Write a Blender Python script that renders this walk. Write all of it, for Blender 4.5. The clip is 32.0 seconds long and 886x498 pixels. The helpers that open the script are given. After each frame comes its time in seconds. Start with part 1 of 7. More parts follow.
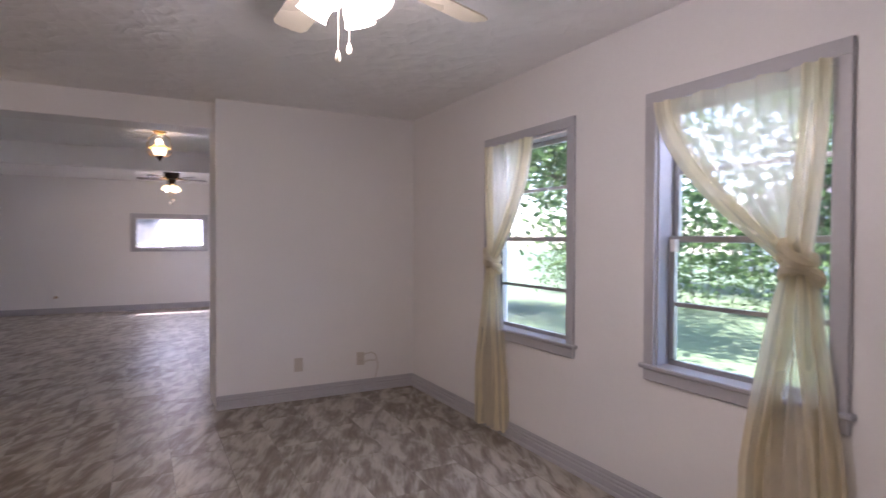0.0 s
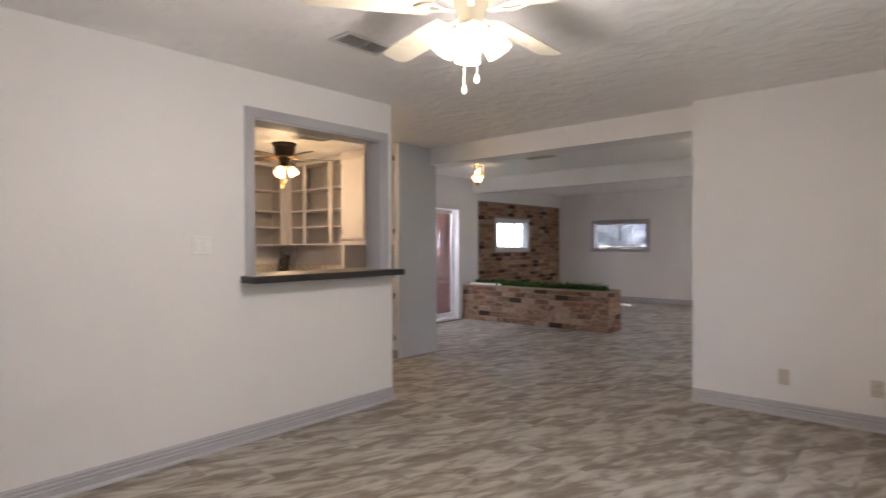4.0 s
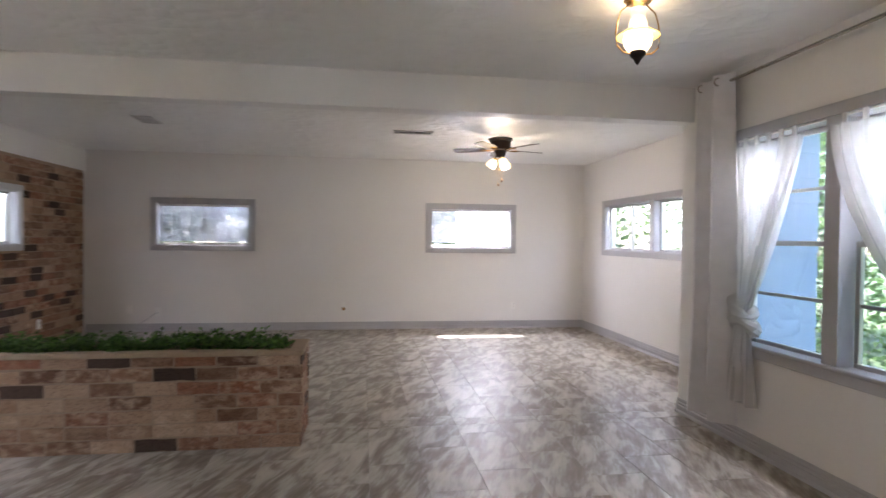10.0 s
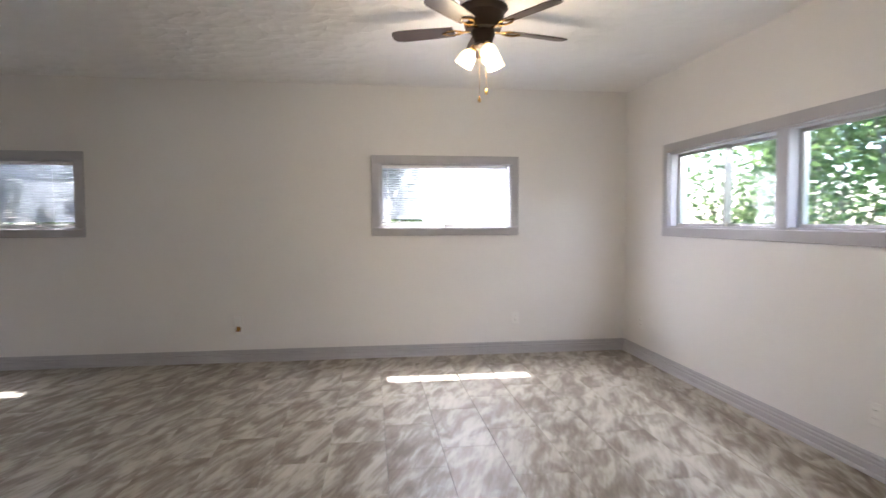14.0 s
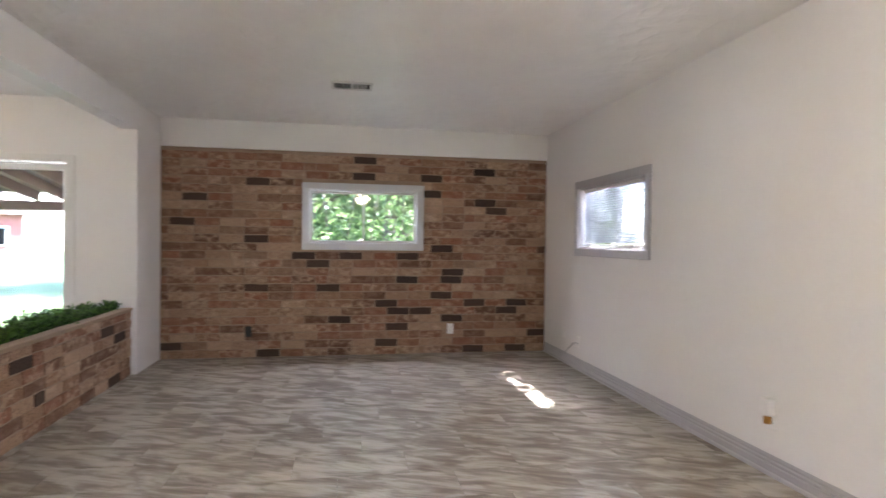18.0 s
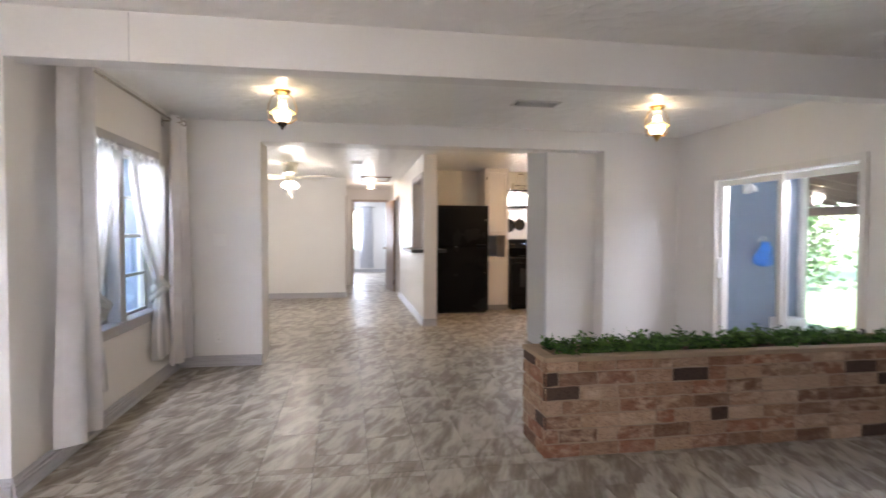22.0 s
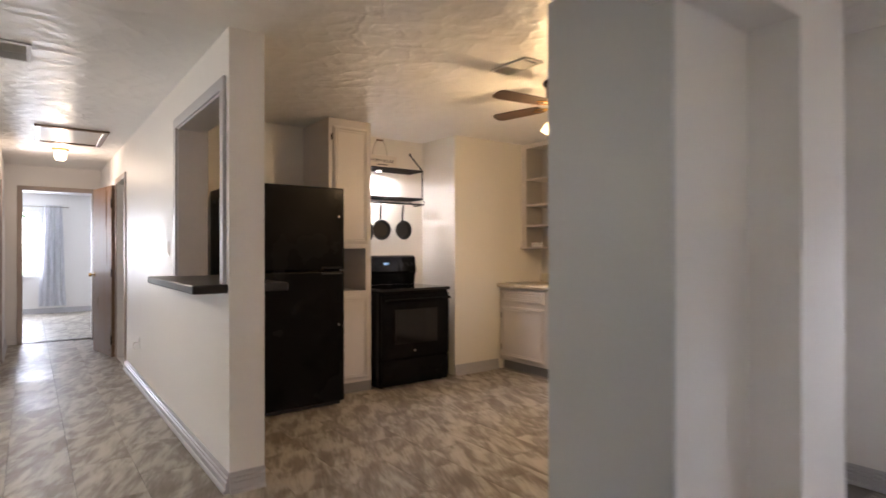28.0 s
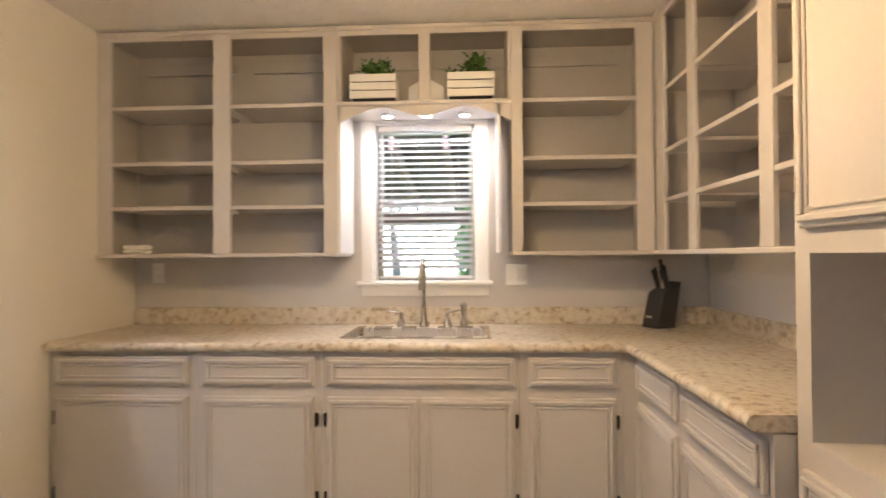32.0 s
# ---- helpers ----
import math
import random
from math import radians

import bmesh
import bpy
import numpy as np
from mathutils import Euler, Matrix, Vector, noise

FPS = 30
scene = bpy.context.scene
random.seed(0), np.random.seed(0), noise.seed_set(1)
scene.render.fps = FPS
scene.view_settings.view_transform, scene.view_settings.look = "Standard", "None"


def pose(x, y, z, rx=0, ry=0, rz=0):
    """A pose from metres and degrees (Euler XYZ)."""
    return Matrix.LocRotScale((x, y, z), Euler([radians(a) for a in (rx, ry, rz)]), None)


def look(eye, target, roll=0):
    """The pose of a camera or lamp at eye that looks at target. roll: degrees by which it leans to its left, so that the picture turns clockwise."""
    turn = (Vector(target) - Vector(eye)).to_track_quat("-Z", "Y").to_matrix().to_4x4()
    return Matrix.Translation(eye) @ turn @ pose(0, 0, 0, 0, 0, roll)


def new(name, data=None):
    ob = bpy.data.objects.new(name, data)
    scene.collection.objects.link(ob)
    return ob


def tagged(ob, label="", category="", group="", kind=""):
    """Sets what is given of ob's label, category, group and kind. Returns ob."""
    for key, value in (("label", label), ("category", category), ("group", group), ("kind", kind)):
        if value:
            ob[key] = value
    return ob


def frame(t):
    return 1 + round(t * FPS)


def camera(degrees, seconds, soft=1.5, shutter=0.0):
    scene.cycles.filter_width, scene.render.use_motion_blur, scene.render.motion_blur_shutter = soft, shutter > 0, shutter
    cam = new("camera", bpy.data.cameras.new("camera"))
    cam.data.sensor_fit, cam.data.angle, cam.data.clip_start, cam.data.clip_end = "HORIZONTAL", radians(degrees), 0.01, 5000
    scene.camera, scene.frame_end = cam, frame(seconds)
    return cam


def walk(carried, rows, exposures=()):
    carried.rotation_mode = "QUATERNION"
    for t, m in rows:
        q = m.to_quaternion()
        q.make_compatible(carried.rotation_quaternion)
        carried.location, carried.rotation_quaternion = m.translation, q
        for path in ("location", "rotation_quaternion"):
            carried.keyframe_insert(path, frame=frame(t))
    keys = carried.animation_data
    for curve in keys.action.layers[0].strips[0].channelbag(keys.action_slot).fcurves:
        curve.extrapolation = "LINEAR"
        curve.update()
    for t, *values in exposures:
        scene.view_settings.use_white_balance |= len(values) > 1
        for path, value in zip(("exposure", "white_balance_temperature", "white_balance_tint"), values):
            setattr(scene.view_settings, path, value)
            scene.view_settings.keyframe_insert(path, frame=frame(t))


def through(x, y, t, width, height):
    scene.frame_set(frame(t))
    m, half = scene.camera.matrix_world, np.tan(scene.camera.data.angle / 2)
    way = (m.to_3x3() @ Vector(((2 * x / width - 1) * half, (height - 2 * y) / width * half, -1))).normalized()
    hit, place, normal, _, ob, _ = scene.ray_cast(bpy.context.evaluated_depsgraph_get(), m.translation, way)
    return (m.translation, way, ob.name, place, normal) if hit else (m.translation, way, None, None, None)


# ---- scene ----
cam = camera(76.9, 32.0, 1.5, 0.5)
PATH = [
    (0, (-0.057, -0.238, 1.344), (0.888, 1.524, 1.311), 0.2),
    (0.5, (0.316, -0.208, 1.327), (0.916, 1.700, 1.296), 0.1),
    (1, (0.691, -0.136, 1.319), (0.889, 1.854, 1.283), -0.1),
    (1.5, (0.978, 0.006, 1.310), (0.812, 1.998, 1.283), 0.3),
    (2, (1.259, 0.116, 1.300), (0.710, 2.039, 1.274), 0.4),
    (2.5, (1.453, 0.046, 1.289), (0.647, 1.876, 1.266), 0.0),
    (3, (1.623, -0.143, 1.279), (0.690, 1.626, 1.260), -0.2),
    (3.5, (1.805, -0.306, 1.272), (0.696, 1.358, 1.257), -0.3),
    (4, (1.894, -0.319, 1.284), (0.580, 1.189, 1.268), -0.3),
    (4.5, (1.833, -0.171, 1.264), (0.336, 1.155, 1.242), -0.0),
    (6.5, (0.858, 1.193, 1.288), (-0.566, 2.596, 1.245), 0.5),
    (7, (0.556, 1.555, 1.278), (-0.723, 3.093, 1.239), 0.6),
    (7.5, (0.255, 1.877, 1.270), (-0.764, 3.598, 1.235), 0.7),
    (8, (-0.026, 2.239, 1.279), (-0.821, 4.074, 1.244), 0.7),
    (8.5, (-0.375, 2.627, 1.295), (-0.947, 4.543, 1.261), 0.7),
    (9, (-0.680, 3.025, 1.289), (-1.011, 4.997, 1.257), 0.6),
    (9.5, (-0.984, 3.337, 1.282), (-1.020, 5.336, 1.252), 0.6),
    (10, (-1.184, 3.682, 1.300), (-0.898, 5.661, 1.265), 0.7),
    (10.5, (-1.409, 3.895, 1.305), (-0.816, 5.805, 1.263), 0.7),
    (11, (-1.631, 4.065, 1.305), (-0.736, 5.853, 1.258), 0.7),
    (11.5, (-1.491, 4.298, 1.272), (-0.523, 6.047, 1.203), 0.2),
    (12, (-1.354, 4.861, 1.277), (-0.401, 6.616, 1.177), 0.1),
    (12.5, (-1.315, 5.445, 1.295), (-0.409, 7.225, 1.189), 0.2),
    (13, (-1.096, 5.935, 1.201), (-0.329, 7.779, 1.115), 0.1),
    (13.5, (-0.697, 6.310, 1.217), (-0.142, 8.228, 1.114), 0.0),
    (15.5, (0.472, 7.696, 1.281), (-0.357, 9.514, 1.212), -0.0),
    (16, (0.599, 7.901, 1.258), (-0.544, 9.542, 1.237), 0.4),
    (16.5, (0.872, 8.217, 1.269), (-0.581, 9.591, 1.246), 0.5),
    (17, (1.062, 8.634, 1.258), (-0.623, 9.713, 1.232), 0.5),
    (17.5, (1.198, 9.062, 1.251), (-0.655, 9.815, 1.227), 0.6),
    (18, (1.169, 9.475, 1.220), (-0.799, 9.827, 1.195), 0.7),
    (18.5, (1.111, 10.012, 1.220), (-0.887, 9.922, 1.190), 1.1),
    (19, (0.990, 10.309, 1.274), (-0.932, 9.758, 1.219), 0.9),
    (19.5, (0.733, 10.591, 1.310), (-1.019, 9.630, 1.242), 0.6),
    (20, (0.510, 10.814, 1.347), (-1.026, 9.535, 1.272), 0.4),
    (20.5, (0.324, 10.867, 1.335), (-0.974, 9.347, 1.266), 0.1),
    (21, (0.078, 10.777, 1.337), (-0.916, 9.043, 1.271), 0.1),
    (21.5, (-0.184, 10.786, 1.346), (-0.857, 8.904, 1.283), 0.1),
    (22, (-0.415, 10.721, 1.332), (-0.750, 8.750, 1.273), 0.1),
    (22.5, (-0.606, 10.435, 1.322), (-0.621, 8.435, 1.268), 0.2),
    (23, (-0.718, 9.977, 1.321), (-0.503, 7.989, 1.271), 0.0),
    (23.5, (-0.742, 9.483, 1.295), (-0.452, 7.505, 1.245), 0.2),
    (24, (-0.679, 8.993, 1.296), (-0.494, 7.002, 1.241), 0.5),
    (24.5, (-0.490, 8.607, 1.305), (-0.713, 6.621, 1.252), 0.8),
    (25, (-0.253, 8.326, 1.286), (-0.936, 6.446, 1.240), 1.0),
    (25.5, (-0.244, 7.999, 1.294), (-1.294, 6.297, 1.256), 1.3),
    (27.5, (-0.429, 6.500, 1.233), (-1.704, 4.959, 1.237), -0.0),
    (28, (-0.630, 5.902, 1.264), (-1.822, 4.296, 1.270), -0.1),
    (28.5, (-0.845, 5.368, 1.297), (-1.948, 3.700, 1.304), 0.4),
    (29, (-1.073, 4.914, 1.324), (-2.177, 3.246, 1.325), 0.7),
    (29.5, (-1.345, 4.510, 1.314), (-2.484, 2.866, 1.315), 0.6),
    (30, (-1.533, 4.302, 1.300), (-2.851, 2.798, 1.299), 0.7),
    (30.5, (-1.778, 4.030, 1.288), (-3.308, 2.741, 1.294), 0.5),
    (31, (-2.030, 3.820, 1.267), (-3.751, 2.801, 1.283), 0.5),
    (31.5, (-2.209, 3.586, 1.251), (-4.131, 3.033, 1.279), 0.0),
    (32, (-2.299, 3.346, 1.284), (-4.296, 3.234, 1.309), -0.4),
]
walk(cam, [(t, look(eye, target, roll)) for t, eye, target, roll in PATH],
     [(t, stops, kelvin, tint) for t, stops, kelvin, tint in (
      (0, 3.62, 5650, 31), (1, 4.02, 5700, 28), (2, 4.45, 5850, 25), (3, 4.38, 5850, 22), (4, 4.15, 5900, 20), (7, 4.58, 5800, 18), (8, 4.35, 5850, 18), (9, 4.4, 5850, 17), (10, 4.2, 5900, 17), (12, 3.85, 5950, 14), (13, 4.0, 5950, 14), (16, 4.05, 5950, 14), (18, 5.0, 5950, 16), (20, 5.25, 6000, 16), (21, 4.95, 5950, 16), (22, 4.6, 5950, 17), (23, 4.35, 6000, 17), (24, 4.24, 6100, 16), (25, 4.38, 6100, 17), (28, 4.2, 6100, 18), (29, 4.3, 6150, 17), (30, 4.5, 6150, 14), (31, 4.48, 6100, 13), (32, 4.42, 6050, 13))])

# ---- world and sun ----
world = bpy.data.worlds.new("sky_world")
world.use_nodes = True
scene.world = world
_nt = world.node_tree
_sky = _nt.nodes.new("ShaderNodeTexSky")
_sky.sky_type = "NISHITA"
_sky.sun_disc = False
_sky.sun_elevation = radians(61)
_sky.sun_rotation = radians(0)
_nt.links.new(_sky.outputs[0], _nt.nodes["Background"].inputs[0])
_nt.nodes["Background"].inputs[1].default_value = 0.105

_sun = bpy.data.lights.new("sun", "SUN")
_sun.energy, _sun.angle, _sun.color = 2.2, radians(0.6), (1.0, 0.95, 0.87)
new("sun", _sun).matrix_world = look((0.0, 5.5, 10.0), (0.0, 0.0, 0.0))

# ---- plan, in metres ----
CEIL = 2.44
XF, XA, XG = 2.14, 1.24, 2.12          # front walls: first room, dining bay, large room
XL, XB, XK = -4.22, -4.86, -5.36       # left walls: dining, brick face, kitchen sink wall
YE, YG = 11.74, 7.66                   # end wall, large room side of the beam
YP0, YP1 = 4.45, 4.90                  # partition between first room and dining room
YH0, YH1 = 4.62, 4.93                  # header over the wide opening
XH0, XH1 = -1.656, -1.47               # pass-through wall
YR = -0.85                             # back wall of the first room
YHALL = -3.6                           # end of the hall
HEAD, BEAM = 2.235, 2.19


# ---- materials ----
def nodes_of(name):
    m = bpy.data.materials.new(name)
    m.use_nodes = True
    return m, m.node_tree.nodes, m.node_tree.links, m.node_tree.nodes["Principled BSDF"]


def ramp(ns, stops):
    r = ns.new("ShaderNodeValToRGB")
    while len(r.color_ramp.elements) < len(stops):
        r.color_ramp.elements.new(0.5)
    for e, (p, c) in zip(r.color_ramp.elements, stops):
        e.position, e.color = p, (*c, 1)
    return r


def scaled(c, k):
    return tuple(min(1.0, v * k) for v in c)


def surface(name, color, rough=0.5, metal=0.0, vary=0.08, grain=40.0, stain=1.2, bump=0.15, dist=0.002, spec=0.5, stretch=(1, 1, 1), rand=0.0):
    """A paint-like surface: colour at two scales, roughness wear and fine relief."""
    m, ns, ln, b = nodes_of(name)
    tc = ns.new("ShaderNodeTexCoord")
    mp = ns.new("ShaderNodeMapping")
    mp.inputs["Scale"].default_value = stretch
    ln.new(tc.outputs["Object"], mp.inputs[0])
    fine, wide = ns.new("ShaderNodeTexNoise"), ns.new("ShaderNodeTexNoise")
    fine.inputs["Scale"].default_value, wide.inputs["Scale"].default_value = grain, stain
    fine.inputs["Detail"].default_value, wide.inputs["Detail"].default_value = 4, 5
    for n in (fine, wide):
        ln.new(mp.outputs[0], n.inputs["Vector"])
    mix = ns.new("ShaderNodeMath")
    mix.operation = "MULTIPLY_ADD"
    ln.new(fine.outputs[0], mix.inputs[0])
    mix.inputs[1].default_value = 0.45
    ln.new(wide.outputs[0], mix.inputs[2])
    last = mix.outputs[0]
    if rand:
        info = ns.new("ShaderNodeObjectInfo")
        add = ns.new("ShaderNodeMath")
        add.operation = "MULTIPLY_ADD"
        ln.new(info.outputs["Random"], add.inputs[0])
        add.inputs[1].default_value = rand
        ln.new(last, add.inputs[2])
        last = add.outputs[0]
    r = ramp(ns, [(0.35, scaled(color, 1 - vary)), (0.62 + rand * 0.5, color), (0.95 + rand, scaled(color, 1 + vary))])
    ln.new(last, r.inputs[0])
    ln.new(r.outputs[0], b.inputs["Base Color"])
    rr = ns.new("ShaderNodeMapRange")
    rr.inputs["From Min"].default_value, rr.inputs["From Max"].default_value = 0.3, 0.7
    rr.inputs["To Min"].default_value, rr.inputs["To Max"].default_value = max(0.02, rough - 0.07), min(1, rough + 0.07)
    ln.new(wide.outputs[0], rr.inputs[0])
    ln.new(rr.outputs[0], b.inputs["Roughness"])
    b.inputs["Metallic"].default_value = metal
    b.inputs["Specular IOR Level"].default_value = spec
    if bump:
        bp = ns.new("ShaderNodeBump")
        bp.inputs["Strength"].default_value, bp.inputs["Distance"].default_value = bump, dist
        ln.new(fine.outputs[0], bp.inputs["Height"])
        ln.new(bp.outputs[0], b.inputs["Normal"])
    return m


def ceiling_paint():
    """Glossy white paint over plaster stamped in overlapping fans."""
    m, ns, ln, b = nodes_of("textured_ceiling_paint")
    tc = ns.new("ShaderNodeTexCoord")
    warp = ns.new("ShaderNodeTexNoise")
    warp.inputs["Scale"].default_value, warp.inputs["Detail"].default_value = 3.5, 3
    ln.new(tc.outputs["Object"], warp.inputs["Vector"])
    add = ns.new("ShaderNodeVectorMath")
    add.operation = "MULTIPLY_ADD"
    ln.new(warp.outputs["Color"], add.inputs[0])
    add.inputs[1].default_value = (0.22, 0.22, 0)
    ln.new(tc.outputs["Object"], add.inputs[2])
    squash = ns.new("ShaderNodeMapping")
    squash.inputs["Scale"].default_value = (1.0, 1.2, 1.0)
    squash.inputs["Rotation"].default_value = (0, 0, radians(20))
    ln.new(add.outputs[0], squash.inputs[0])
    v = ns.new("ShaderNodeTexVoronoi")
    v.inputs["Scale"].default_value = 7.5
    ln.new(squash.outputs[0], v.inputs["Vector"])
    ring = ns.new("ShaderNodeMath")
    ring.operation = "MULTIPLY"
    ln.new(v.outputs["Distance"], ring.inputs[0])
    ring.inputs[1].default_value = 17.0
    wave = ns.new("ShaderNodeMath")
    wave.operation = "SINE"
    ln.new(ring.outputs[0], wave.inputs[0])
    n = ns.new("ShaderNodeTexNoise")
    n.inputs["Scale"].default_value, n.inputs["Detail"].default_value = 10, 2
    ln.new(squash.outputs[0], n.inputs["Vector"])
    h = ns.new("ShaderNodeMath")
    h.operation = "MULTIPLY_ADD"
    ln.new(wave.outputs[0], h.inputs[0])
    h.inputs[1].default_value = 0.05
    half = ns.new("ShaderNodeMath")
    half.operation = "MULTIPLY"
    ln.new(n.outputs[0], half.inputs[0])
    half.inputs[1].default_value = 0.6
    ln.new(half.outputs[0], h.inputs[2])
    h2 = ns.new("ShaderNodeMath")
    h2.operation = "MULTIPLY_ADD"
    ln.new(v.outputs["Distance"], h2.inputs[0])
    h2.inputs[1].default_value = 1.5
    ln.new(h.outputs[0], h2.inputs[2])
    bp = ns.new("ShaderNodeBump")
    bp.inputs["Strength"].default_value, bp.inputs["Distance"].default_value = 1.0, 0.0068
    ln.new(h2.outputs[0], bp.inputs["Height"])
    ln.new(bp.outputs[0], b.inputs["Normal"])
    r = ramp(ns, [(0.3, (0.87, 0.86, 0.845)), (0.7, (0.90, 0.89, 0.875))])
    ln.new(warp.outputs[0], r.inputs[0])
    ln.new(r.outputs[0], b.inputs["Base Color"])
    b.inputs["Roughness"].default_value = 0.36
    return m


def vinyl_tile():
    """Distressed vinyl: short cream and grey-brown brush strokes along the tile, shifted tile by tile."""
    m, ns, ln, b = nodes_of("distressed_vinyl")
    info, geo = ns.new("ShaderNodeObjectInfo"), ns.new("ShaderNodeNewGeometry")
    add = ns.new("ShaderNodeMath")
    ln.new(info.outputs["Random"], add.inputs[0])
    ln.new(geo.outputs["Random Per Island"], add.inputs[1])
    comb = ns.new("ShaderNodeCombineXYZ")
    for k in range(3):
        ln.new(add.outputs[0], comb.inputs[k])
    sh = ns.new("ShaderNodeVectorMath")
    sh.operation = "MULTIPLY_ADD"
    ln.new(comb.outputs[0], sh.inputs[0])
    sh.inputs[1].default_value = (3.7, 6.1, 1.3)
    ln.new(geo.outputs["Position"], sh.inputs[2])
    turn = ns.new("ShaderNodeMapping")
    turn.inputs["Rotation"].default_value = (0, 0, radians(22))
    ln.new(sh.outputs[0], turn.inputs[0])
    mp = ns.new("ShaderNodeMapping")
    mp.inputs["Scale"].default_value = (10.5, 3.4, 1.0)
    ln.new(turn.outputs[0], mp.inputs[0])
    fine = ns.new("ShaderNodeMapping")
    fine.inputs["Scale"].default_value = (58.0, 8.0, 1.0)
    ln.new(turn.outputs[0], fine.inputs[0])
    n1, n2, n3 = (ns.new("ShaderNodeTexNoise") for _ in range(3))
    for n, s, d, src in ((n1, 1.0, 4, mp), (n2, 1.0, 5, fine), (n3, 0.28, 2, mp)):
        n.inputs["Scale"].default_value, n.inputs["Detail"].default_value = s, d
        n.inputs["Roughness"].default_value = 0.5
        ln.new(src.outputs[0], n.inputs["Vector"])
    n1.inputs["Distortion"].default_value = 0.7
    a = ns.new("ShaderNodeMath")
    a.operation = "MULTIPLY_ADD"
    ln.new(n2.outputs[0], a.inputs[0])
    a.inputs[1].default_value = 0.34
    ln.new(n1.outputs[0], a.inputs[2])
    a2 = ns.new("ShaderNodeMath")
    a2.operation = "MULTIPLY_ADD"
    ln.new(n3.outputs[0], a2.inputs[0])
    a2.inputs[1].default_value = 0.07
    ln.new(a.outputs[0], a2.inputs[2])
    tone = ns.new("ShaderNodeMath")
    tone.operation = "FRACT"
    ln.new(add.outputs[0], tone.inputs[0])
    sc = ns.new("ShaderNodeMapRange")
    sc.inputs["From Min"].default_value, sc.inputs["From Max"].default_value = 0.36, 1.03
    ln.new(a2.outputs[0], sc.inputs[0])
    r = ramp(ns, [(0.22, (0.165, 0.137, 0.105)), (0.38, (0.222, 0.190, 0.150)), (0.50, (0.292, 0.259, 0.213)), (0.60, (0.384, 0.350, 0.297)), (0.80, (0.475, 0.44, 0.385))])
    ln.new(sc.outputs[0], r.inputs[0])
    ln.new(r.outputs[0], b.inputs["Base Color"])
    rr = ns.new("ShaderNodeMapRange")
    rr.inputs["To Min"].default_value, rr.inputs["To Max"].default_value = 0.36, 0.50
    ln.new(tone.outputs[0], rr.inputs[0])
    b.inputs["Specular IOR Level"].default_value = 0.33
    ln.new(rr.outputs[0], b.inputs["Roughness"])
    bp = ns.new("ShaderNodeBump")
    bp.inputs["Strength"].default_value, bp.inputs["Distance"].default_value = 0.10, 0.0015
    ln.new(n2.outputs[0], bp.inputs["Height"])
    ln.new(bp.outputs[0], b.inputs["Normal"])
    return m


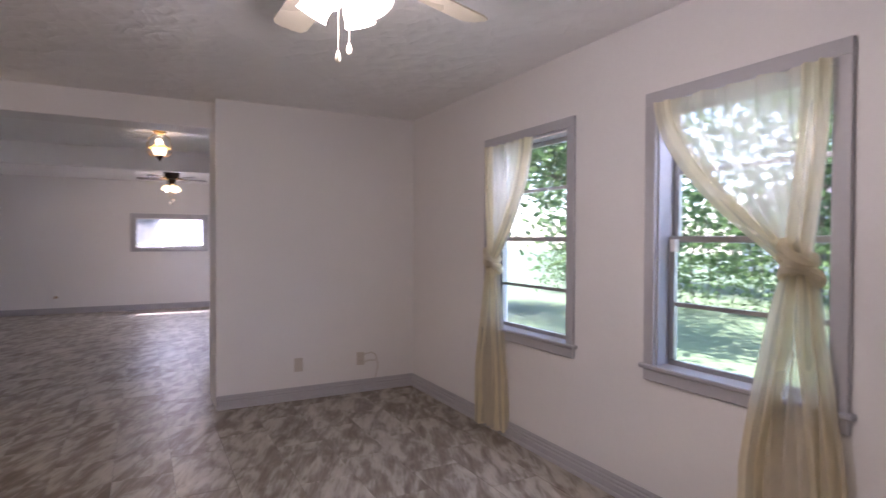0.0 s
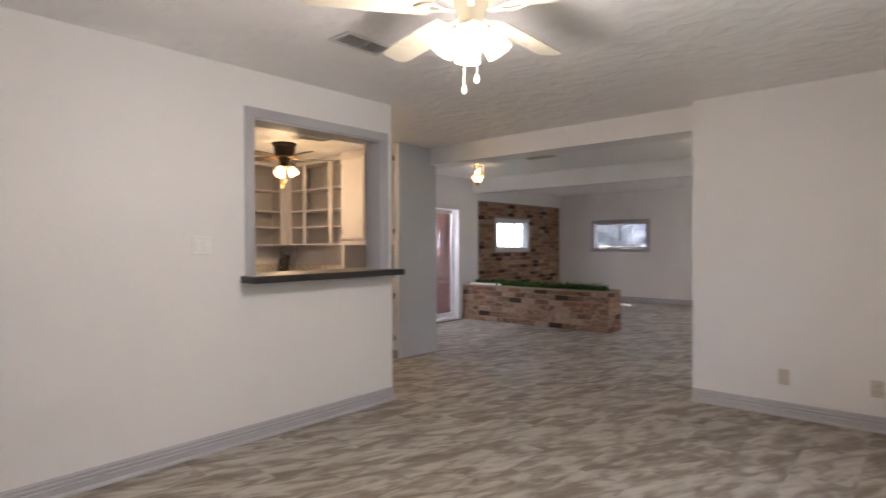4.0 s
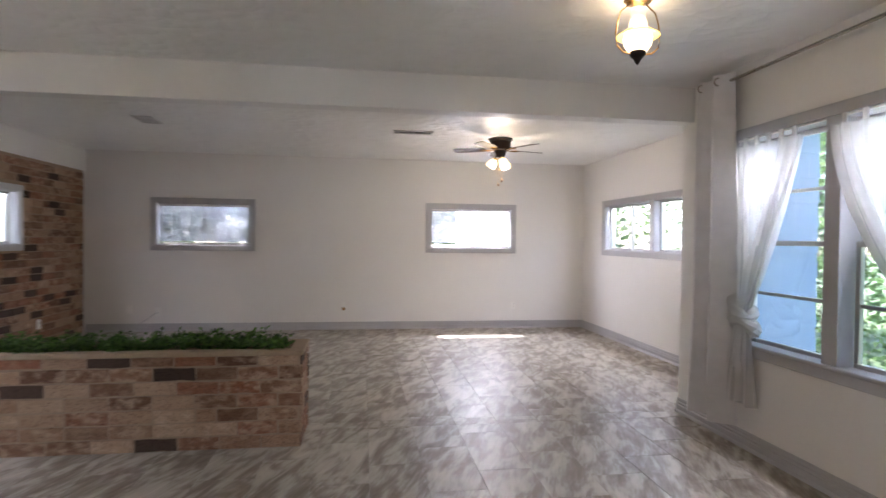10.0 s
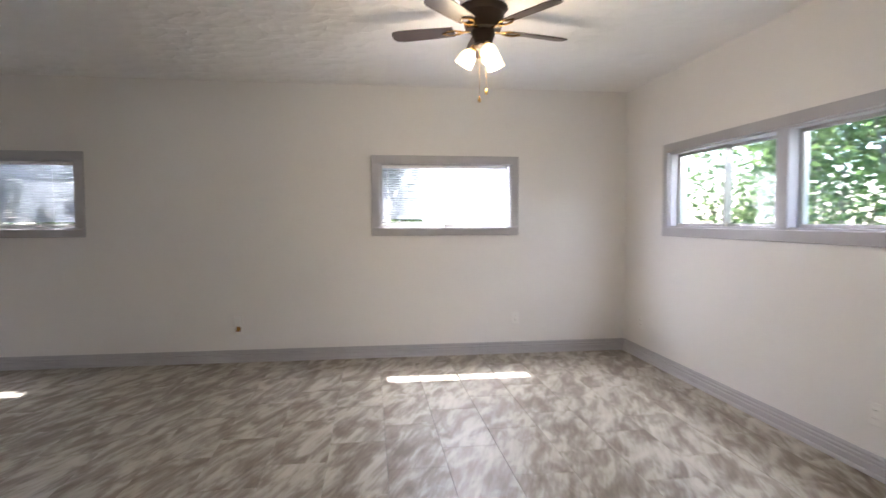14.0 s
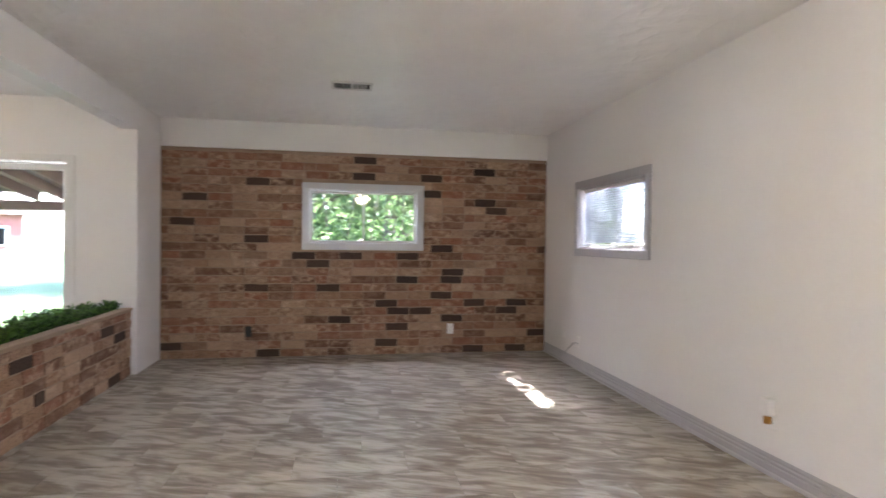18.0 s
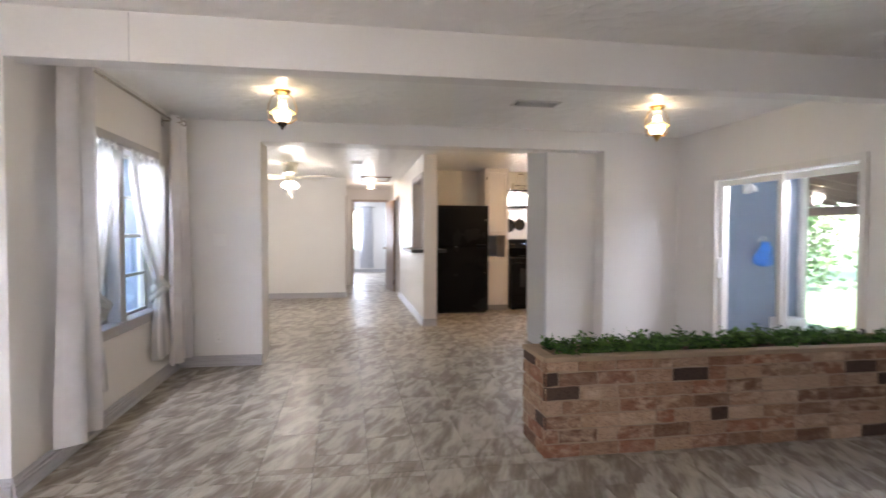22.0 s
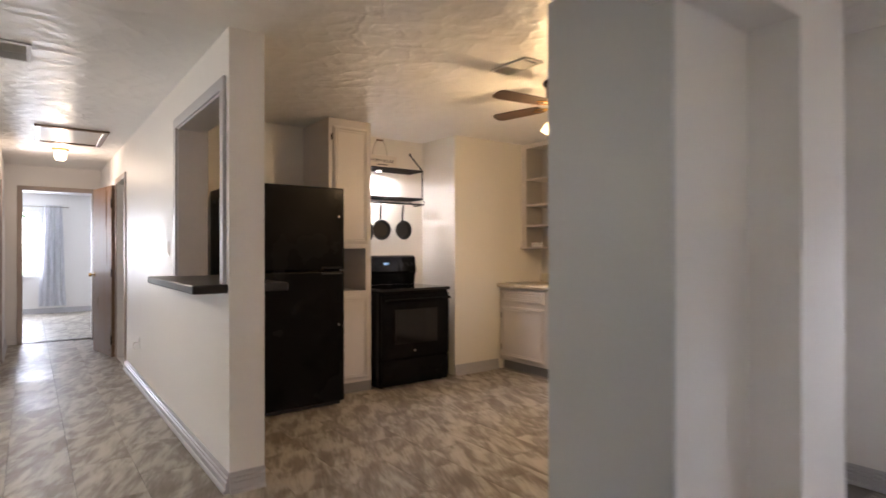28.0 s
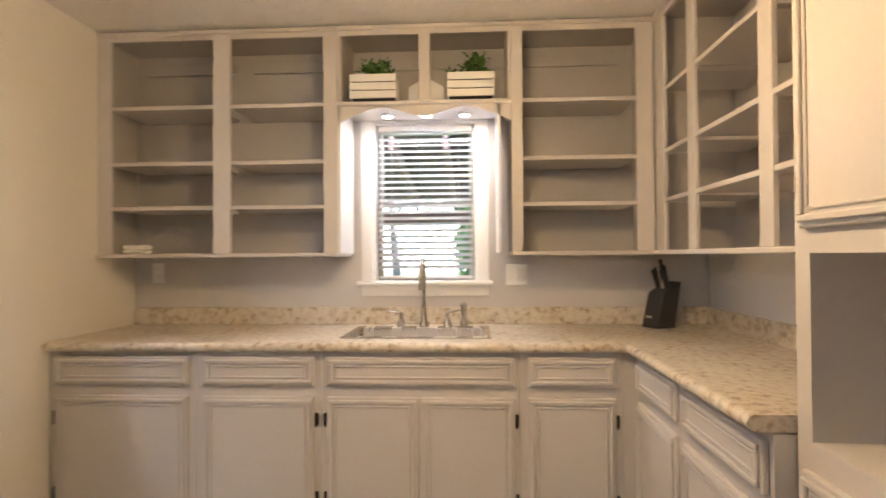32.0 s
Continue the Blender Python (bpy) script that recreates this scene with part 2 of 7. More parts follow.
def brick_face():
    """Used brick: each one its own tone, from cream and pink to brown and nearly black, with mortar smears."""
    m, ns, ln, b = nodes_of("used_brick")
    info, geo = ns.new("ShaderNodeObjectInfo"), ns.new("ShaderNodeNewGeometry")
    add = ns.new("ShaderNodeMath")
    ln.new(info.outputs["Random"], add.inputs[0])
    ln.new(geo.outputs["Random Per Island"], add.inputs[1])
    fr = ns.new("ShaderNodeMath")
    fr.operation = "FRACT"
    ln.new(add.outputs[0], fr.inputs[0])
    r = ramp(ns, [(0.0, (0.055, 0.037, 0.030)), (0.076, (0.085, 0.054, 0.041)), (0.086, (0.150, 0.080, 0.050)), (0.26, (0.215, 0.122, 0.077)),
                  (0.38, (0.270, 0.122, 0.072)), (0.50, (0.265, 0.155, 0.096)), (0.68, (0.325, 0.205, 0.132)), (0.86, (0.430, 0.300, 0.205)), (1.0, (0.240, 0.150, 0.098))])
    ln.new(fr.outputs[0], r.inputs[0])
    n, n2 = ns.new("ShaderNodeTexNoise"), ns.new("ShaderNodeTexNoise")
    n.inputs["Scale"].default_value, n.inputs["Detail"].default_value = 17, 8
    n2.inputs["Scale"].default_value, n2.inputs["Detail"].default_value = 110, 4
    flat = ns.new("ShaderNodeMapping")
    flat.inputs["Scale"].default_value = (0.80, 0.80, 1.35)
    ln.new(geo.outputs["Position"], flat.inputs[0])
    own = ns.new("ShaderNodeVectorMath")
    own.operation = "ADD"
    jump = ns.new("ShaderNodeCombineXYZ")
    for k in range(3):
        ln.new(add.outputs[0], jump.inputs[k])
    far = ns.new("ShaderNodeVectorMath")
    far.operation = "SCALE"
    far.inputs["Scale"].default_value = 7.3
    ln.new(jump.outputs[0], far.inputs[0])
    ln.new(flat.outputs[0], own.inputs[0])
    ln.new(far.outputs[0], own.inputs[1])
    ln.new(own.outputs[0], n.inputs["Vector"])
    ln.new(flat.outputs[0], n2.inputs["Vector"])
    sm = ramp(ns, [(0.43, (0, 0, 0)), (0.56, (0.34, 0.34, 0.34)), (0.68, (0.68, 0.68, 0.68))])
    ln.new(n.outputs[0], sm.inputs[0])
    mx = ns.new("ShaderNodeMixRGB")
    pale = ns.new("ShaderNodeMath")
    pale.operation = "MULTIPLY"
    ln.new(add.outputs[0], pale.inputs[0])
    pale.inputs[1].default_value = 17.31
    some = ns.new("ShaderNodeMath")
    some.operation = "FRACT"
    ln.new(pale.outputs[0], some.inputs[0])
    often = ramp(ns, [(0.0, (0.30, 0.30, 0.30)), (0.42, (0.40, 0.40, 0.40)), (0.58, (0.95, 0.95, 0.95)), (1.0, (1, 1, 1))])
    ln.new(some.outputs[0], often.inputs[0])
    much = ns.new("ShaderNodeMath")
    much.operation = "MULTIPLY"
    ln.new(sm.outputs[0], much.inputs[0])
    ln.new(often.outputs[0], much.inputs[1])
    ln.new(much.outputs[0], mx.inputs[0])
    ln.new(r.outputs[0], mx.inputs[1])
    mx.inputs[2].default_value = (0.58, 0.44, 0.32, 1)
    dk = ns.new("ShaderNodeMath")
    dk.operation = "LESS_THAN"
    ln.new(fr.outputs[0], dk.inputs[0])
    dk.inputs[1].default_value = 0.081
    mx2 = ns.new("ShaderNodeMixRGB")
    ln.new(dk.outputs[0], mx2.inputs[0])
    ln.new(mx.outputs[0], mx2.inputs[1])
    ln.new(r.outputs[0], mx2.inputs[2])
    fleck = ramp(ns, [(0.34, (0.55, 0.52, 0.50)), (0.50, (1, 1, 1)), (0.66, (1.0, 0.97, 0.93))])
    ln.new(n2.outputs[0], fleck.inputs[0])
    mx3 = ns.new("ShaderNodeMixRGB")
    mx3.blend_type = "MULTIPLY"
    mx3.inputs[0].default_value = 0.9
    ln.new(mx2.outputs[0], mx3.inputs[1])
    ln.new(fleck.outputs[0], mx3.inputs[2])
    ln.new(mx3.outputs[0], b.inputs["Base Color"])
    b.inputs["Roughness"].default_value = 0.88
    b.inputs["Specular IOR Level"].default_value = 0.25
    bp = ns.new("ShaderNodeBump")
    bp.inputs["Strength"].default_value, bp.inputs["Distance"].default_value = 0.5, 0.004
    ln.new(n2.outputs[0], bp.inputs["Height"])
    ln.new(bp.outputs[0], b.inputs["Normal"])
    return m


def laminate():
    """Cream laminate worktop with brown and grey granite flecks."""
    m, ns, ln, b = nodes_of("granite_laminate")
    tc = ns.new("ShaderNodeTexCoord")
    n, v, w = ns.new("ShaderNodeTexNoise"), ns.new("ShaderNodeTexNoise"), ns.new("ShaderNodeTexNoise")
    for x, s, d in ((n, 34, 8), (v, 95, 3), (w, 7, 4)):
        x.inputs["Scale"].default_value, x.inputs["Detail"].default_value = s, d
        ln.new(tc.outputs["Object"], x.inputs["Vector"])
    a = ns.new("ShaderNodeMath")
    a.operation = "MULTIPLY_ADD"
    ln.new(w.outputs[0], a.inputs[0])
    a.inputs[1].default_value = 0.35
    ln.new(n.outputs[0], a.inputs[2])
    r = ramp(ns, [(0.44, (0.30, 0.22, 0.15)), (0.55, (0.47, 0.39, 0.29)), (0.64, (0.62, 0.55, 0.45)), (0.8, (0.70, 0.65, 0.56))])
    ln.new(a.outputs[0], r.inputs[0])
    f = ramp(ns, [(0.30, (0.25, 0.22, 0.20)), (0.40, (1, 1, 1))])
    ln.new(v.outputs[0], f.inputs[0])
    mx = ns.new("ShaderNodeMixRGB")
    mx.blend_type = "MULTIPLY"
    mx.inputs[0].default_value = 0.5
    ln.new(r.outputs[0], mx.inputs[1])
    ln.new(f.outputs[0], mx.inputs[2])
    ln.new(mx.outputs[0], b.inputs["Base Color"])
    b.inputs["Roughness"].default_value = 0.32
    return m


def foliage(name, dark, light, through=0.25):
    m, ns, ln, b = nodes_of(name)
    geo = ns.new("ShaderNodeNewGeometry")
    r = ramp(ns, [(0.0, dark), (0.6, light), (1.0, scaled(light, 1.6))])
    ln.new(geo.outputs["Random Per Island"], r.inputs[0])
    ln.new(r.outputs[0], b.inputs["Base Color"])
    b.inputs["Roughness"].default_value = 0.55
    tr = ns.new("ShaderNodeBsdfTranslucent")
    ln.new(r.outputs[0], tr.inputs[0])
    mx = ns.new("ShaderNodeMixShader")
    mx.inputs[0].default_value = through
    out = ns["Material Output"]
    ln.new(b.outputs[0], mx.inputs[1])
    ln.new(tr.outputs[0], mx.inputs[2])
    ln.new(mx.outputs[0], out.inputs[0])
    return m


def cloth(name, color, see=0.0, through=0.4):
    """Woven cloth; see: how much of it is open gauze."""
    m, ns, ln, b = nodes_of(name)
    tc = ns.new("ShaderNodeTexCoord")
    n = ns.new("ShaderNodeTexNoise")
    n.inputs["Scale"].default_value, n.inputs["Detail"].default_value = 9, 5
    ln.new(tc.outputs["Object"], n.inputs["Vector"])
    r = ramp(ns, [(0.3, scaled(color, 0.9)), (0.7, color)])
    ln.new(n.outputs[0], r.inputs[0])
    ln.new(r.outputs[0], b.inputs["Base Color"])
    b.inputs["Roughness"].default_value = 0.9
    tl = ns.new("ShaderNodeBsdfTranslucent")
    ln.new(r.outputs[0], tl.inputs[0])
    mx = ns.new("ShaderNodeMixShader")
    mx.inputs[0].default_value = through
    ln.new(b.outputs[0], mx.inputs[1])
    ln.new(tl.outputs[0], mx.inputs[2])
    last = mx
    if see:
        tp = ns.new("ShaderNodeBsdfTransparent")
        last = ns.new("ShaderNodeMixShader")
        last.inputs[0].default_value = see
        ln.new(mx.outputs[0], last.inputs[1])
        ln.new(tp.outputs[0], last.inputs[2])
    ln.new(last.outputs[0], ns["Material Output"].inputs[0])
    return m


def lit(name, color, strength, base=(0.9, 0.88, 0.82)):
    """Frosted glass of a lamp that is on."""
    m, ns, ln, b = nodes_of(name)
    b.inputs["Base Color"].default_value = (*base, 1)
    b.inputs["Roughness"].default_value = 0.4
    b.inputs["Emission Color"].default_value = (*color, 1)
    b.inputs["Emission Strength"].default_value = strength
    return m


def clear_glass(name, tint=(1, 1, 1), rough=0.0):
    m, ns, ln, b = nodes_of(name)
    b.inputs["Base Color"].default_value = (*tint, 1)
    b.inputs["Transmission Weight"].default_value = 1.0
    b.inputs["Roughness"].default_value = rough
    b.inputs["IOR"].default_value = 1.45
    return m


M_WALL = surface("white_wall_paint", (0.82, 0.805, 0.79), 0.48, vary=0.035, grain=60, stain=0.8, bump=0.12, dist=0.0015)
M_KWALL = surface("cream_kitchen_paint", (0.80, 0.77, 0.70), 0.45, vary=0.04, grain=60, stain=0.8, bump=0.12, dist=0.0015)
M_CEIL = ceiling_paint()
M_TILE = vinyl_tile()
M_GROUT = surface("grey_tile_joint", (0.20, 0.185, 0.17), 0.8, vary=0.2, grain=30)
M_TRIM = surface("grey_trim_paint", (0.45, 0.445, 0.465), 0.42, vary=0.07, grain=50, stain=2.5, bump=0.1)
M_WHITE = surface("white_gloss_trim", (0.78, 0.77, 0.75), 0.35, vary=0.04, grain=60, bump=0.06)
M_COLUMN = surface("pale_grey_panel_paint", (0.53, 0.545, 0.56), 0.42, vary=0.04, grain=55, bump=0.12)
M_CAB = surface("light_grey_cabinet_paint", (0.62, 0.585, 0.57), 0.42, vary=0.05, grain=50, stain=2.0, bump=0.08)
# cabinet paint darkened by a quarter, as shade inside the shelves
M_CABSHADE = surface("shaded_cabinet_inside_paint", (0.48, 0.455, 0.435), 0.5, vary=0.07, grain=45, stain=2.0, bump=0.08)
M_NICHE = surface("blue_grey_niche_back", (0.20, 0.22, 0.26), 0.5, vary=0.1)
# wall paint greyed: the shade under the wall shelves is in the colour
M_KSHADE = surface("shaded_kitchen_wall_paint", (0.60, 0.58, 0.575), 0.45, vary=0.04, grain=60, stain=0.8, bump=0.12, dist=0.0015)
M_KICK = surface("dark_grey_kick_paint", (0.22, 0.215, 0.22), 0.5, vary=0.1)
M_BRICK = brick_face()
M_MORTAR = surface("tan_mortar", (0.30, 0.22, 0.155), 0.92, vary=0.25, grain=90, stain=6, bump=0.5, dist=0.004)
M_CAP = surface("tan_mortar_cap", (0.30, 0.222, 0.15), 0.9, vary=0.22, grain=70, stain=5, bump=0.4, dist=0.004)
M_BLACK = surface("black_appliance_enamel", (0.0035, 0.0035, 0.004), 0.24, vary=0.3, grain=260, stain=2, bump=0.14, dist=0.0006, spec=0.13)
M_BLACKGLASS = surface("black_oven_glass", (0.006, 0.006, 0.007), 0.05, vary=0.2, bump=0)
M_BAR = surface("charcoal_bar_top", (0.028, 0.027, 0.028), 0.40, vary=0.25, grain=120, bump=0.15, dist=0.0008)
M_LAM = laminate()
M_STEEL = surface("brushed_steel", (0.58, 0.55, 0.50), 0.26, metal=1.0, vary=0.08, grain=90, bump=0.05, stretch=(1, 12, 1))
M_NICKEL = surface("brushed_nickel", (0.50, 0.47, 0.42), 0.24, metal=1.0, vary=0.06)
M_BRASS = surface("aged_brass", (0.50, 0.31, 0.11), 0.25, metal=1.0, vary=0.2, grain=60)
M_BRONZE = surface("oil_rubbed_bronze", (0.030, 0.020, 0.015), 0.36, metal=0.6, vary=0.3, grain=50)
M_IRON = surface("black_wrought_iron", (0.018, 0.016, 0.015), 0.5, metal=0.4, vary=0.3)
M_PAN = surface("dark_nonstick_pan", (0.022, 0.021, 0.021), 0.4, metal=0.3, vary=0.3)
M_BLADE = surface("dark_walnut_blade", (0.045, 0.026, 0.018), 0.38, vary=0.35, grain=16, stretch=(1, 9, 9))
M_IVORY = surface("ivory_fan_enamel", (0.72, 0.66, 0.52), 0.3, vary=0.04)
M_PLASTIC = surface("white_plastic", (0.85, 0.84, 0.82), 0.35, vary=0.03, bump=0.0)
M_ALMOND = surface("almond_plastic", (0.60, 0.55, 0.49), 0.4, vary=0.05, bump=0.0)
M_DARKHOLE = surface("dark_socket_slot", (0.02, 0.02, 0.02), 0.6)
M_VENT = surface("white_vent_enamel", (0.66, 0.65, 0.63), 0.4, vary=0.05)
M_DUCT = surface("dark_duct", (0.03, 0.03, 0.032), 0.8)
M_ALU = surface("mill_aluminium_frame", (0.42, 0.41, 0.39), 0.38, metal=0.8, vary=0.12)
M_BLIND = cloth("grey_white_blind_slat", (0.50, 0.52, 0.57), 0.0, 0.05)
M_BLIND_WHITE = cloth("white_wide_blind_slat", (0.82, 0.82, 0.83), 0.0, 0.45)
M_SHEER = cloth("white_sheer_voile", (0.86, 0.85, 0.85), 0.10, 0.45)
M_VEIL = cloth("thin_white_voile", (0.86, 0.86, 0.87), 0.34, 0.45)
M_CREAM = cloth("cream_sheer_voile", (0.90, 0.84, 0.66), 0.14, 0.58)
M_CREAMVEIL = cloth("thin_cream_voile", (0.90, 0.85, 0.71), 0.36, 0.62)
M_DRAPE = cloth("grey_white_drape", (0.78, 0.765, 0.775), 0.0, 0.14)
M_GLASS = clear_glass("window_glass")
M_LAMPGLASS = clear_glass("frosty_lamp_glass", (1.0, 0.95, 0.85), 0.35)
M_DOOR = surface("brown_wood_door", (0.19, 0.115, 0.07), 0.32, vary=0.25, grain=14, stretch=(6, 6, 0.7))
M_PLANT = foliage("artificial_greenery", (0.015, 0.050, 0.007), (0.075, 0.165, 0.028), 0.25)
M_SOIL = surface("dark_soil", (0.03, 0.022, 0.015), 0.95, vary=0.5, grain=60, bump=0.8, dist=0.01)
M_LEAF = foliage("tree_leaves", (0.055, 0.100, 0.035), (0.125, 0.195, 0.068), 0.5)
M_BARK = surface("grey_bark", (0.13, 0.105, 0.085), 0.95, vary=0.4, grain=20, stain=5, bump=0.8, dist=0.02, stretch=(1, 1, 0.3))
M_LAWN = surface("lawn", (0.070, 0.105, 0.042), 0.95, vary=0.5, grain=14, stain=0.35, bump=0.6, dist=0.03)
M_SLAB = surface("painted_patio_slab", (0.23, 0.28, 0.24), 0.75, vary=0.2, grain=20, stain=0.9, bump=0.2)
M_SIDING = surface("blue_grey_siding_paint", (0.19, 0.25, 0.36), 0.6, vary=0.1, grain=40, stain=2)
M_REDWOOD = surface("barn_red_siding_paint", (0.19, 0.066, 0.054), 0.65, vary=0.2, grain=25, stain=2)
M_RAFTER = surface("red_brown_rafter_paint", (0.20, 0.12, 0.10), 0.7, vary=0.2)
M_DECK = surface("dark_roof_boards", (0.085, 0.05, 0.045), 0.8, vary=0.25)
M_ROOF = surface("brown_shingle", (0.10, 0.08, 0.07), 0.9, vary=0.35, grain=20)
M_WARM = lit("frosted_shade_warm", (1.0, 0.68, 0.26), 0.26)
M_COOL = lit("frosted_shade_white", (1.0, 0.87, 0.66), 0.32)
# the brim is no lamp: the bulb's light on it is put in as emission
M_BRIM = lit("amber_brim_bulb_glow", (1.0, 0.62, 0.14), 0.11, (0.85, 0.6, 0.2))
M_BULB = lit("lamp_chimney_glow", (1.0, 0.74, 0.38), 0.34)


# ---- mesh helpers ----
def box(bm, x0, x1, y0, y1, z0, z1, bev=0.0):
    vs = bmesh.ops.create_cube(bm, size=1.0)["verts"]
    for v in vs:
        v.co = Vector((x0 + (v.co.x + 0.5) * (x1 - x0), y0 + (v.co.y + 0.5) * (y1 - y0), z0 + (v.co.z + 0.5) * (z1 - z0)))
    if bev:
        es = list({e for v in vs for e in v.link_edges})
        bmesh.ops.bevel(bm, geom=es, offset=bev, segments=2 if bev > 0.006 else 1, affect="EDGES", profile=0.6)
    return vs


def rod(bm, a, b, r0, r1=None, n=12, caps=True):
    a, b = Vector(a), Vector(b)
    r1 = r0 if r1 is None else r1
    d = b - a
    vs = bmesh.ops.create_cone(bm, cap_ends=caps, segments=n, radius1=r0, radius2=r1, depth=d.length)["verts"]
    bmesh.ops.transform(bm, matrix=Matrix.Translation((a + b) / 2) @ d.to_track_quat("Z", "Y").to_matrix().to_4x4(), verts=vs)
    return vs


def lathe(bm, profile, at=(0, 0, 0), n=24, axis=None):
    """Turns (radius, height) pairs round z."""
    rings = []
    m = Matrix.Translation(at) @ (axis.to_4x4() if axis else Matrix())
    for r, z in profile:
        rings.append([bm.verts.new(m @ Vector((r * math.cos(2 * math.pi * k / n), r * math.sin(2 * math.pi * k / n), z))) for k in range(n)])
    for p, q in zip(rings, rings[1:]):
        for k in range(n):
            bm.faces.new((p[k], p[(k + 1) % n], q[(k + 1) % n], q[k]))
    for ring, r in ((rings[0], profile[0][0]), (rings[-1], profile[-1][0])):
        if r > 1e-5:
            bm.faces.new(ring if ring is rings[-1] else ring[::-1])


def tube(bm, pts, r, n=8):
    pts = [Vector(p) for p in pts]
    rings = []
    for i, p in enumerate(pts):
        d = (pts[min(i + 1, len(pts) - 1)] - pts[max(i - 1, 0)]).normalized()
        q = d.to_track_quat("Z", "Y").to_matrix()
        rr = r[i] if isinstance(r, (list, tuple)) else r
        rings.append([bm.verts.new(p + q @ Vector((rr * math.cos(2 * math.pi * k / n), rr * math.sin(2 * math.pi * k / n), 0))) for k in range(n)])
    for p, q in zip(rings, rings[1:]):
        for k in range(n):
            bm.faces.new((p[k], p[(k + 1) % n], q[(k + 1) % n], q[k]))
    bm.faces.new(rings[0][::-1])
    bm.faces.new(rings[-1])


def finish(name, bm, material, smooth=False):
    bmesh.ops.recalc_face_normals(bm, faces=bm.faces)
    me = bpy.data.meshes.new(name)
    bm.to_mesh(me)
    bm.free()
    me.materials.append(material)
    if smooth:
        me.shade_smooth()
        me.set_sharp_from_angle(angle=radians(40))
    return me


def part(name, bm, material, parent=None, label="", smooth=False):
    ob = new(name, finish(name, bm, material, smooth))
    ob.parent = parent
    if label:
        tagged(ob, label)
    return ob


def thing(name, at, label, category, group="", turn=0.0, kind=""):
    e = new(name)
    e.empty_display_size = 0.1
    e.matrix_basis = pose(*at, 0, 0, turn)
    return tagged(e, label, category, group, kind)


def solid(name, boxes, material, label="", kind="structure", category="", bev=0.0):
    bm = bmesh.new()
    for b in boxes:
        box(bm, *b, bev)
    return tagged(part(name, bm, material), label, category, kind=kind)


def wall(name, axis, at, thick, u0, u1, z0, z1, holes, material, label):
    """A wall with real openings. axis 'x': it stands at x=at..at+thick and runs along y; 'y' the other way. holes: (u0, u1, z0, z1)."""
    us = sorted({u0, u1, *(h[0] for h in holes), *(h[1] for h in holes)})
    zs = sorted({z0, z1, *(h[2] for h in holes), *(h[3] for h in holes)})
    full = lambda i, j: 0 <= i < len(us) - 1 and 0 <= j < len(zs) - 1 and not any(h[0] <= us[i] < h[1] and h[2] <= zs[j] < h[3] for h in holes)
    bm = bmesh.new()
    made = {}

    def v(i, j, s):
        if (i, j, s) not in made:
            a = at + s * thick
            made[i, j, s] = bm.verts.new((a, us[i], zs[j]) if axis == "x" else (us[i], a, zs[j]))
        return made[i, j, s]

    for i in range(len(us) - 1):
        for j in range(len(zs) - 1):
            if not full(i, j):
                continue
            for s in (0, 1):
                bm.faces.new((v(i, j, s), v(i + 1, j, s), v(i + 1, j + 1, s), v(i, j + 1, s)))
            for di, dj, a, b in ((-1, 0, (i, j), (i, j + 1)), (1, 0, (i + 1, j), (i + 1, j + 1)), (0, -1, (i, j), (i + 1, j)), (0, 1, (i, j + 1), (i + 1, j + 1))):
                if not full(i + di, j + dj):
                    bm.faces.new((v(*a, 0), v(*b, 0), v(*b, 1), v(*a, 1)))
    return tagged(part(name, bm, material), label, kind="structure")


# ---- the house: floor, ceiling, walls ----
W1, W2 = (2.30, 3.13, 0.72, 2.00), (0.87, 1.66, 0.72, 2.00)
W3 = (5.51, 7.01, 0.65, 1.965)
WR = (8.45, 10.96, 1.18, 1.78)
WE1, WE2 = (-3.955, -2.735, 1.175, 1.75), (-0.205, 0.995, 1.175, 1.75)
WB = (9.115, 10.265, 1.19, 1.76)
WK = (2.79, 3.36, 1.13, 2.02)
SL = (5.43, 7.09, 0.0, 1.88)
PASS = (1.64, 2.78, 1.085, 2.13)

solid("floor", [(-5.6, 2.3, -8.2, 11.9, -0.15, -0.006)], M_GROUT, "grey-brown vinyl tile floor with thin dark joints")
solid("ceiling", [(-5.6, 2.35, -8.2, 11.95, CEIL, CEIL + 0.12)], M_CEIL, "glossy white ceiling with swirled plaster texture")

wall("wall_front_first_room", "x", XF, 0.15, YR - 0.12, YP1, -0.15, CEIL, [W1, W2], M_WALL, "white painted wall with two tall windows")
wall("wall_partition", "y", YP0, YP1 - YP0, 0.44, XF, -0.15, CEIL, [], M_WALL, "white painted partition wall end")
wall("wall_header", "y", YH0, YH1 - YH0, -3.20, 0.44, HEAD, CEIL, [], M_WALL, "white header beam over the wide opening")
wall("wall_front_dining", "x", XA, 0.15, YP1, YG - 0.14, -0.15, CEIL, [W3], M_WALL, "white wall of the dining bay with a wide window")
wall("wall_stub_front", "y", YG - 0.14, 0.14, XA, XG, -0.15, CEIL, [], M_WALL, "white wall stub beside the dining window")
wall("beam", "y", YG - 0.14, 0.14, XB, XA, BEAM, CEIL, [], M_WALL, "white boxed beam under the ceiling")
wall("wall_front_large_room", "x", XG, 0.15, YG - 0.14, YE, -0.15, CEIL, [WR], M_WALL, "white wall with a long sliding window")
wall("wall_end", "y", YE, 0.15, XB - 0.14, XG + 0.15, -0.15, CEIL, [WE1, WE2], M_WALL, "white end wall with two small high windows")
wall("wall_dining_side", "x", XL - 0.15, 0.15, 4.72, YG - 0.14, -0.15, CEIL, [SL], M_WALL, "white wall with a sliding patio door")
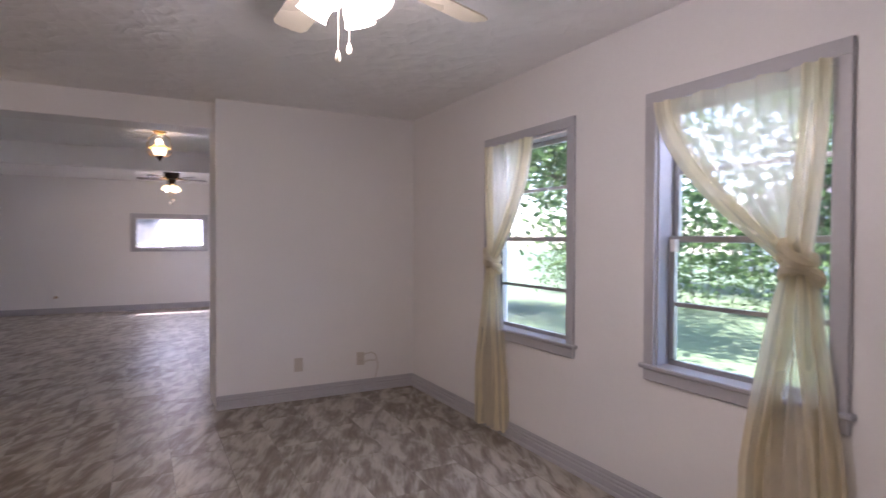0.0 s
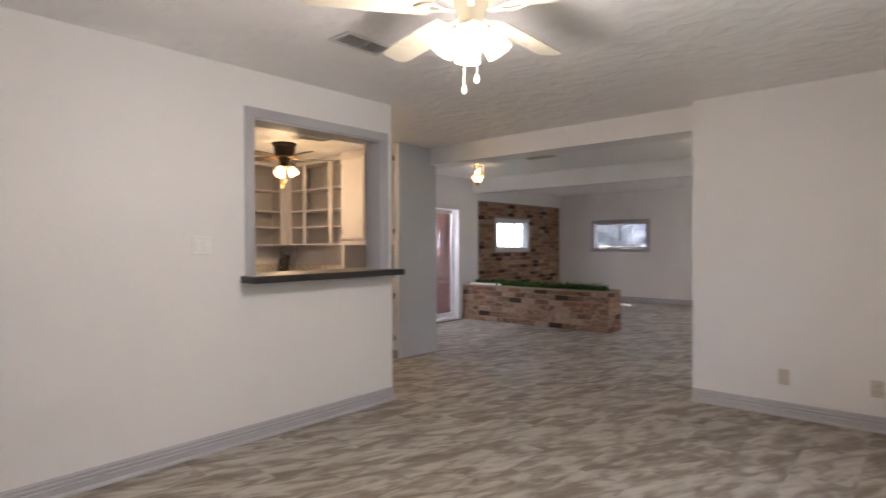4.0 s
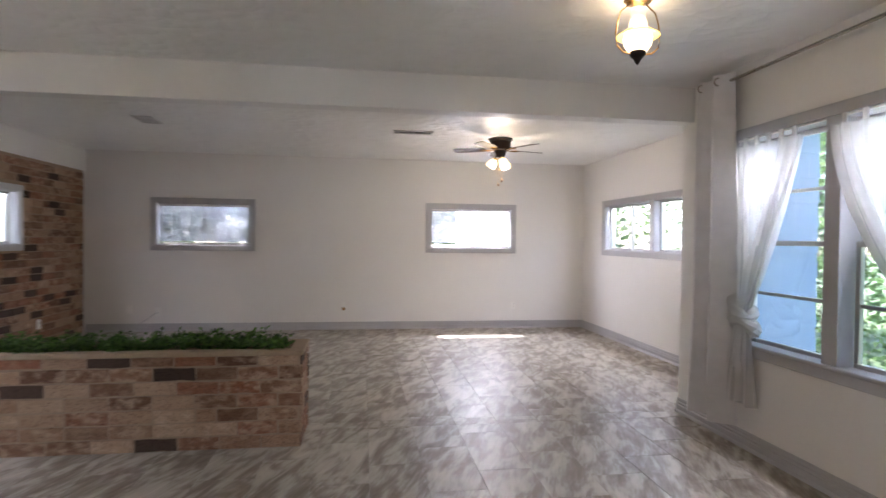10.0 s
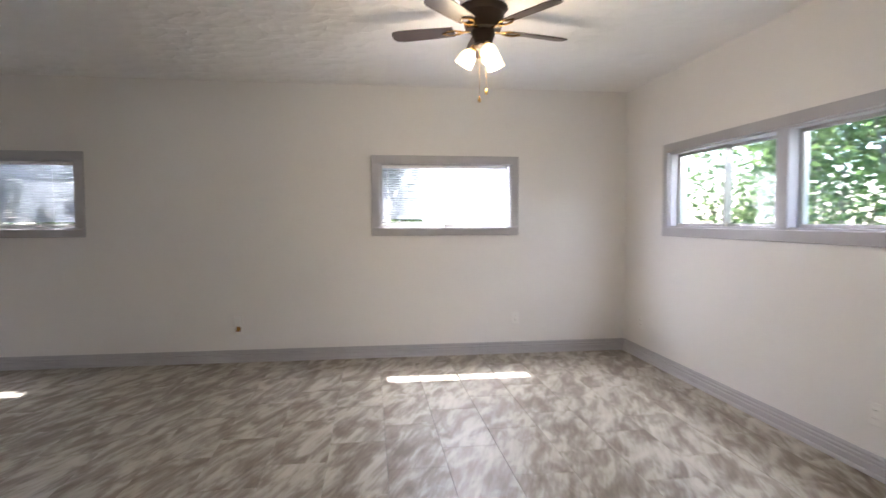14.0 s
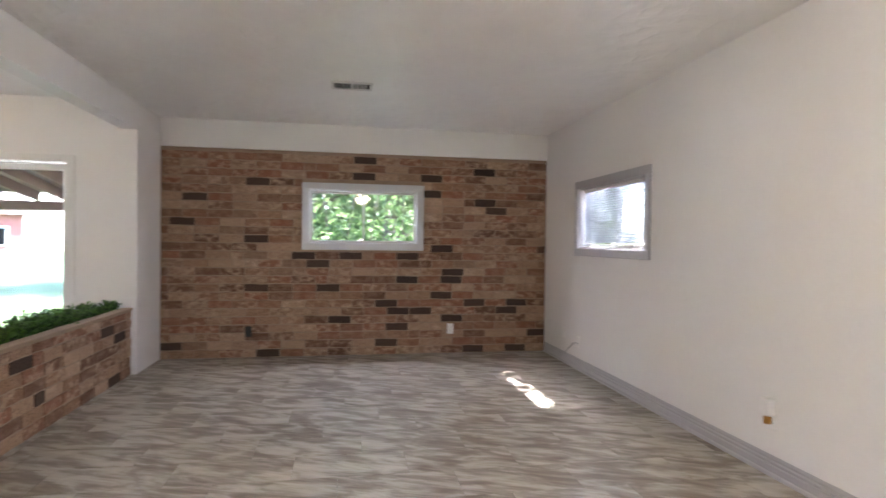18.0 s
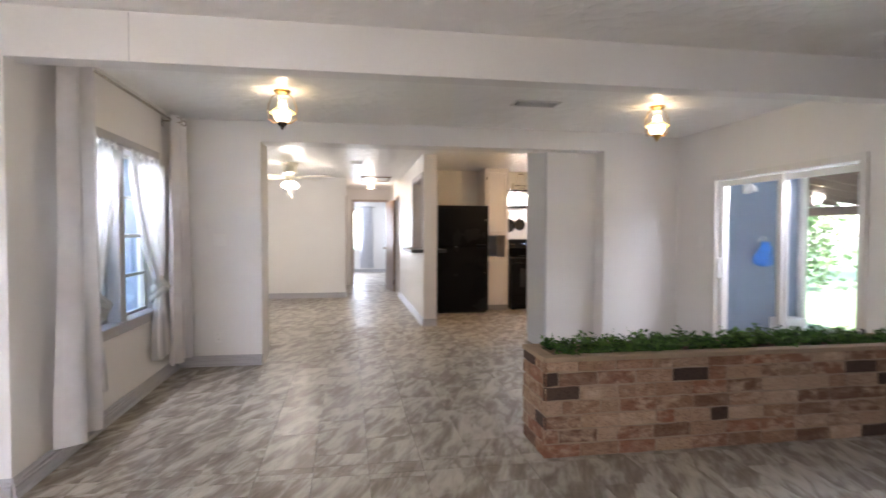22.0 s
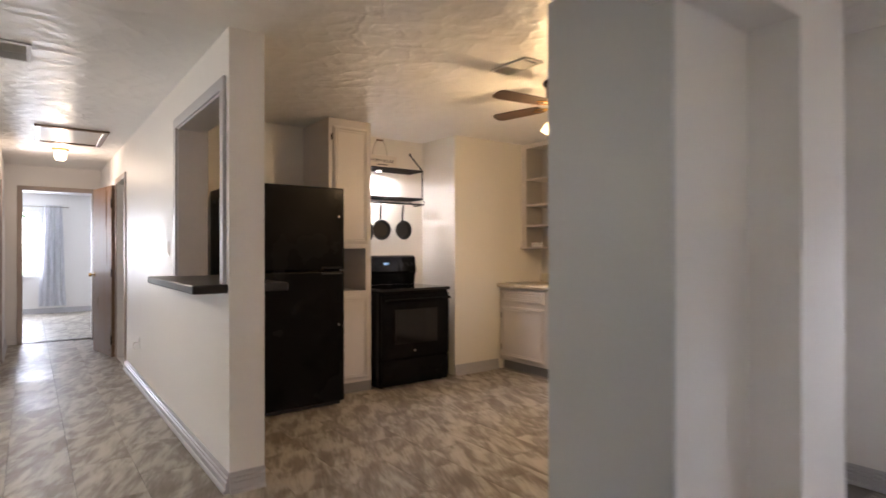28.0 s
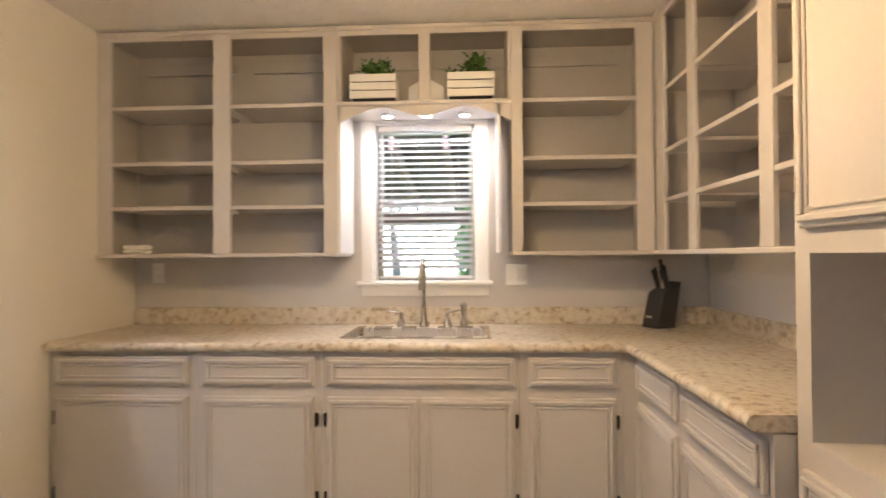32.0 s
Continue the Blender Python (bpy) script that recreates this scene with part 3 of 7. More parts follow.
wall("wall_pier_return", "y", YG - 0.14, 0.14, XB - 0.14, XL, -0.15, BEAM, [], M_WALL, "white return wall beside the brick wall")
wall("wall_kitchen_dining", "y", 4.60, 0.117, XK - 0.15, -2.62, -0.15, CEIL, [], M_WALL, "white wall behind the kitchen cabinets")
wall("wall_pier_dining", "y", 4.717, YH1 - 4.717, -3.68, -3.20, -0.15, CEIL, [], M_WALL, "white pier carrying the header")
wall("wall_sink", "x", XK - 0.15, 0.15, 0.73, 4.60, -0.15, CEIL, [WK], M_KSHADE, "kitchen wall greyed for shade, with a window over the sink")
wall("wall_kitchen_nook", "y", 1.31, 0.12, XK, -4.10, -0.15, CEIL, [], M_KWALL, "cream painted wall beside the stove")
wall("wall_stove_side", "x", -4.22, 0.12, 0.85, 1.31, -0.15, CEIL, [], M_KWALL, "cream side wall of the stove alcove")
wall("wall_kitchen_back", "y", 0.73, 0.12, -4.22, XH0, -0.15, CEIL, [], M_KWALL, "cream back wall behind stove and refrigerator")
wall("wall_pass_through", "x", XH0, XH1 - XH0, YHALL, 2.895, -0.15, CEIL, [PASS, (-1.75, -1.0, 0.0, 2.06)], M_WALL, "white wall with a pass-through opening")
wall("wall_first_room_back", "y", YR - 0.12, 0.12, -0.37, XF, -0.15, CEIL, [], M_WALL, "white back wall of the first room")
wall("wall_hall_side", "x", -0.37, 0.12, YHALL, YR - 0.12, -0.15, CEIL, [(-2.1, -1.35, 0.0, 2.06)], M_WALL, "white hall wall with a doorway")
wall("wall_hall_end", "y", YHALL - 0.12, 0.12, -3.0, 2.2, -0.15, CEIL, [(-1.36, -0.56, 0.0, 2.10)], M_WALL, "white wall at the end of the hall with a doorway")
wall("wall_bedroom_back", "y", -8.2, 0.12, -3.0, 2.2, -0.15, CEIL, [(-0.78, 0.35, 0.75, 2.05)], M_WALL, "pale bedroom wall with a window")
wall("wall_bedroom_side_a", "x", -3.1, 0.12, -8.1, YHALL, -0.15, CEIL, [], M_WALL, "pale bedroom side wall")
wall("wall_bedroom_side_b", "x", 2.1, 0.12, -8.1, YHALL, -0.15, CEIL, [], M_WALL, "pale bedroom side wall")
wall("wall_side_room_a", "x", -3.1, 0.12, YHALL, 0.73, -0.15, CEIL, [], M_WALL, "plain wall of the room beside the hall")
wall("wall_side_room_b", "x", 2.2, 0.12, YHALL, YR - 0.12, -0.15, CEIL, [], M_WALL, "plain wall of the room beside the hall")
wall("wall_brick_backing", "x", XB - 0.14, 0.125, YG - 0.14, YE, -0.15, CEIL, [WB], M_MORTAR, "mortar bed of the brick wall")
solid("brick_wall_band", [(XB - 0.015, XB + 0.012, YG, YE, 2.155, CEIL)], M_WHITE, "white board above the brick wall")
solid("ground", [(-60, 60, -60, 70, -0.4, -0.25)], M_LAWN, "sunlit green lawn around the house")

# seam and filled bolt holes in the boxed beam
bm = bmesh.new()
box(bm, 0.6685, 0.6715, YG - 0.001, YG + 0.0012, BEAM + 0.004, CEIL - 0.004)
tagged(part("trim_beam_seam", bm, M_TRIM), "open joint between two boards of the beam", kind="structure")
for _x, _z in ((1.469, 2.262), (1.041, 2.244)):
    bm = bmesh.new()
    lathe(bm, [(0.020, 0.0), (0.018, 0.002), (0.006, 0.0028), (0.0, 0.0022)], (_x, YG, _z), 18, Matrix.Rotation(-math.pi / 2, 3, "X"))
    tagged(part("trim_beam_plug", bm, M_WALL), "filled bolt hole in the beam", kind="structure")


# ---- trim: baseboards ----
def baseboard(u0, u1, axis, at, face):
    """A run of grey ogee skirting; face: +1 or -1, the side of the wall that it stands on."""
    bm = bmesh.new()
    prof = [(0.0, 0.0), (0.030, 0.0), (0.029, 0.008), (0.024, 0.016), (0.017, 0.019), (0.017, 0.052), (0.010, 0.058), (0.014, 0.066), (0.014, 0.074), (0.007, 0.080), (0.009, 0.092), (0.004, 0.105), (0.0, 0.105)]
    ends = []
    for u in (u0, u1):
        ring = []
        for d, z in prof:
            p = at + face * d
            ring.append(bm.verts.new((p, u, z) if axis == "x" else (u, p, z)))
        ends.append(ring)
    n = len(prof)
    for k in range(n):
        bm.faces.new((ends[0][k], ends[0][(k + 1) % n], ends[1][(k + 1) % n], ends[1][k]))
    bm.faces.new(ends[0])
    bm.faces.new(ends[1][::-1])
    tagged(part("baseboard", bm, M_TRIM), "grey painted moulded baseboard", kind="structure")


for run in ((YR, YP0, "x", XF, -1), (0.44, XF, "y", YP0, -1), (YP1 + 0.015, YG - 0.14, "x", XA, -1), (0.44, XA, "y", YP1, 1), (YG, YE, "x", XG, -1),
            (XA - 0.004, XG, "y", YG, 1), (YG - 0.14, YG, "x", XA, -1), (XB + 0.02, XG, "y", YE, -1), (-3.68, -3.20, "y", YH1, 1), (4.72, YH1, "x", -3.20, 1),
            (XL, -3.69, "y", 4.717, 1), (4.72, SL[0] - 0.09, "x", XL, 1), (SL[1] + 0.09, 7.20, "x", XL, 1), (-0.95, 2.895, "x", XH1, 1), (XH0, XH1, "y", 2.895, 1),
            (YHALL, -1.83, "x", XH1, 1), (YHALL, -2.18, "x", -0.37, -1), (-1.27, YR - 0.12, "x", -0.37, -1), (-0.37, XF, "y", YR, 1), (-4.68, -4.10, "y", 1.43, 1),
            (-3.0, 2.1, "y", -8.08, 1)):
    baseboard(*run)


# ---- windows ----
def put(axis, u, a, z):
    return (a, u, z) if axis == "x" else (u, a, z)


def slab(bm, axis, u0, u1, a0, a1, z0, z1, bev=0.0):
    if axis == "x":
        box(bm, min(a0, a1), max(a0, a1), u0, u1, z0, z1, bev)
    else:
        box(bm, u0, u1, min(a0, a1), max(a0, a1), z0, z1, bev)


def casing(win, axis, at, face, hole, width, material, sill=0.0):
    """Four boards round an opening, proud of the wall, and a stool board."""
    u0, u1, z0, z1 = hole
    for name, r in (("head_casing", (u0 - width, u1 + width, z1, z1 + width)), ("side_casing", (u0 - width, u0, z0, z1)), ("side_casing", (u1, u1 + width, z0, z1)),
                    ("bottom_casing", (u0 - width, u1 + width, z0 - width, z0))):
        bm = bmesh.new()
        slab(bm, axis, r[0], r[1], at, at + face * 0.02, r[2], r[3], 0.003)
        part(name, bm, material, win)
    if sill:
        bm = bmesh.new()
        slab(bm, axis, u0 - width - 0.02, u1 + width + 0.02, at - face * 0.10, at + face * sill, z0 - 0.004, z0 + 0.018, 0.005)
        part("window_sill", bm, material, win)


def lining(win, axis, at, out, hole, material):
    """Boards that line the reveal, from the room face to the outside."""
    u0, u1, z0, z1 = hole
    for r in ((u0, u1, z1 - 0.012, z1), (u0, u0 + 0.012, z0, z1 - 0.012), (u1 - 0.012, u1, z0, z1 - 0.012), (u0 + 0.012, u1 - 0.012, z0, z0 + 0.012)):
        bm = bmesh.new()
        slab(bm, axis, r[0], r[1], at, out, r[2], r[3])
        part("reveal_board", bm, material, win)


def sash(win, axis, a, hole, material, bars=(), w=0.028, name="sash_frame"):
    """A glazed frame in the plane a with cross bars at heights; a real pane in it."""
    u0, u1, z0, z1 = hole
    bm = bmesh.new()
    slab(bm, axis, u0, u1, a - 0.014, a + 0.014, z1 - w, z1, 0.003)
    slab(bm, axis, u0, u1, a - 0.014, a + 0.014, z0, z0 + w, 0.003)
    slab(bm, axis, u0, u0 + w, a - 0.014, a + 0.014, z0 + w, z1 - w, 0.003)
    slab(bm, axis, u1 - w, u1, a - 0.014, a + 0.014, z0 + w, z1 - w, 0.003)
    fr = part(name, bm, material, win)
    for b in bars:
        bm = bmesh.new()
        slab(bm, axis, u0 + w, u1 - w, a - 0.010, a + 0.010, b - 0.010, b + 0.010, 0.002)
        part("glazing_bar", bm, material, fr)
    bm = bmesh.new()
    slab(bm, axis, u0 + w - 0.004, u1 - w + 0.004, a - 0.002, a + 0.002, z0 + w - 0.004, z1 - w + 0.004)
    g = part("pane", bm, M_GLASS, fr)
    g.visible_shadow = False


def hung_window(name, axis, at, face, hole, label, width=0.062, sill=0.035):
    """A single-hung aluminium window: two sashes with a bar each."""
    win = tagged(new(name), label, kind="structure")
    casing(win, axis, at, face, hole, width, M_TRIM, sill)
    lining(win, axis, at, at - face * 0.13, hole, M_TRIM)
    u0, u1, z0, z1 = hole
    zm = (z0 + z1) / 2 - 0.01
    i = 0.014
    sash(win, axis, at - face * 0.115, (u0 + i, u1 - i, zm - 0.015, z1 - i), M_ALU, [(zm + z1) / 2])
    sash(win, axis, at - face * 0.085, (u0 + i, u1 - i, z0 + i, zm + 0.015), M_ALU, [(zm + z0) / 2])
    bm = bmesh.new()
    slab(bm, axis, u1 - 0.075, u1 - 0.045, at - face * 0.07, at - face * 0.035, zm - 0.06, zm + 0.0, 0.004)
    part("sash_latch", bm, M_PLASTIC, win)
    return win


hung_window("window_1", "x", XF, -1, W1, "tall window with grey casing and aluminium sashes")
hung_window("window_2", "x", XF, -1, W2, "tall window with grey casing and aluminium sashes")

# the wide pair in the dining bay
_w = tagged(new("window_3"), "wide double window with grey casing and deep mullion", kind="structure")
casing(_w, "x", XA, -1, W3, 0.065, M_TRIM, 0.035)
lining(_w, "x", XA, XA + 0.13, W3, M_TRIM)
bm = bmesh.new()
box(bm, XA - 0.012, XA + 0.145, 6.215, 6.315, W3[2], W3[3], 0.003)
part("mullion", bm, M_TRIM, _w)
for _u0, _u1 in ((W3[0], 6.215), (6.315, W3[1])):
    sash(_w, "x", XA + 0.115, (_u0 + 0.014, _u1 - 0.014, 1.285, W3[3] - 0.014), M_ALU, [1.61])
    sash(_w, "x", XA + 0.085, (_u0 + 0.014, _u1 - 0.014, W3[2] + 0.014, 1.315), M_ALU, [0.985])


def sliding_window(name, axis, at, face, hole, label, casing_mat, width, deep=0.13, splits=1, lining_mat=None):
    """A slider: fixed and moving lights side by side; splits: how many pairs."""
    win = tagged(new(name), label, kind="structure")
    casing(win, axis, at, face, hole, width, casing_mat)
    lining(win, axis, at, at - face * deep, hole, lining_mat or casing_mat)
    u0, u1, z0, z1 = hole
    step = (u1 - u0) / splits
    for s in range(splits):
        a0, a1 = u0 + s * step + (0.05 if s else 0.012), u0 + (s + 1) * step - (0.05 if s < splits - 1 else 0.012)
        mid = (a0 + a1) / 2
        sash(win, axis, at - face * (deep - 0.02), (a0, mid + 0.012, z0 + 0.012, z1 - 0.012), M_ALU, w=0.022)
        sash(win, axis, at - face * (deep - 0.05), (mid - 0.012, a1, z0 + 0.012, z1 - 0.012), M_ALU, w=0.022)
        if s:
            bm = bmesh.new()
            slab(bm, axis, u0 + s * step - 0.05, u0 + s * step + 0.05, at - face * deep, at + face * 0.012, z0, z1, 0.003)
            part("mullion", bm, casing_mat, win)
    return win


sliding_window("window_4", "x", XG, -1, WR, "long high sliding window with grey casing", M_TRIM, 0.072, splits=2)
sliding_window("window_5", "y", YE, -1, WE1, "small high window with grey casing behind blinds", M_TRIM, 0.072)
sliding_window("window_6", "y", YE, -1, WE2, "small high window with grey casing behind blinds", M_TRIM, 0.072)
sliding_window("window_7", "x", XB + 0.012, 1, WB, "small high window with pale casing in the brick wall", M_COLUMN, 0.068, 0.14)


def blind(axis, at, face, hole, tilt, lift=0.03, skew=0.0, pitch=0.021, label="white slatted mini blind, lowered in a small window", mat=None, w=0.0105):
    """Mini blind: head rail, slats, bottom rail, two ladder cords and a wand."""
    u0, u1, z0, z1 = hole
    t = thing("window_blind", put(axis, (u0 + u1) / 2, at, z1 - 0.012), label, "blind", "window blinds")
    L = u1 - u0 - 0.05
    H = z1 - z0 - 0.012 - lift
    def lbox(bm, a0, a1, d0, d1, c0, c1, bev=0.0):
        if axis == "x":
            box(bm, d0, d1, a0, a1, c0, c1, bev)
        else:
            box(bm, a0, a1, d0, d1, c0, c1, bev)
    bm = bmesh.new()
    lbox(bm, -L / 2, L / 2, -0.014, 0.014, -0.026, 0.0, 0.002)
    part("head_rail", bm, M_WHITE, t)
    bm = bmesh.new()
    lbox(bm, -L / 2, L / 2, -0.010, 0.010, -H, -H + 0.014, 0.002)
    ob = part("bottom_rail", bm, M_WHITE, t)
    ob.rotation_euler = (skew, 0, 0) if axis == "x" else (0, skew, 0)
    bm = bmesh.new()
    c, s = w * math.cos(tilt), w * math.sin(tilt)
    rows = [(-c, -s), (0, 0.0018), (c, s)]
    vs = []
    for e in (-L / 2, L / 2):
        vs.append([bm.verts.new((face * d, e, z) if axis == "x" else (e, face * d, z)) for d, z in rows])
    for k in range(2):
        bm.faces.new((vs[0][k], vs[0][k + 1], vs[1][k + 1], vs[1][k]))
    bmesh.ops.solidify(bm, geom=bm.faces[:], thickness=0.0007)
    me = finish("slat", bm, mat or M_BLIND)
    n = int((H - 0.045) / pitch)
    for k in range(n):
        ob = new("slat", me)
        ob.parent = t
        ob.location = (0, 0, -0.036 - k * pitch)
    for e in (-0.36, 0.36):
        bm = bmesh.new()
        rod(bm, (put(axis, e * L, face * 0.012, -0.02)), (put(axis, e * L, face * 0.012, -H)), 0.0012, n=5)
        part("ladder_cord", bm, M_WHITE, t)
    bm = bmesh.new()
    rod(bm, put(axis, -L * 0.46, face * 0.02, -0.02), put(axis, -L * 0.46, face * 0.022, -H * 0.8), 0.003, n=6)
    part("tilt_wand", bm, M_PLASTIC, t)


blind("y", YE + 0.045, -1, WE1, -1.22)
blind("y", YE + 0.045, -1, WE2, -1.10, 0.035, 0.012)


def daylight(axis, at, u0, u1, z0, z1, turn, watts, colour):
    """Sky light standing in a window's opening, outside the glass."""
    la = bpy.data.lights.new("window_daylight", "AREA")
    la.shape, la.size, la.size_y, la.energy, la.color = "RECTANGLE", u1 - u0 - 0.03, z1 - z0 - 0.03, watts, colour
    p = put(axis, (u0 + u1) / 2, at, (z0 + z1) / 2)
    new("window_daylight", la).matrix_world = pose(*p, 90, 0, turn)


DAY = (0.97, 0.96, 1.0)
daylight("y", YE + 0.145, WE2[0] + 0.40, *WE2[1:], 180, 4.2, DAY)
daylight("y", YE + 0.148, WE1[0], WE1[1], WE1[3] - 0.05, WE1[3], 180, 0.35, DAY)


def sky_fill(axis, at, out, hole, turn, watts):
    """Added fill lamp just outside and above a window's head, unseen, in place of sky light."""
    la = bpy.data.lights.new("sky_fill_lamp", "AREA")
    la.shape, la.size, la.size_y, la.energy, la.color = "RECTANGLE", hole[1] - hole[0] - 0.03, 0.12, watts, DAY
    new("sky_fill_lamp", la).matrix_world = pose(*put(axis, (hole[0] + hole[1]) / 2, at + out * 0.06, hole[3] + 0.055), 52, 0, turn)


sky_fill("x", XA + 0.15, 1, W3, 90, 2.6)
# the patio roof covers this opening; the lamp is added to brighten the dining side
sky_fill("x", XL - 0.15, -1, SL, -90, 1.9)
sky_fill("x", XF + 0.15, 1, W1, 90, 0.7)
sky_fill("x", XF + 0.15, 1, W2, 90, 0.7)
sky_fill("x", XG + 0.15, 1, WR, 90, 2.4)
sky_fill("x", XB - 0.14, -1, WB, -90, 0.8)

# ---- sliding patio door ----
_d = tagged(new("door_1"), "white framed sliding glass patio door, closed", kind="structure")
u0, u1, z0, z1 = SL
for _n, _r in (("head_trim", (u0 - 0.07, u1 + 0.07, z1, z1 + 0.06)), ("side_trim", (u0 - 0.07, u0, 0.0, z1)), ("side_trim", (u1, u1 + 0.07, 0.0, z1))):
    bm = bmesh.new()
    box(bm, XL, XL + 0.016, _r[0], _r[1], _r[2], _r[3], 0.003)
    part(_n, bm, M_WHITE, _d)
bm = bmesh.new()
box(bm, XL - 0.14, XL + 0.03, u0, u1, -0.004, 0.035, 0.004)
box(bm, XL - 0.07, XL - 0.055, u0, u1, 0.035, 0.055)
part("threshold_track", bm, M_WHITE, _d)
bm = bmesh.new()
box(bm, XL + 0.03, XL + 0.075, u0 - 0.05, u1 + 0.05, -0.004, 0.006, 0.002)
part("threshold_strip", bm, M_BRONZE, _d, "dark gap strip along the threshold")


def door_panel(a, p0, p1, w):
    bm = bmesh.new()
    box(bm, a - 0.018, a + 0.018, p0, p0 + w, 0.04, z1 - 0.012, 0.003)
    box(bm, a - 0.018, a + 0.018, p1 - w, p1, 0.04, z1 - 0.012, 0.003)
    box(bm, a - 0.018, a + 0.018, p0 + w, p1 - w, 0.04, 0.04 + w * 1.4, 0.003)
    box(bm, a - 0.018, a + 0.018, p0 + w, p1 - w, z1 - 0.012 - w, z1 - 0.012, 0.003)
    fr = part("door_panel", bm, M_WHITE, _d)
    bm = bmesh.new()
    box(bm, a - 0.003, a + 0.003, p0 + w - 0.004, p1 - w + 0.004, 0.04 + w, z1 - 0.02 - w + 0.008)
    g = part("pane", bm, M_GLASS, fr)
    g.visible_shadow = False
    return fr


_mid = (u0 + u1) / 2
_pa = door_panel(XL - 0.045, u0 + 0.01, _mid + 0.03, 0.055)
door_panel(XL - 0.10, _mid - 0.03, u1 - 0.01, 0.055)
bm = bmesh.new()
box(bm, XL - 0.025, XL + 0.012, u0 + 0.025, u0 + 0.05, 0.86, 1.08, 0.006)
part("pull_handle", bm, M_WHITE, _pa, "white pull handle")


# ---- brickwork ----
BRL, BRH, JT = 0.232, 0.0735, 0.0115
_brick_meshes = []
for _k in range(5):
    _rng = random.Random(40 + _k)
    bm = bmesh.new()
    vs = box(bm, 0, 1, 0, 1, 0, 1)
    bmesh.ops.subdivide_edges(bm, edges=[e for e in bm.edges if abs(e.verts[0].co.z - e.verts[1].co.z) < 0.1 and abs(e.verts[0].co.x - e.verts[1].co.x) > 0.5], cuts=2)
    for v in bm.verts:
        v.co += Vector((_rng.uniform(-0.012, 0.012), _rng.uniform(-0.10, 0.02) if v.co.y > 0.5 else 0, _rng.uniform(-0.045, 0.045)))
    _brick_meshes.append(finish("brick", bm, M_BRICK))


def brick_run(parent, origin, along, outward, length, courses, seed, proud=0.016, skip=(), header_every=0, stuff_beyond=None):
    """Courses of separate bricks on a face. along and outward are unit vectors; skip: (u0, u1, z0, z1) left free."""
    rng = random.Random(seed)
    far = bmesh.new()
    basis = Matrix((along, outward, Vector((0, 0, 1)))).transposed().to_4x4()
    count = 0
    for c in range(courses):
        z = c * (BRH + JT) + 0.004
        u = -(BRL + JT) * (0.5 if c % 2 else 0.0) - (rng.uniform(0, 0.03))
        while u < length - 0.01:
            full = BRL if rng.random() > header_every else BRL * 0.48
            a, b = max(u, 0.0), min(u + full, length)
            u += full + JT
            if b - a < 0.025:
                continue
            pieces = [(a, b)]
            for s0, s1, q0, q1 in skip:
                if z + BRH > q0 and z < q1:
                    pieces = [p for x, y in pieces for p in ((x, min(y, s0)), (max(x, s1), y)) if p[1] - p[0] > 0.02]
            for x, y in pieces:
                me = _brick_meshes[rng.randrange(5)]
                m = Matrix.Translation(origin) @ basis @ Matrix.Translation((x, 0, z)) @ Matrix.Diagonal((y - x, proud * rng.uniform(0.75, 1.15), BRH * rng.uniform(0.96, 1.03), 1))
                count += 1
                if stuff_beyond is not None and stuff_beyond(x, z):
                    base = len(far.verts)
                    far_v = [far.verts.new(m @ v.co) for v in me.vertices]
                    for f in me.polygons:
                        far.faces.new([far_v[i] for i in f.vertices])
                else:
                    ob = new("brick", me)
                    ob.parent = parent
                    ob.matrix_basis = m
    if len(far.verts):
        ob = part("brick_courses", far, M_BRICK, parent)
        tagged(ob, "upper courses of used brick", kind="stuff")
    else:
        far.free()
    return count


# ---- brick planter under the beam ----
PX0, PX1, PY0, PY1, PH = XL + 0.002, -1.545, 7.215, 7.625, 0.60
planter = thing("brick_planter", (0, 0, 0), "long low planter of used brick with a mortar cap", "planter")
bm = bmesh.new()
box(bm, PX0, PX1 - 0.012, PY0 + 0.012, PY0 + 0.09, 0.0, PH - 0.03)
box(bm, PX0, PX1 - 0.012, PY1 - 0.09, PY1 - 0.012, 0.0, PH - 0.03)
box(bm, PX1 - 0.09, PX1 - 0.012, PY0 + 0.09, PY1 - 0.09, 0.0, PH - 0.03)
part("mortar_core", bm, M_MORTAR, planter)
bm = bmesh.new()
for r in ((PX0, PX1 + 0.004, PY0 - 0.004, PY0 + 0.085), (PX0, PX1 + 0.004, PY1 - 0.085, PY1 + 0.004), (PX1 - 0.085, PX1 + 0.004, PY0 + 0.085, PY1 - 0.085)):
    box(bm, *r, PH - 0.03, PH, 0.004)
part("mortar_cap", bm, M_CAP, planter, "rough tan mortar cap")
bm = bmesh.new()
box(bm, PX0, PX1 - 0.09, PY0 + 0.09, PY1 - 0.09, 0.35, PH - 0.05)
part("soil_bed", bm, M_SOIL, planter)

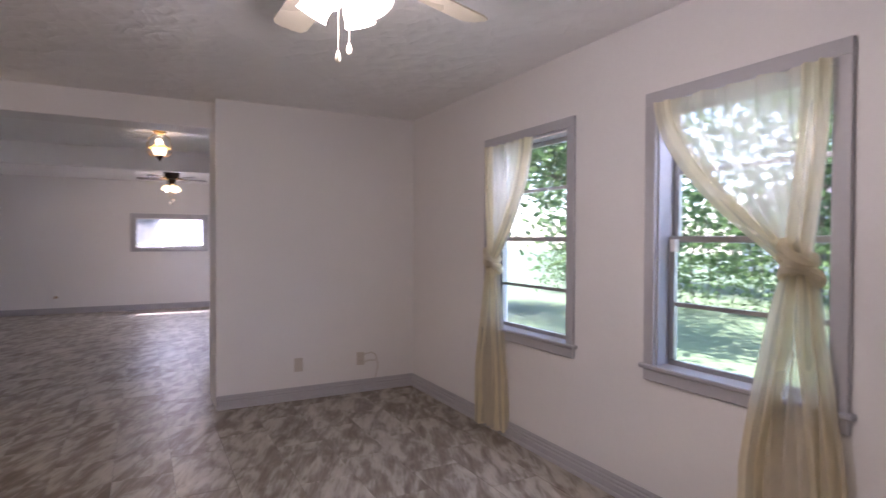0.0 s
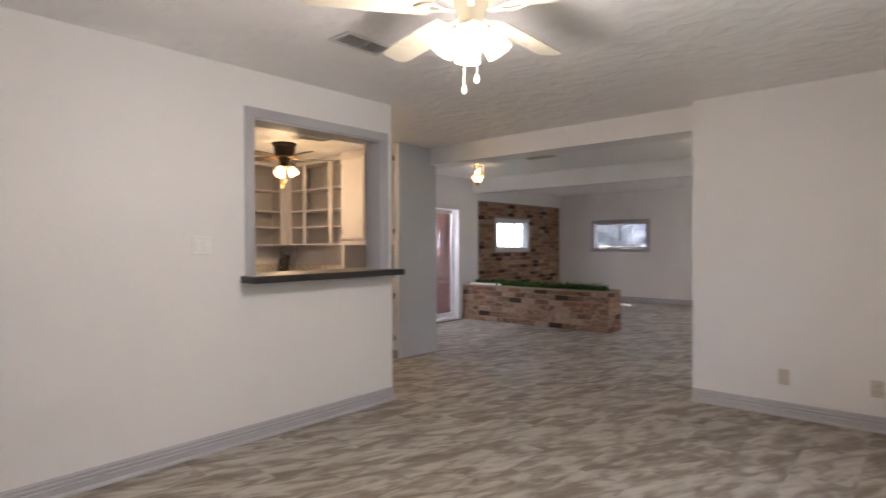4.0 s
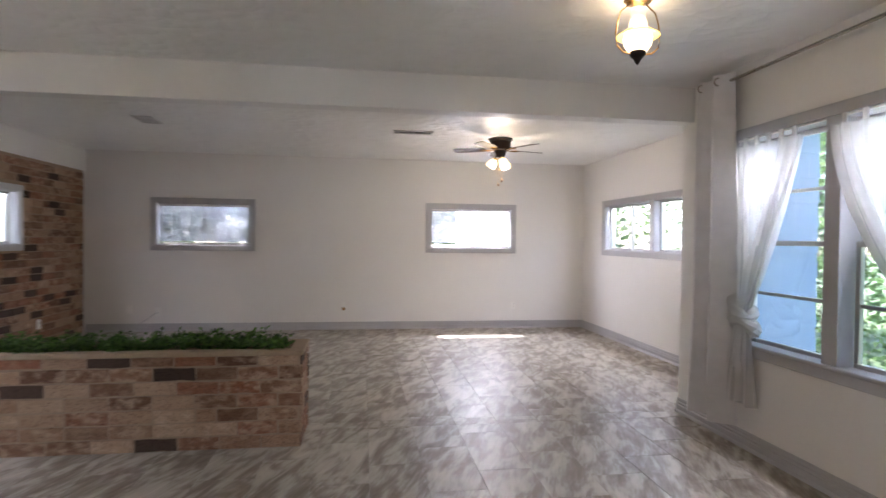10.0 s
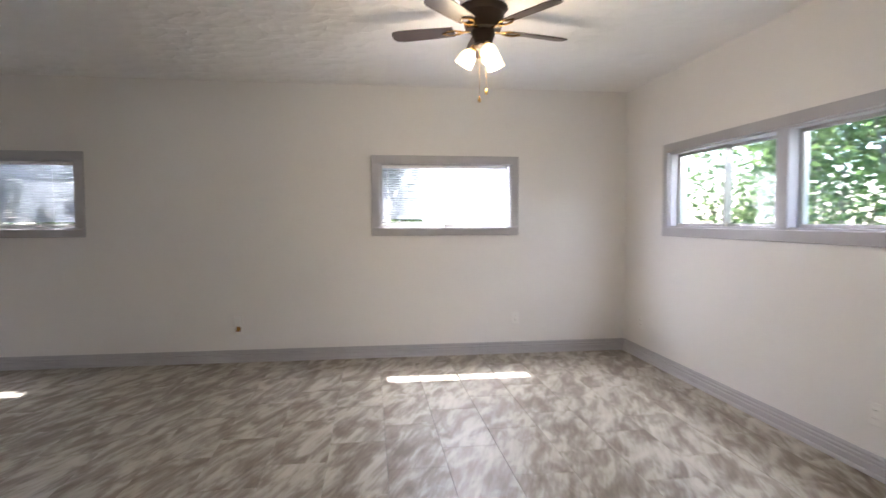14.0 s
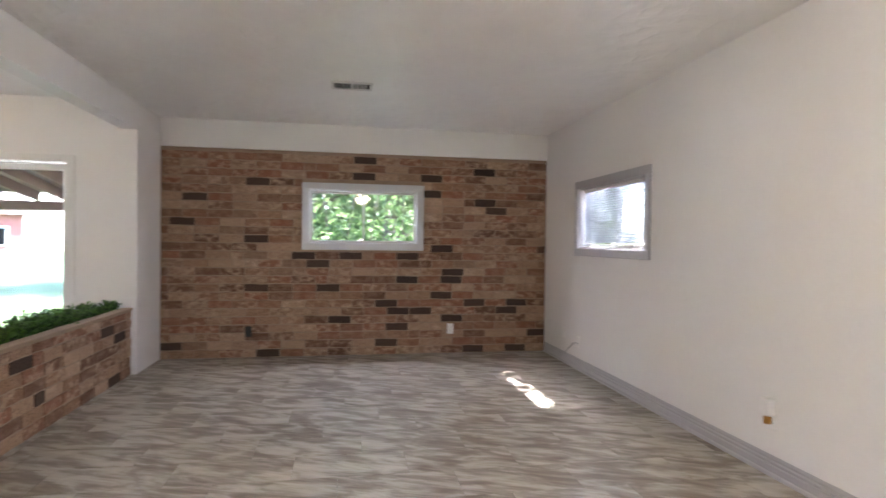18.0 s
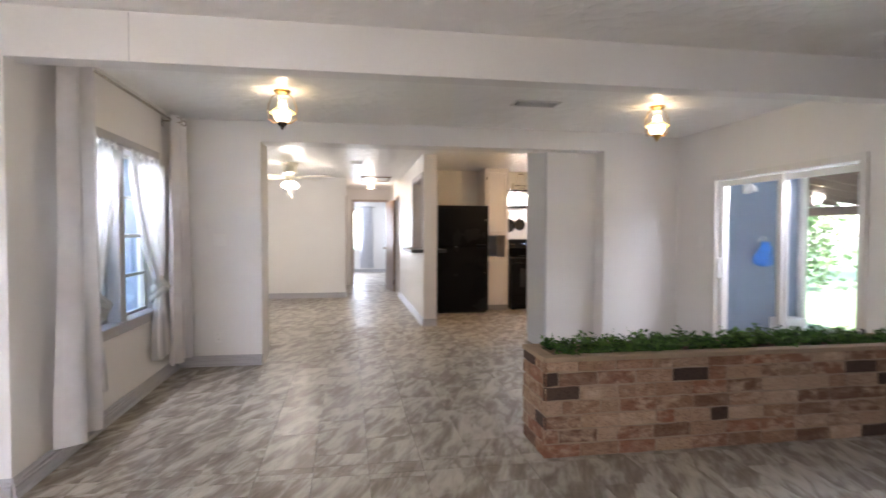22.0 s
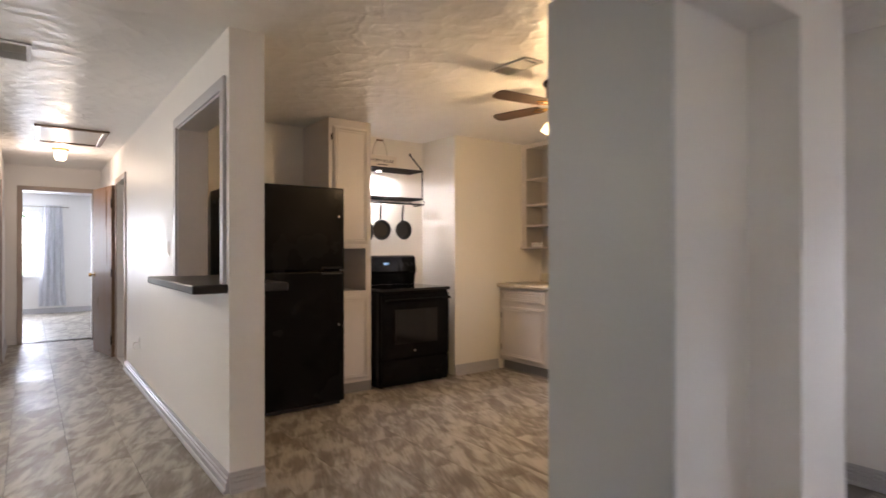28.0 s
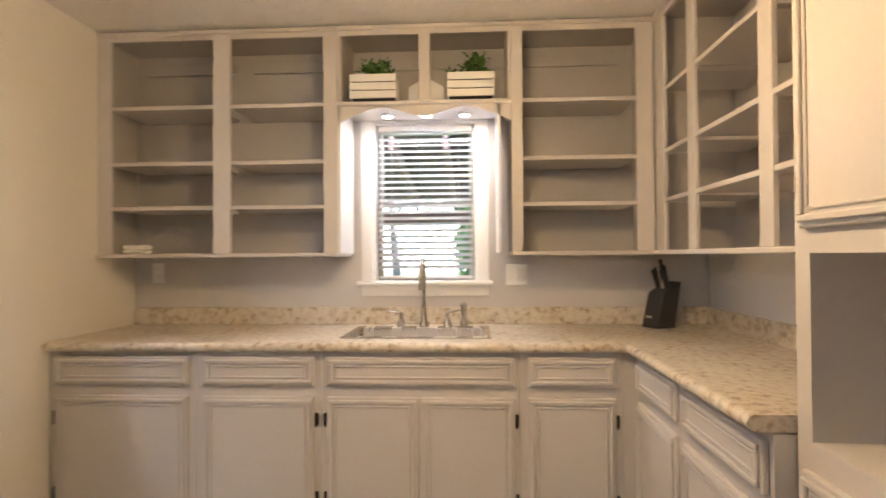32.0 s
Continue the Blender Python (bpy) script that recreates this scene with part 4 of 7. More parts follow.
# ---- greenery in the planter ----
def leaf_tuft(bm, at, h, spread, rng, n, size):
    """Stems with small leaves in pairs."""
    for _ in range(n):
        a = rng.uniform(0, 2 * math.pi)
        lean = rng.uniform(0.05, 1.0) * spread
        tip = Vector(at) + Vector((math.cos(a) * lean, math.sin(a) * lean, h * rng.uniform(0.55, 1.1)))
        mid = Vector(at).lerp(tip, 0.5) + Vector((0, 0, h * 0.12))
        for k in range(5):
            t = 0.35 + 0.16 * k
            p = Vector(at).lerp(mid, t * 2) if t < 0.5 else mid.lerp(tip, t * 2 - 1)
            d = Vector((rng.gauss(0, 1), rng.gauss(0, 1), rng.uniform(0.0, 0.9))).normalized()
            side = d.cross(Vector((rng.gauss(0, 1), rng.gauss(0, 1), rng.gauss(0, 1)))).normalized()
            s = size * rng.uniform(0.7, 1.3)
            v = [bm.verts.new(q) for q in (p, p + d * s * 0.5 + side * s * 0.28, p + d * s, p + d * s * 0.5 - side * s * 0.28)]
            bm.faces.new(v)


_rng = random.Random(5)
_x = PX0 + 0.55
_i = 0
while _x < PX1 - 0.12:
    t = thing("artificial_plant", (_x, (PY0 + PY1) / 2 + _rng.uniform(-0.04, 0.04), PH - 0.052), "bushy green artificial plant set in the planter", "plant", "plants in the planter")
    bm = bmesh.new()
    for _ in range(8):
        leaf_tuft(bm, (_rng.uniform(-0.11, 0.11), _rng.uniform(-0.12, 0.12), 0), _rng.uniform(0.06, 0.145), 0.085, _rng, 13, 0.034)
    part("leaves", bm, M_PLANT, t)
    bm = bmesh.new()
    for _ in range(6):
        tube(bm, [(0, 0, -0.004), (_rng.uniform(-0.05, 0.05), _rng.uniform(-0.05, 0.05), 0.05), (_rng.uniform(-0.1, 0.1), _rng.uniform(-0.1, 0.1), 0.09)], 0.0025, 5)
    part("stems", bm, M_PLANT, t)
    _x += 0.19
for _x in (PX0 + 0.18, PX0 + 0.38):
    t = thing("artificial_plant", (_x, PY1 - 0.15, PH - 0.052), "bushy green artificial plant set in the planter", "plant", "plants in the planter")
    bm = bmesh.new()
    for _ in range(8):
        leaf_tuft(bm, (_rng.uniform(-0.1, 0.1), _rng.uniform(-0.05, 0.05), 0), _rng.uniform(0.06, 0.13), 0.08, _rng, 13, 0.034)
    part("leaves", bm, M_PLANT, t)
t = thing("white_pipe", (-3.76, PY0 + 0.030, PH + 0.0165), "short white plastic pipe lying on the planter's mortar cap", "pipe")
bm = bmesh.new()
rod(bm, (-0.325, 0, 0), (0.235, 0, 0), 0.0165, n=16)
part("tube", bm, M_PLASTIC, t, smooth=True)
bm = bmesh.new()
lathe(bm, [(0.0165, 0.0), (0.0205, 0.002), (0.0205, 0.028), (0.018, 0.03)], (0.235, 0, 0), 16, Matrix.Rotation(math.pi / 2, 3, "Y"))
part("coupling", bm, M_DARKHOLE, t, "dark joint ring", True)
bm = bmesh.new()
rod(bm, (0.265, 0, 0), (0.325, 0, 0), 0.0165, n=16)
part("end_piece", bm, M_PLASTIC, t, smooth=True)
bm = bmesh.new()
lathe(bm, [(0.0, -0.03), (0.021, -0.028), (0.021, 0.0), (0.017, 0.002)], (-0.325, 0, 0), 16, Matrix.Rotation(math.pi / 2, 3, "Y"))
part("end_cap", bm, M_DARKHOLE, t, "dark end cap", True)


# ---- curtains ----
def drape(width, height, folds, depth, rng, flare=1.0, nz=24, nu=None):
    """A hanging sheet of cloth in folds. Local: u along x, down -z, folds in y."""
    nu = nu or folds * 10
    bm = bmesh.new()
    ph = [rng.uniform(0, 6.3) for _ in range(4)]
    grid = []
    for j in range(nz + 1):
        v = j / nz
        row = []
        for i in range(nu + 1):
            u = i / nu
            w = width * (0.86 + (flare - 0.86) * v)
            amp = depth * (0.75 + 0.35 * v) * (1 + 0.25 * math.sin(3.1 * u * 6 + ph[0]))
            y = amp * math.sin(2 * math.pi * folds * u + ph[1] + 0.35 * math.sin(2.3 * v + ph[2])) + 0.004 * math.sin(22 * u + 9 * v)
            row.append(bm.verts.new(((u - 0.5) * w + 0.012 * math.sin(4 * v + ph[3]) * v, y, -v * height)))
        grid.append(row)
    for a, b in zip(grid, grid[1:]):
        for i in range(nu):
            bm.faces.new((a[i], a[i + 1], b[i + 1], b[i]))
    return bm


def grommet_drape(at, turn, width, height, folds, seed, label):
    t = thing("grommet_curtain", at, label, "curtain", "drapes on the rod", turn)
    bm = drape(width, height, folds, 0.052, random.Random(seed), 1.12)
    part("cloth", bm, M_DRAPE, t, smooth=True)
    for k in range(folds):
        bm = bmesh.new()
        x = (k + 0.5) / folds * width * 0.84 - width * 0.42
        bmesh.ops.create_circle(bm, cap_ends=False, segments=16, radius=0.024, matrix=Matrix.Translation((x, 0.03, -0.045)) @ Matrix.Rotation(math.pi / 2, 4, "Y"))
        pts = [v.co.copy() for v in bm.verts]
        bm.free()
        bm = bmesh.new()
        tube(bm, pts + pts[:1], 0.005, 6)
        part("grommet", bm, M_NICKEL, t, "metal grommet", True)


def knotted_sheer(at, turn, w_top, height, knot, side, material, veil, seed, label, group, tabs=0, tail=0.16, curve=1.7, ball=1.0):
    """A sheer panel gathered to one side and tied in a knot. Local x runs along the wall; side +1 or -1: where the knot hangs."""
    rng = random.Random(seed)
    t = thing("sheer_curtain", at, label, "curtain", group, turn)
    nu, nz = 64, 44
    bm = bmesh.new()
    ph = [rng.uniform(0, 6.3) for _ in range(5)]
    kx = side * (w_top / 2 - tail * 0.55)
    grid, grid_at = [], []
    for j in range(nz + 1):
        z = j / nz * height
        if z < knot:
            v = z / knot
            s = v ** curve
            half = (1 - s) * w_top / 2 + s * 0.035
            cx = s * kx + (1 - s) * 0.0
            drop = 0.05 * math.sin(math.pi * v)
            amp = 0.010 + 0.022 * s * (1 - s) + 0.006
        else:
            v = (z - knot) / (height - knot)
            half = 0.035 + (tail - 0.035) * min(1, v * 1.5) ** 0.7
            cx, drop, amp = kx + 0.02 * math.sin(2 * v), 0.0, 0.012 + 0.026 * v
        grid_at.append((half, cx, amp, z))
        row = []
        for i in range(nu + 1):
            u = i / nu * 2 - 1
            y = amp * math.sin(17 * u + ph[0] + 0.8 * math.sin(3 * z + ph[1])) + 0.35 * amp * math.sin(39 * u + ph[2] + 4 * z)
            row.append(bm.verts.new((cx + u * half - side * drop * (1 - abs(u)) * 0.5, y, -z + 0.012 * math.sin(9 * u + ph[3]) * (1 if z > knot else 0.2))))
        grid.append(row)
    for a, b in zip(grid, grid[1:]):
        for i in range(nu):
            bm.faces.new((a[i], a[i + 1], b[i + 1], b[i]))
    part("veil", bm, veil, t, "thin see-through middle of the panel", True)
    for e in (-1, 1):
        bm = bmesh.new()
        rows = []
        for j in range(nz + 1):
            edge = grid_at[j]
            half, cx, amp, z = edge
            wide = min(0.105, half * 0.95)
            row = []
            for i in range(29):
                u = i / 28
                x = cx + e * (half - wide * u)
                y = 0.014 + (0.006 + amp * 0.8) * math.sin(11 * u + ph[1] + e + 0.5 * math.sin(2.4 * z + ph[2])) + 0.3 * amp * math.sin(27 * u + ph[4])
                row.append(bm.verts.new((x, y, -z + 0.010 * math.sin(8 * u + ph[3]) * (1 if z > knot else 0.2))))
            rows.append(row)
        for a, b in zip(rows, rows[1:]):
            for i in range(28):
                bm.faces.new((a[i], a[i + 1], b[i + 1], b[i]))
        part("gathered_edge", bm, material, t, "edge of the panel gathered in folds", True)
    bm = bmesh.new()
    for k in range(3):
        pts = []
        for i in range(17):
            a = 2 * math.pi * i / 16
            pts.append((kx + ball * 0.046 * math.cos(a) * (1 - 0.12 * k), ball * (0.030 * math.sin(a) + 0.004 * k), -knot + ball * (-0.035 + 0.032 * k + 0.030 * math.sin(a + 0.9 * k))))
        tube(bm, pts, [ball * (0.021 + 0.006 * math.sin(5 * i + k)) for i in range(17)], 8)
    part("knot", bm, material, t, "cloth tied in a loose knot", True)
    for k in range(tabs):
        x = -w_top / 2 + (k + 0.5) / tabs * w_top
        bm = bmesh.new()
        box(bm, x - 0.014, x + 0.014, -0.006, 0.006, -0.01, 0.055, 0.002)
        part("tab", bm, material, t)
    return t


def tension_rod(at, turn, length, label, r=0.006, material=None):
    t = thing("curtain_rod", at, label, "curtain rod", "", turn)
    bm = bmesh.new()
    rod(bm, (-length / 2, 0, 0), (length / 2, 0, 0), r, n=10)
    part("rod", bm, material or M_WHITE, t, smooth=True)
    return t


tension_rod((XF - 0.012, 2.71, 1.985), 90, 0.83, "thin white rod inside the window head")
tension_rod((XF - 0.012, 1.265, 1.985), 90, 0.79, "thin white rod inside the window head")
knotted_sheer((XF - 0.045, 2.86, 1.995), 90, 0.54, 1.955, 0.80, 1, M_CREAM, M_CREAMVEIL, 3, "cream sheer curtain tied in a knot", "cream curtains", tail=0.17, ball=1.25)
knotted_sheer((XF - 0.045, 1.24, 1.995), 90, 0.76, 1.94, 0.74, -1, M_CREAM, M_CREAMVEIL, 8, "cream sheer curtain tied in a knot", "cream curtains", tail=0.19, ball=1.25)
tension_rod((XA - 0.008, 6.66, 1.955), 90, 0.69, "thin white rod inside the window head")
tension_rod((XA - 0.008, 5.862, 1.955), 90, 0.69, "thin white rod inside the window head")
knotted_sheer((XA - 0.055, 6.68, 1.90), 90, 0.50, 1.60, 1.06, 1, M_SHEER, M_VEIL, 12, "white sheer tab-top curtain tied in a knot", "white sheers", tabs=5, tail=0.12, curve=1.15, ball=1.7)
knotted_sheer((XA - 0.055, 5.862, 1.90), 90, 0.70, 1.64, 1.05, -1, M_SHEER, M_VEIL, 15, "white sheer tab-top curtain tied in a knot", "white sheers", tabs=6, tail=0.15, ball=1.4)

t = thing("drapery_rod", (XA - 0.085, 6.22, 2.345), "brushed nickel drapery rod on wall brackets", "curtain rod", turn=90)
bm = bmesh.new()
rod(bm, (-1.02, 0, 0), (1.02, 0, 0), 0.0105, n=14)
part("pole", bm, M_NICKEL, t, smooth=True)
for e in (-1, 1):
    bm = bmesh.new()
    lathe(bm, [(0.0105, 0), (0.019, 0.004), (0.019, 0.022), (0.006, 0.03)], (e * 1.02, 0, 0), 14, Matrix.Rotation(e * math.pi / 2, 3, "Y"))
    part("finial", bm, M_NICKEL, t, smooth=True)
    bm = bmesh.new()
    box(bm, e * 0.93 - 0.008, e * 0.93 + 0.008, -0.085, 0.0, -0.012, 0.0)
    box(bm, e * 0.93 - 0.014, e * 0.93 + 0.014, -0.085, -0.080, -0.06, 0.03, 0.002)
    part("bracket", bm, M_NICKEL, t)
grommet_drape((XA - 0.115, 7.13, 2.39), 90, 0.42, 2.26, 2, 21, "grey-white drape on grommets, pushed to the wall")
grommet_drape((XA - 0.115, 5.225, 2.39), 90, 0.36, 2.26, 2, 23, "grey-white drape on grommets, pushed to the wall")


# ---- pass-through trim and bar ----
_p = tagged(new("trim_pass_through"), "grey painted casing round the pass-through", kind="structure")
for _f, _a in ((1, XH1), (-1, XH0)):
    for _n, _r in (("head_casing", (PASS[0] - 0.065, PASS[1] + 0.065, PASS[3], PASS[3] + 0.065)), ("side_casing", (PASS[0] - 0.065, PASS[0], PASS[2], PASS[3])), ("side_casing", (PASS[1], PASS[1] + 0.065, PASS[2], PASS[3]))):
        bm = bmesh.new()
        slab(bm, "x", _r[0], _r[1], _a, _a + _f * 0.018, _r[2], _r[3], 0.003)
        part(_n, bm, M_TRIM, _p)
for _r in ((PASS[0], PASS[1], PASS[3] - 0.012, PASS[3]), (PASS[0], PASS[0] + 0.012, PASS[2], PASS[3] - 0.012), (PASS[1] - 0.012, PASS[1], PASS[2], PASS[3] - 0.012)):
    bm = bmesh.new()
    slab(bm, "x", _r[0], _r[1], XH0, XH1, _r[2], _r[3])
    part("reveal_board", bm, M_TRIM, _p)
t = thing("bar_top", (0, 0, 0), "charcoal bar top lying on the pass-through sill", "counter")
bm = bmesh.new()
box(bm, -1.80, -1.295, 1.545, 2.875, 1.042, 1.088, 0.006)
part("slab", bm, M_BAR, t)


# ---- kitchen cabinets ----
def moulded_front(name, parent, x0, x1, z0, z1, material, hinge="", y=0.0):
    """A slab front with two beads of moulding round its edge; hinge: 'l' or 'r' adds two dark hinges on that side."""
    bm = bmesh.new()
    box(bm, x0, x1, y - 0.018, y - 0.0005, z0, z1, 0.004)
    d = part(name, bm, material, parent)
    bm = bmesh.new()
    for inset, wd, h in ((0.012, 0.016, 0.010), (0.036, 0.009, 0.006)):
        a0, a1, b0, b1 = x0 + inset, x1 - inset, z0 + inset, z1 - inset
        f = y - 0.018
        box(bm, a0, a1, f - h, f + 0.001, b1 - wd, b1, 0.003)
        box(bm, a0, a1, f - h, f + 0.001, b0, b0 + wd, 0.003)
        box(bm, a0, a0 + wd, f - h, f + 0.001, b0 + wd, b1 - wd, 0.003)
        box(bm, a1 - wd, a1, f - h, f + 0.001, b0 + wd, b1 - wd, 0.003)
    part("moulding", bm, material, d)
    if hinge:
        hx = x0 - 0.006 if hinge == "l" else x1 + 0.006
        for hz in (z0 + 0.10, z1 - 0.10):
            bm = bmesh.new()
            box(bm, hx - 0.010, hx + 0.010, y - 0.010, y - 0.001, hz - 0.026, hz + 0.026, 0.002)
            rod(bm, (hx, y - 0.012, hz - 0.03), (hx, y - 0.012, hz + 0.03), 0.005, n=8)
            part("hinge", bm, M_BRONZE, d, "dark bronze hinge")
    return d


def base_unit(at, turn, w, fronts, label, depth=0.62):
    """A base cabinet. fronts: (kind, x0, x1, z0, z1, hinge)."""
    t = thing("base_cabinet", at, label, "cabinet", "kitchen base cabinets", turn)
    bm = bmesh.new()
    box(bm, 0.001, w - 0.001, 0.0, depth, 0.10, 0.868)
    part("body", bm, M_CAB, t)
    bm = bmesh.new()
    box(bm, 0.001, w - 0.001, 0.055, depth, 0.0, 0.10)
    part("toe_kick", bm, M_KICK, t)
    for kind, x0, x1, z0, z1, hinge in fronts:
        moulded_front(kind, t, x0, x1, z0, z1, M_CAB, hinge)
    return t


XC = -4.715   # face of the sink run
DZ0, DZ1, HZ0, HZ1 = 0.135, 0.675, 0.72, 0.848
for y0, y1, hg, lab in ((1.432, 2.11, "l", "light grey base cabinet with one drawer and one door"), (2.11, 2.675, "r", "light grey base cabinet with one drawer and one door"),
                        (3.535, 3.97, "r", "narrow light grey base cabinet beside the sink")):
    w = y1 - y0
    base_unit((XC, y0, 0), 90, w, [("drawer_front", 0.035, w - 0.03, HZ0, HZ1, ""), ("door", 0.035, w - 0.03, DZ0, DZ1, hg)], lab)
w = 3.535 - 2.675
base_unit((XC, 2.675, 0), 90, w, [("false_front", 0.025, w - 0.02, HZ0, HZ1, ""), ("door", 0.025, w / 2 - 0.004, DZ0, DZ1, "l"), ("door", w / 2 + 0.004, w - 0.02, DZ0, DZ1, "r")],
          "light grey sink cabinet with two doors")
YC = 4.03
for x0, x1, hg in ((-4.70, -4.20, "l"), (-4.20, -3.625, "r")):
    w = x1 - x0
    base_unit((x0, YC, 0), 0, w, [("drawer_front", 0.05, w - 0.02, HZ0, HZ1, ""), ("door", 0.05, w - 0.02, DZ0, DZ1, hg)], "light grey base cabinet with one drawer and one door", 0.56)
t = thing("corner_cabinet", (0, 0, 0), "blind corner of the base cabinets", "cabinet", "kitchen base cabinets")
bm = bmesh.new()
box(bm, XK + 0.005, XC - 0.005, 3.972, 4.595, 0.0, 0.868)
part("body", bm, M_CAB, t)

# worktop with the sink cut out of it
SY0, SY1, SX0, SX1 = 2.735, 3.42, -5.22, -4.80
t = thing("worktop", (0, 0, 0), "cream granite-look laminate worktop with backsplash", "worktop")
for r in ((XK + 0.002, -4.687, 1.432, SY0 + 0.02), (XK + 0.002, -4.687, SY1 - 0.02, 3.995), (XK + 0.002, SX0 + 0.02, SY0 + 0.02, SY1 - 0.02), (SX1 - 0.02, -4.687, SY0 + 0.02, SY1 - 0.02), (XK + 0.002, -3.63, 3.995, 4.598)):
    bm = bmesh.new()
    box(bm, *r, 0.872, 0.912)
    part("top_panel", bm, M_LAM, t)
bm = bmesh.new()
tube(bm, [(-4.687, 1.434, 0.892), (-4.687, 3.985, 0.892)], 0.0201, 10)
tube(bm, [(-4.680, 3.992, 0.892), (-3.632, 3.992, 0.892)], 0.0201, 10)
part("rolled_edge", bm, M_LAM, t, "rounded laminate front edge", True)
bm = bmesh.new()
box(bm, XK + 0.002, XK + 0.022, 1.434, 4.596, 0.912, 1.005, 0.004)
box(bm, XK + 0.024, -3.632, 4.576, 4.597, 0.912, 1.005, 0.004)
part("backsplash", bm, M_LAM, t)

# sink and taps
t = thing("kitchen_sink", (0, 0, 0.912), "stainless steel drop-in sink", "sink")
bm = bmesh.new()
for r in ((SX0, SX1, SY0, SY0 + 0.03), (SX0, SX1, SY1 - 0.03, SY1), (SX0, SX0 + 0.085, SY0 + 0.03, SY1 - 0.03), (SX1 - 0.03, SX1, SY0 + 0.03, SY1 - 0.03)):
    box(bm, *r, 0.0, 0.007, 0.002)
part("rim", bm, M_STEEL, t)
bm = bmesh.new()
b0 = (SX0 + 0.085, SX1 - 0.03, SY0 + 0.03, SY1 - 0.03)
for r in ((b0[0] - 0.003, b0[0], b0[2], b0[3]), (b0[1], b0[1] + 0.003, b0[2], b0[3]), (b0[0], b0[1], b0[2] - 0.003, b0[2]), (b0[0], b0[1], b0[3], b0[3] + 0.003)):
    box(bm, *r, -0.17, 0.003)
box(bm, b0[0], b0[1], b0[2], b0[3], -0.173, -0.17)
part("bowl", bm, M_STEEL, t)
fx, fy = SX0 + 0.045, 3.085
t = thing("kitchen_faucet", (fx, fy, 0.919), "brushed nickel gooseneck faucet with two lever handles", "faucet")
bm = bmesh.new()
lathe(bm, [(0.026, 0), (0.026, 0.012), (0.016, 0.03), (0.012, 0.10)], (0, 0, 0), 18)
tube(bm, [(0, 0, 0.09), (0, 0, 0.25)] + [(0.085 - 0.085 * math.cos(a), 0, 0.25 + 0.095 * math.sin(a)) for a in (0.4, 0.8, 1.2, 1.57, 2.0, 2.4, 2.8, 3.14)] + [(0.172, 0, 0.20)], 0.011, 10)
part("spout", bm, M_NICKEL, t, smooth=True)
for e in (-0.12, 0.12):
    bm = bmesh.new()
    lathe(bm, [(0.022, 0), (0.020, 0.02), (0.010, 0.045), (0.012, 0.07), (0.004, 0.08)], (0, e, 0), 14)
    rod(bm, (0, e, 0.072), (0.02, e * 1.55, 0.088), 0.006, 0.004, n=8)
    part("lever_handle", bm, M_NICKEL, t, smooth=True)
bm = bmesh.new()
lathe(bm, [(0.020, 0), (0.018, 0.03), (0.011, 0.045), (0.017, 0.09), (0.019, 0.115), (0.006, 0.125)], (0, 0.205, 0), 14)
part("side_sprayer", bm, M_NICKEL, t, smooth=True)


# ---- open upper shelves ----
def open_cabinet(at, turn, w, z0, z1, d, stiles, shelves, label, rail=0.045):
    """Wall shelves with a face frame. stiles: (x0, x1) uprights on the front; shelves: heights; a shelf board in every bay."""
    t = thing("open_shelf_cabinet", at, label, "shelf", "open kitchen shelves", turn)
    h = z1 - z0
    # back, sides, top and hanging rails take the copy with shade painted in
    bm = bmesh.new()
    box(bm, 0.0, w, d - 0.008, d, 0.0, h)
    part("back", bm, M_CABSHADE, t)
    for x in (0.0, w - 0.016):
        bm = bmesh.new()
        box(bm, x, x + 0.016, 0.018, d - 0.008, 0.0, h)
        part("side", bm, M_CABSHADE, t)
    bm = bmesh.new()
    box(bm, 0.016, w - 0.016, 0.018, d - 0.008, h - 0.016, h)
    part("top", bm, M_CABSHADE, t)
    for x0, x1 in stiles:
        bm = bmesh.new()
        box(bm, x0, x1, 0.0, 0.018, 0.0, h, 0.002)
        part("stile", bm, M_CAB, t)
    bm = bmesh.new()
    box(bm, stiles[0][1], stiles[-1][0], 0.001, 0.017, h - rail, h)
    box(bm, 0, w, -0.012, 0.004, h - 0.02, h, 0.003)
    part("top_rail", bm, M_CAB, t)
    bm = bmesh.new()
    box(bm, 0.0, w, -0.022, d - 0.008, -0.02, -0.001, 0.003)
    part("bottom_shelf", bm, M_CAB, t)
    for (a0, a1), (b0, b1) in zip(stiles, stiles[1:]):
        for z in shelves:
            bm = bmesh.new()
            box(bm, a1 - 0.0, b0 + 0.0, 0.003, d - 0.009, z - z0 - 0.010, z - z0 + 0.009, 0.002)
            part("shelf", bm, M_CAB, t)
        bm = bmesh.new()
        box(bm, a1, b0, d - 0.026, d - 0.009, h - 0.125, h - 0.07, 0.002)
        part("hanging_rail", bm, M_CABSHADE, t)
    return t


UX, UD, UZ0, UZ1 = -5.035, 0.322, 1.305, 2.43
SH = (1.535, 1.76, 2.045)
open_cabinet((UX, 1.434, UZ0), 90, 1.236, UZ0, UZ1, UD, [(0.0, 0.07), (0.60, 0.69), (1.165, 1.236)], SH, "light grey open wall shelves beside the window, nearly empty")
open_cabinet((UX, 2.672, 2.05), 90, 0.858, 2.05, UZ1, UD, [(0.0, 0.012), (0.405, 0.462), (0.846, 0.858)], (), "light grey open bridge shelf above the window")
open_cabinet((UX, 3.532, UZ0), 90, 0.685, UZ0, UZ1, UD, [(0.0, 0.055), (0.60, 0.685)], SH, "light grey empty open wall shelves")
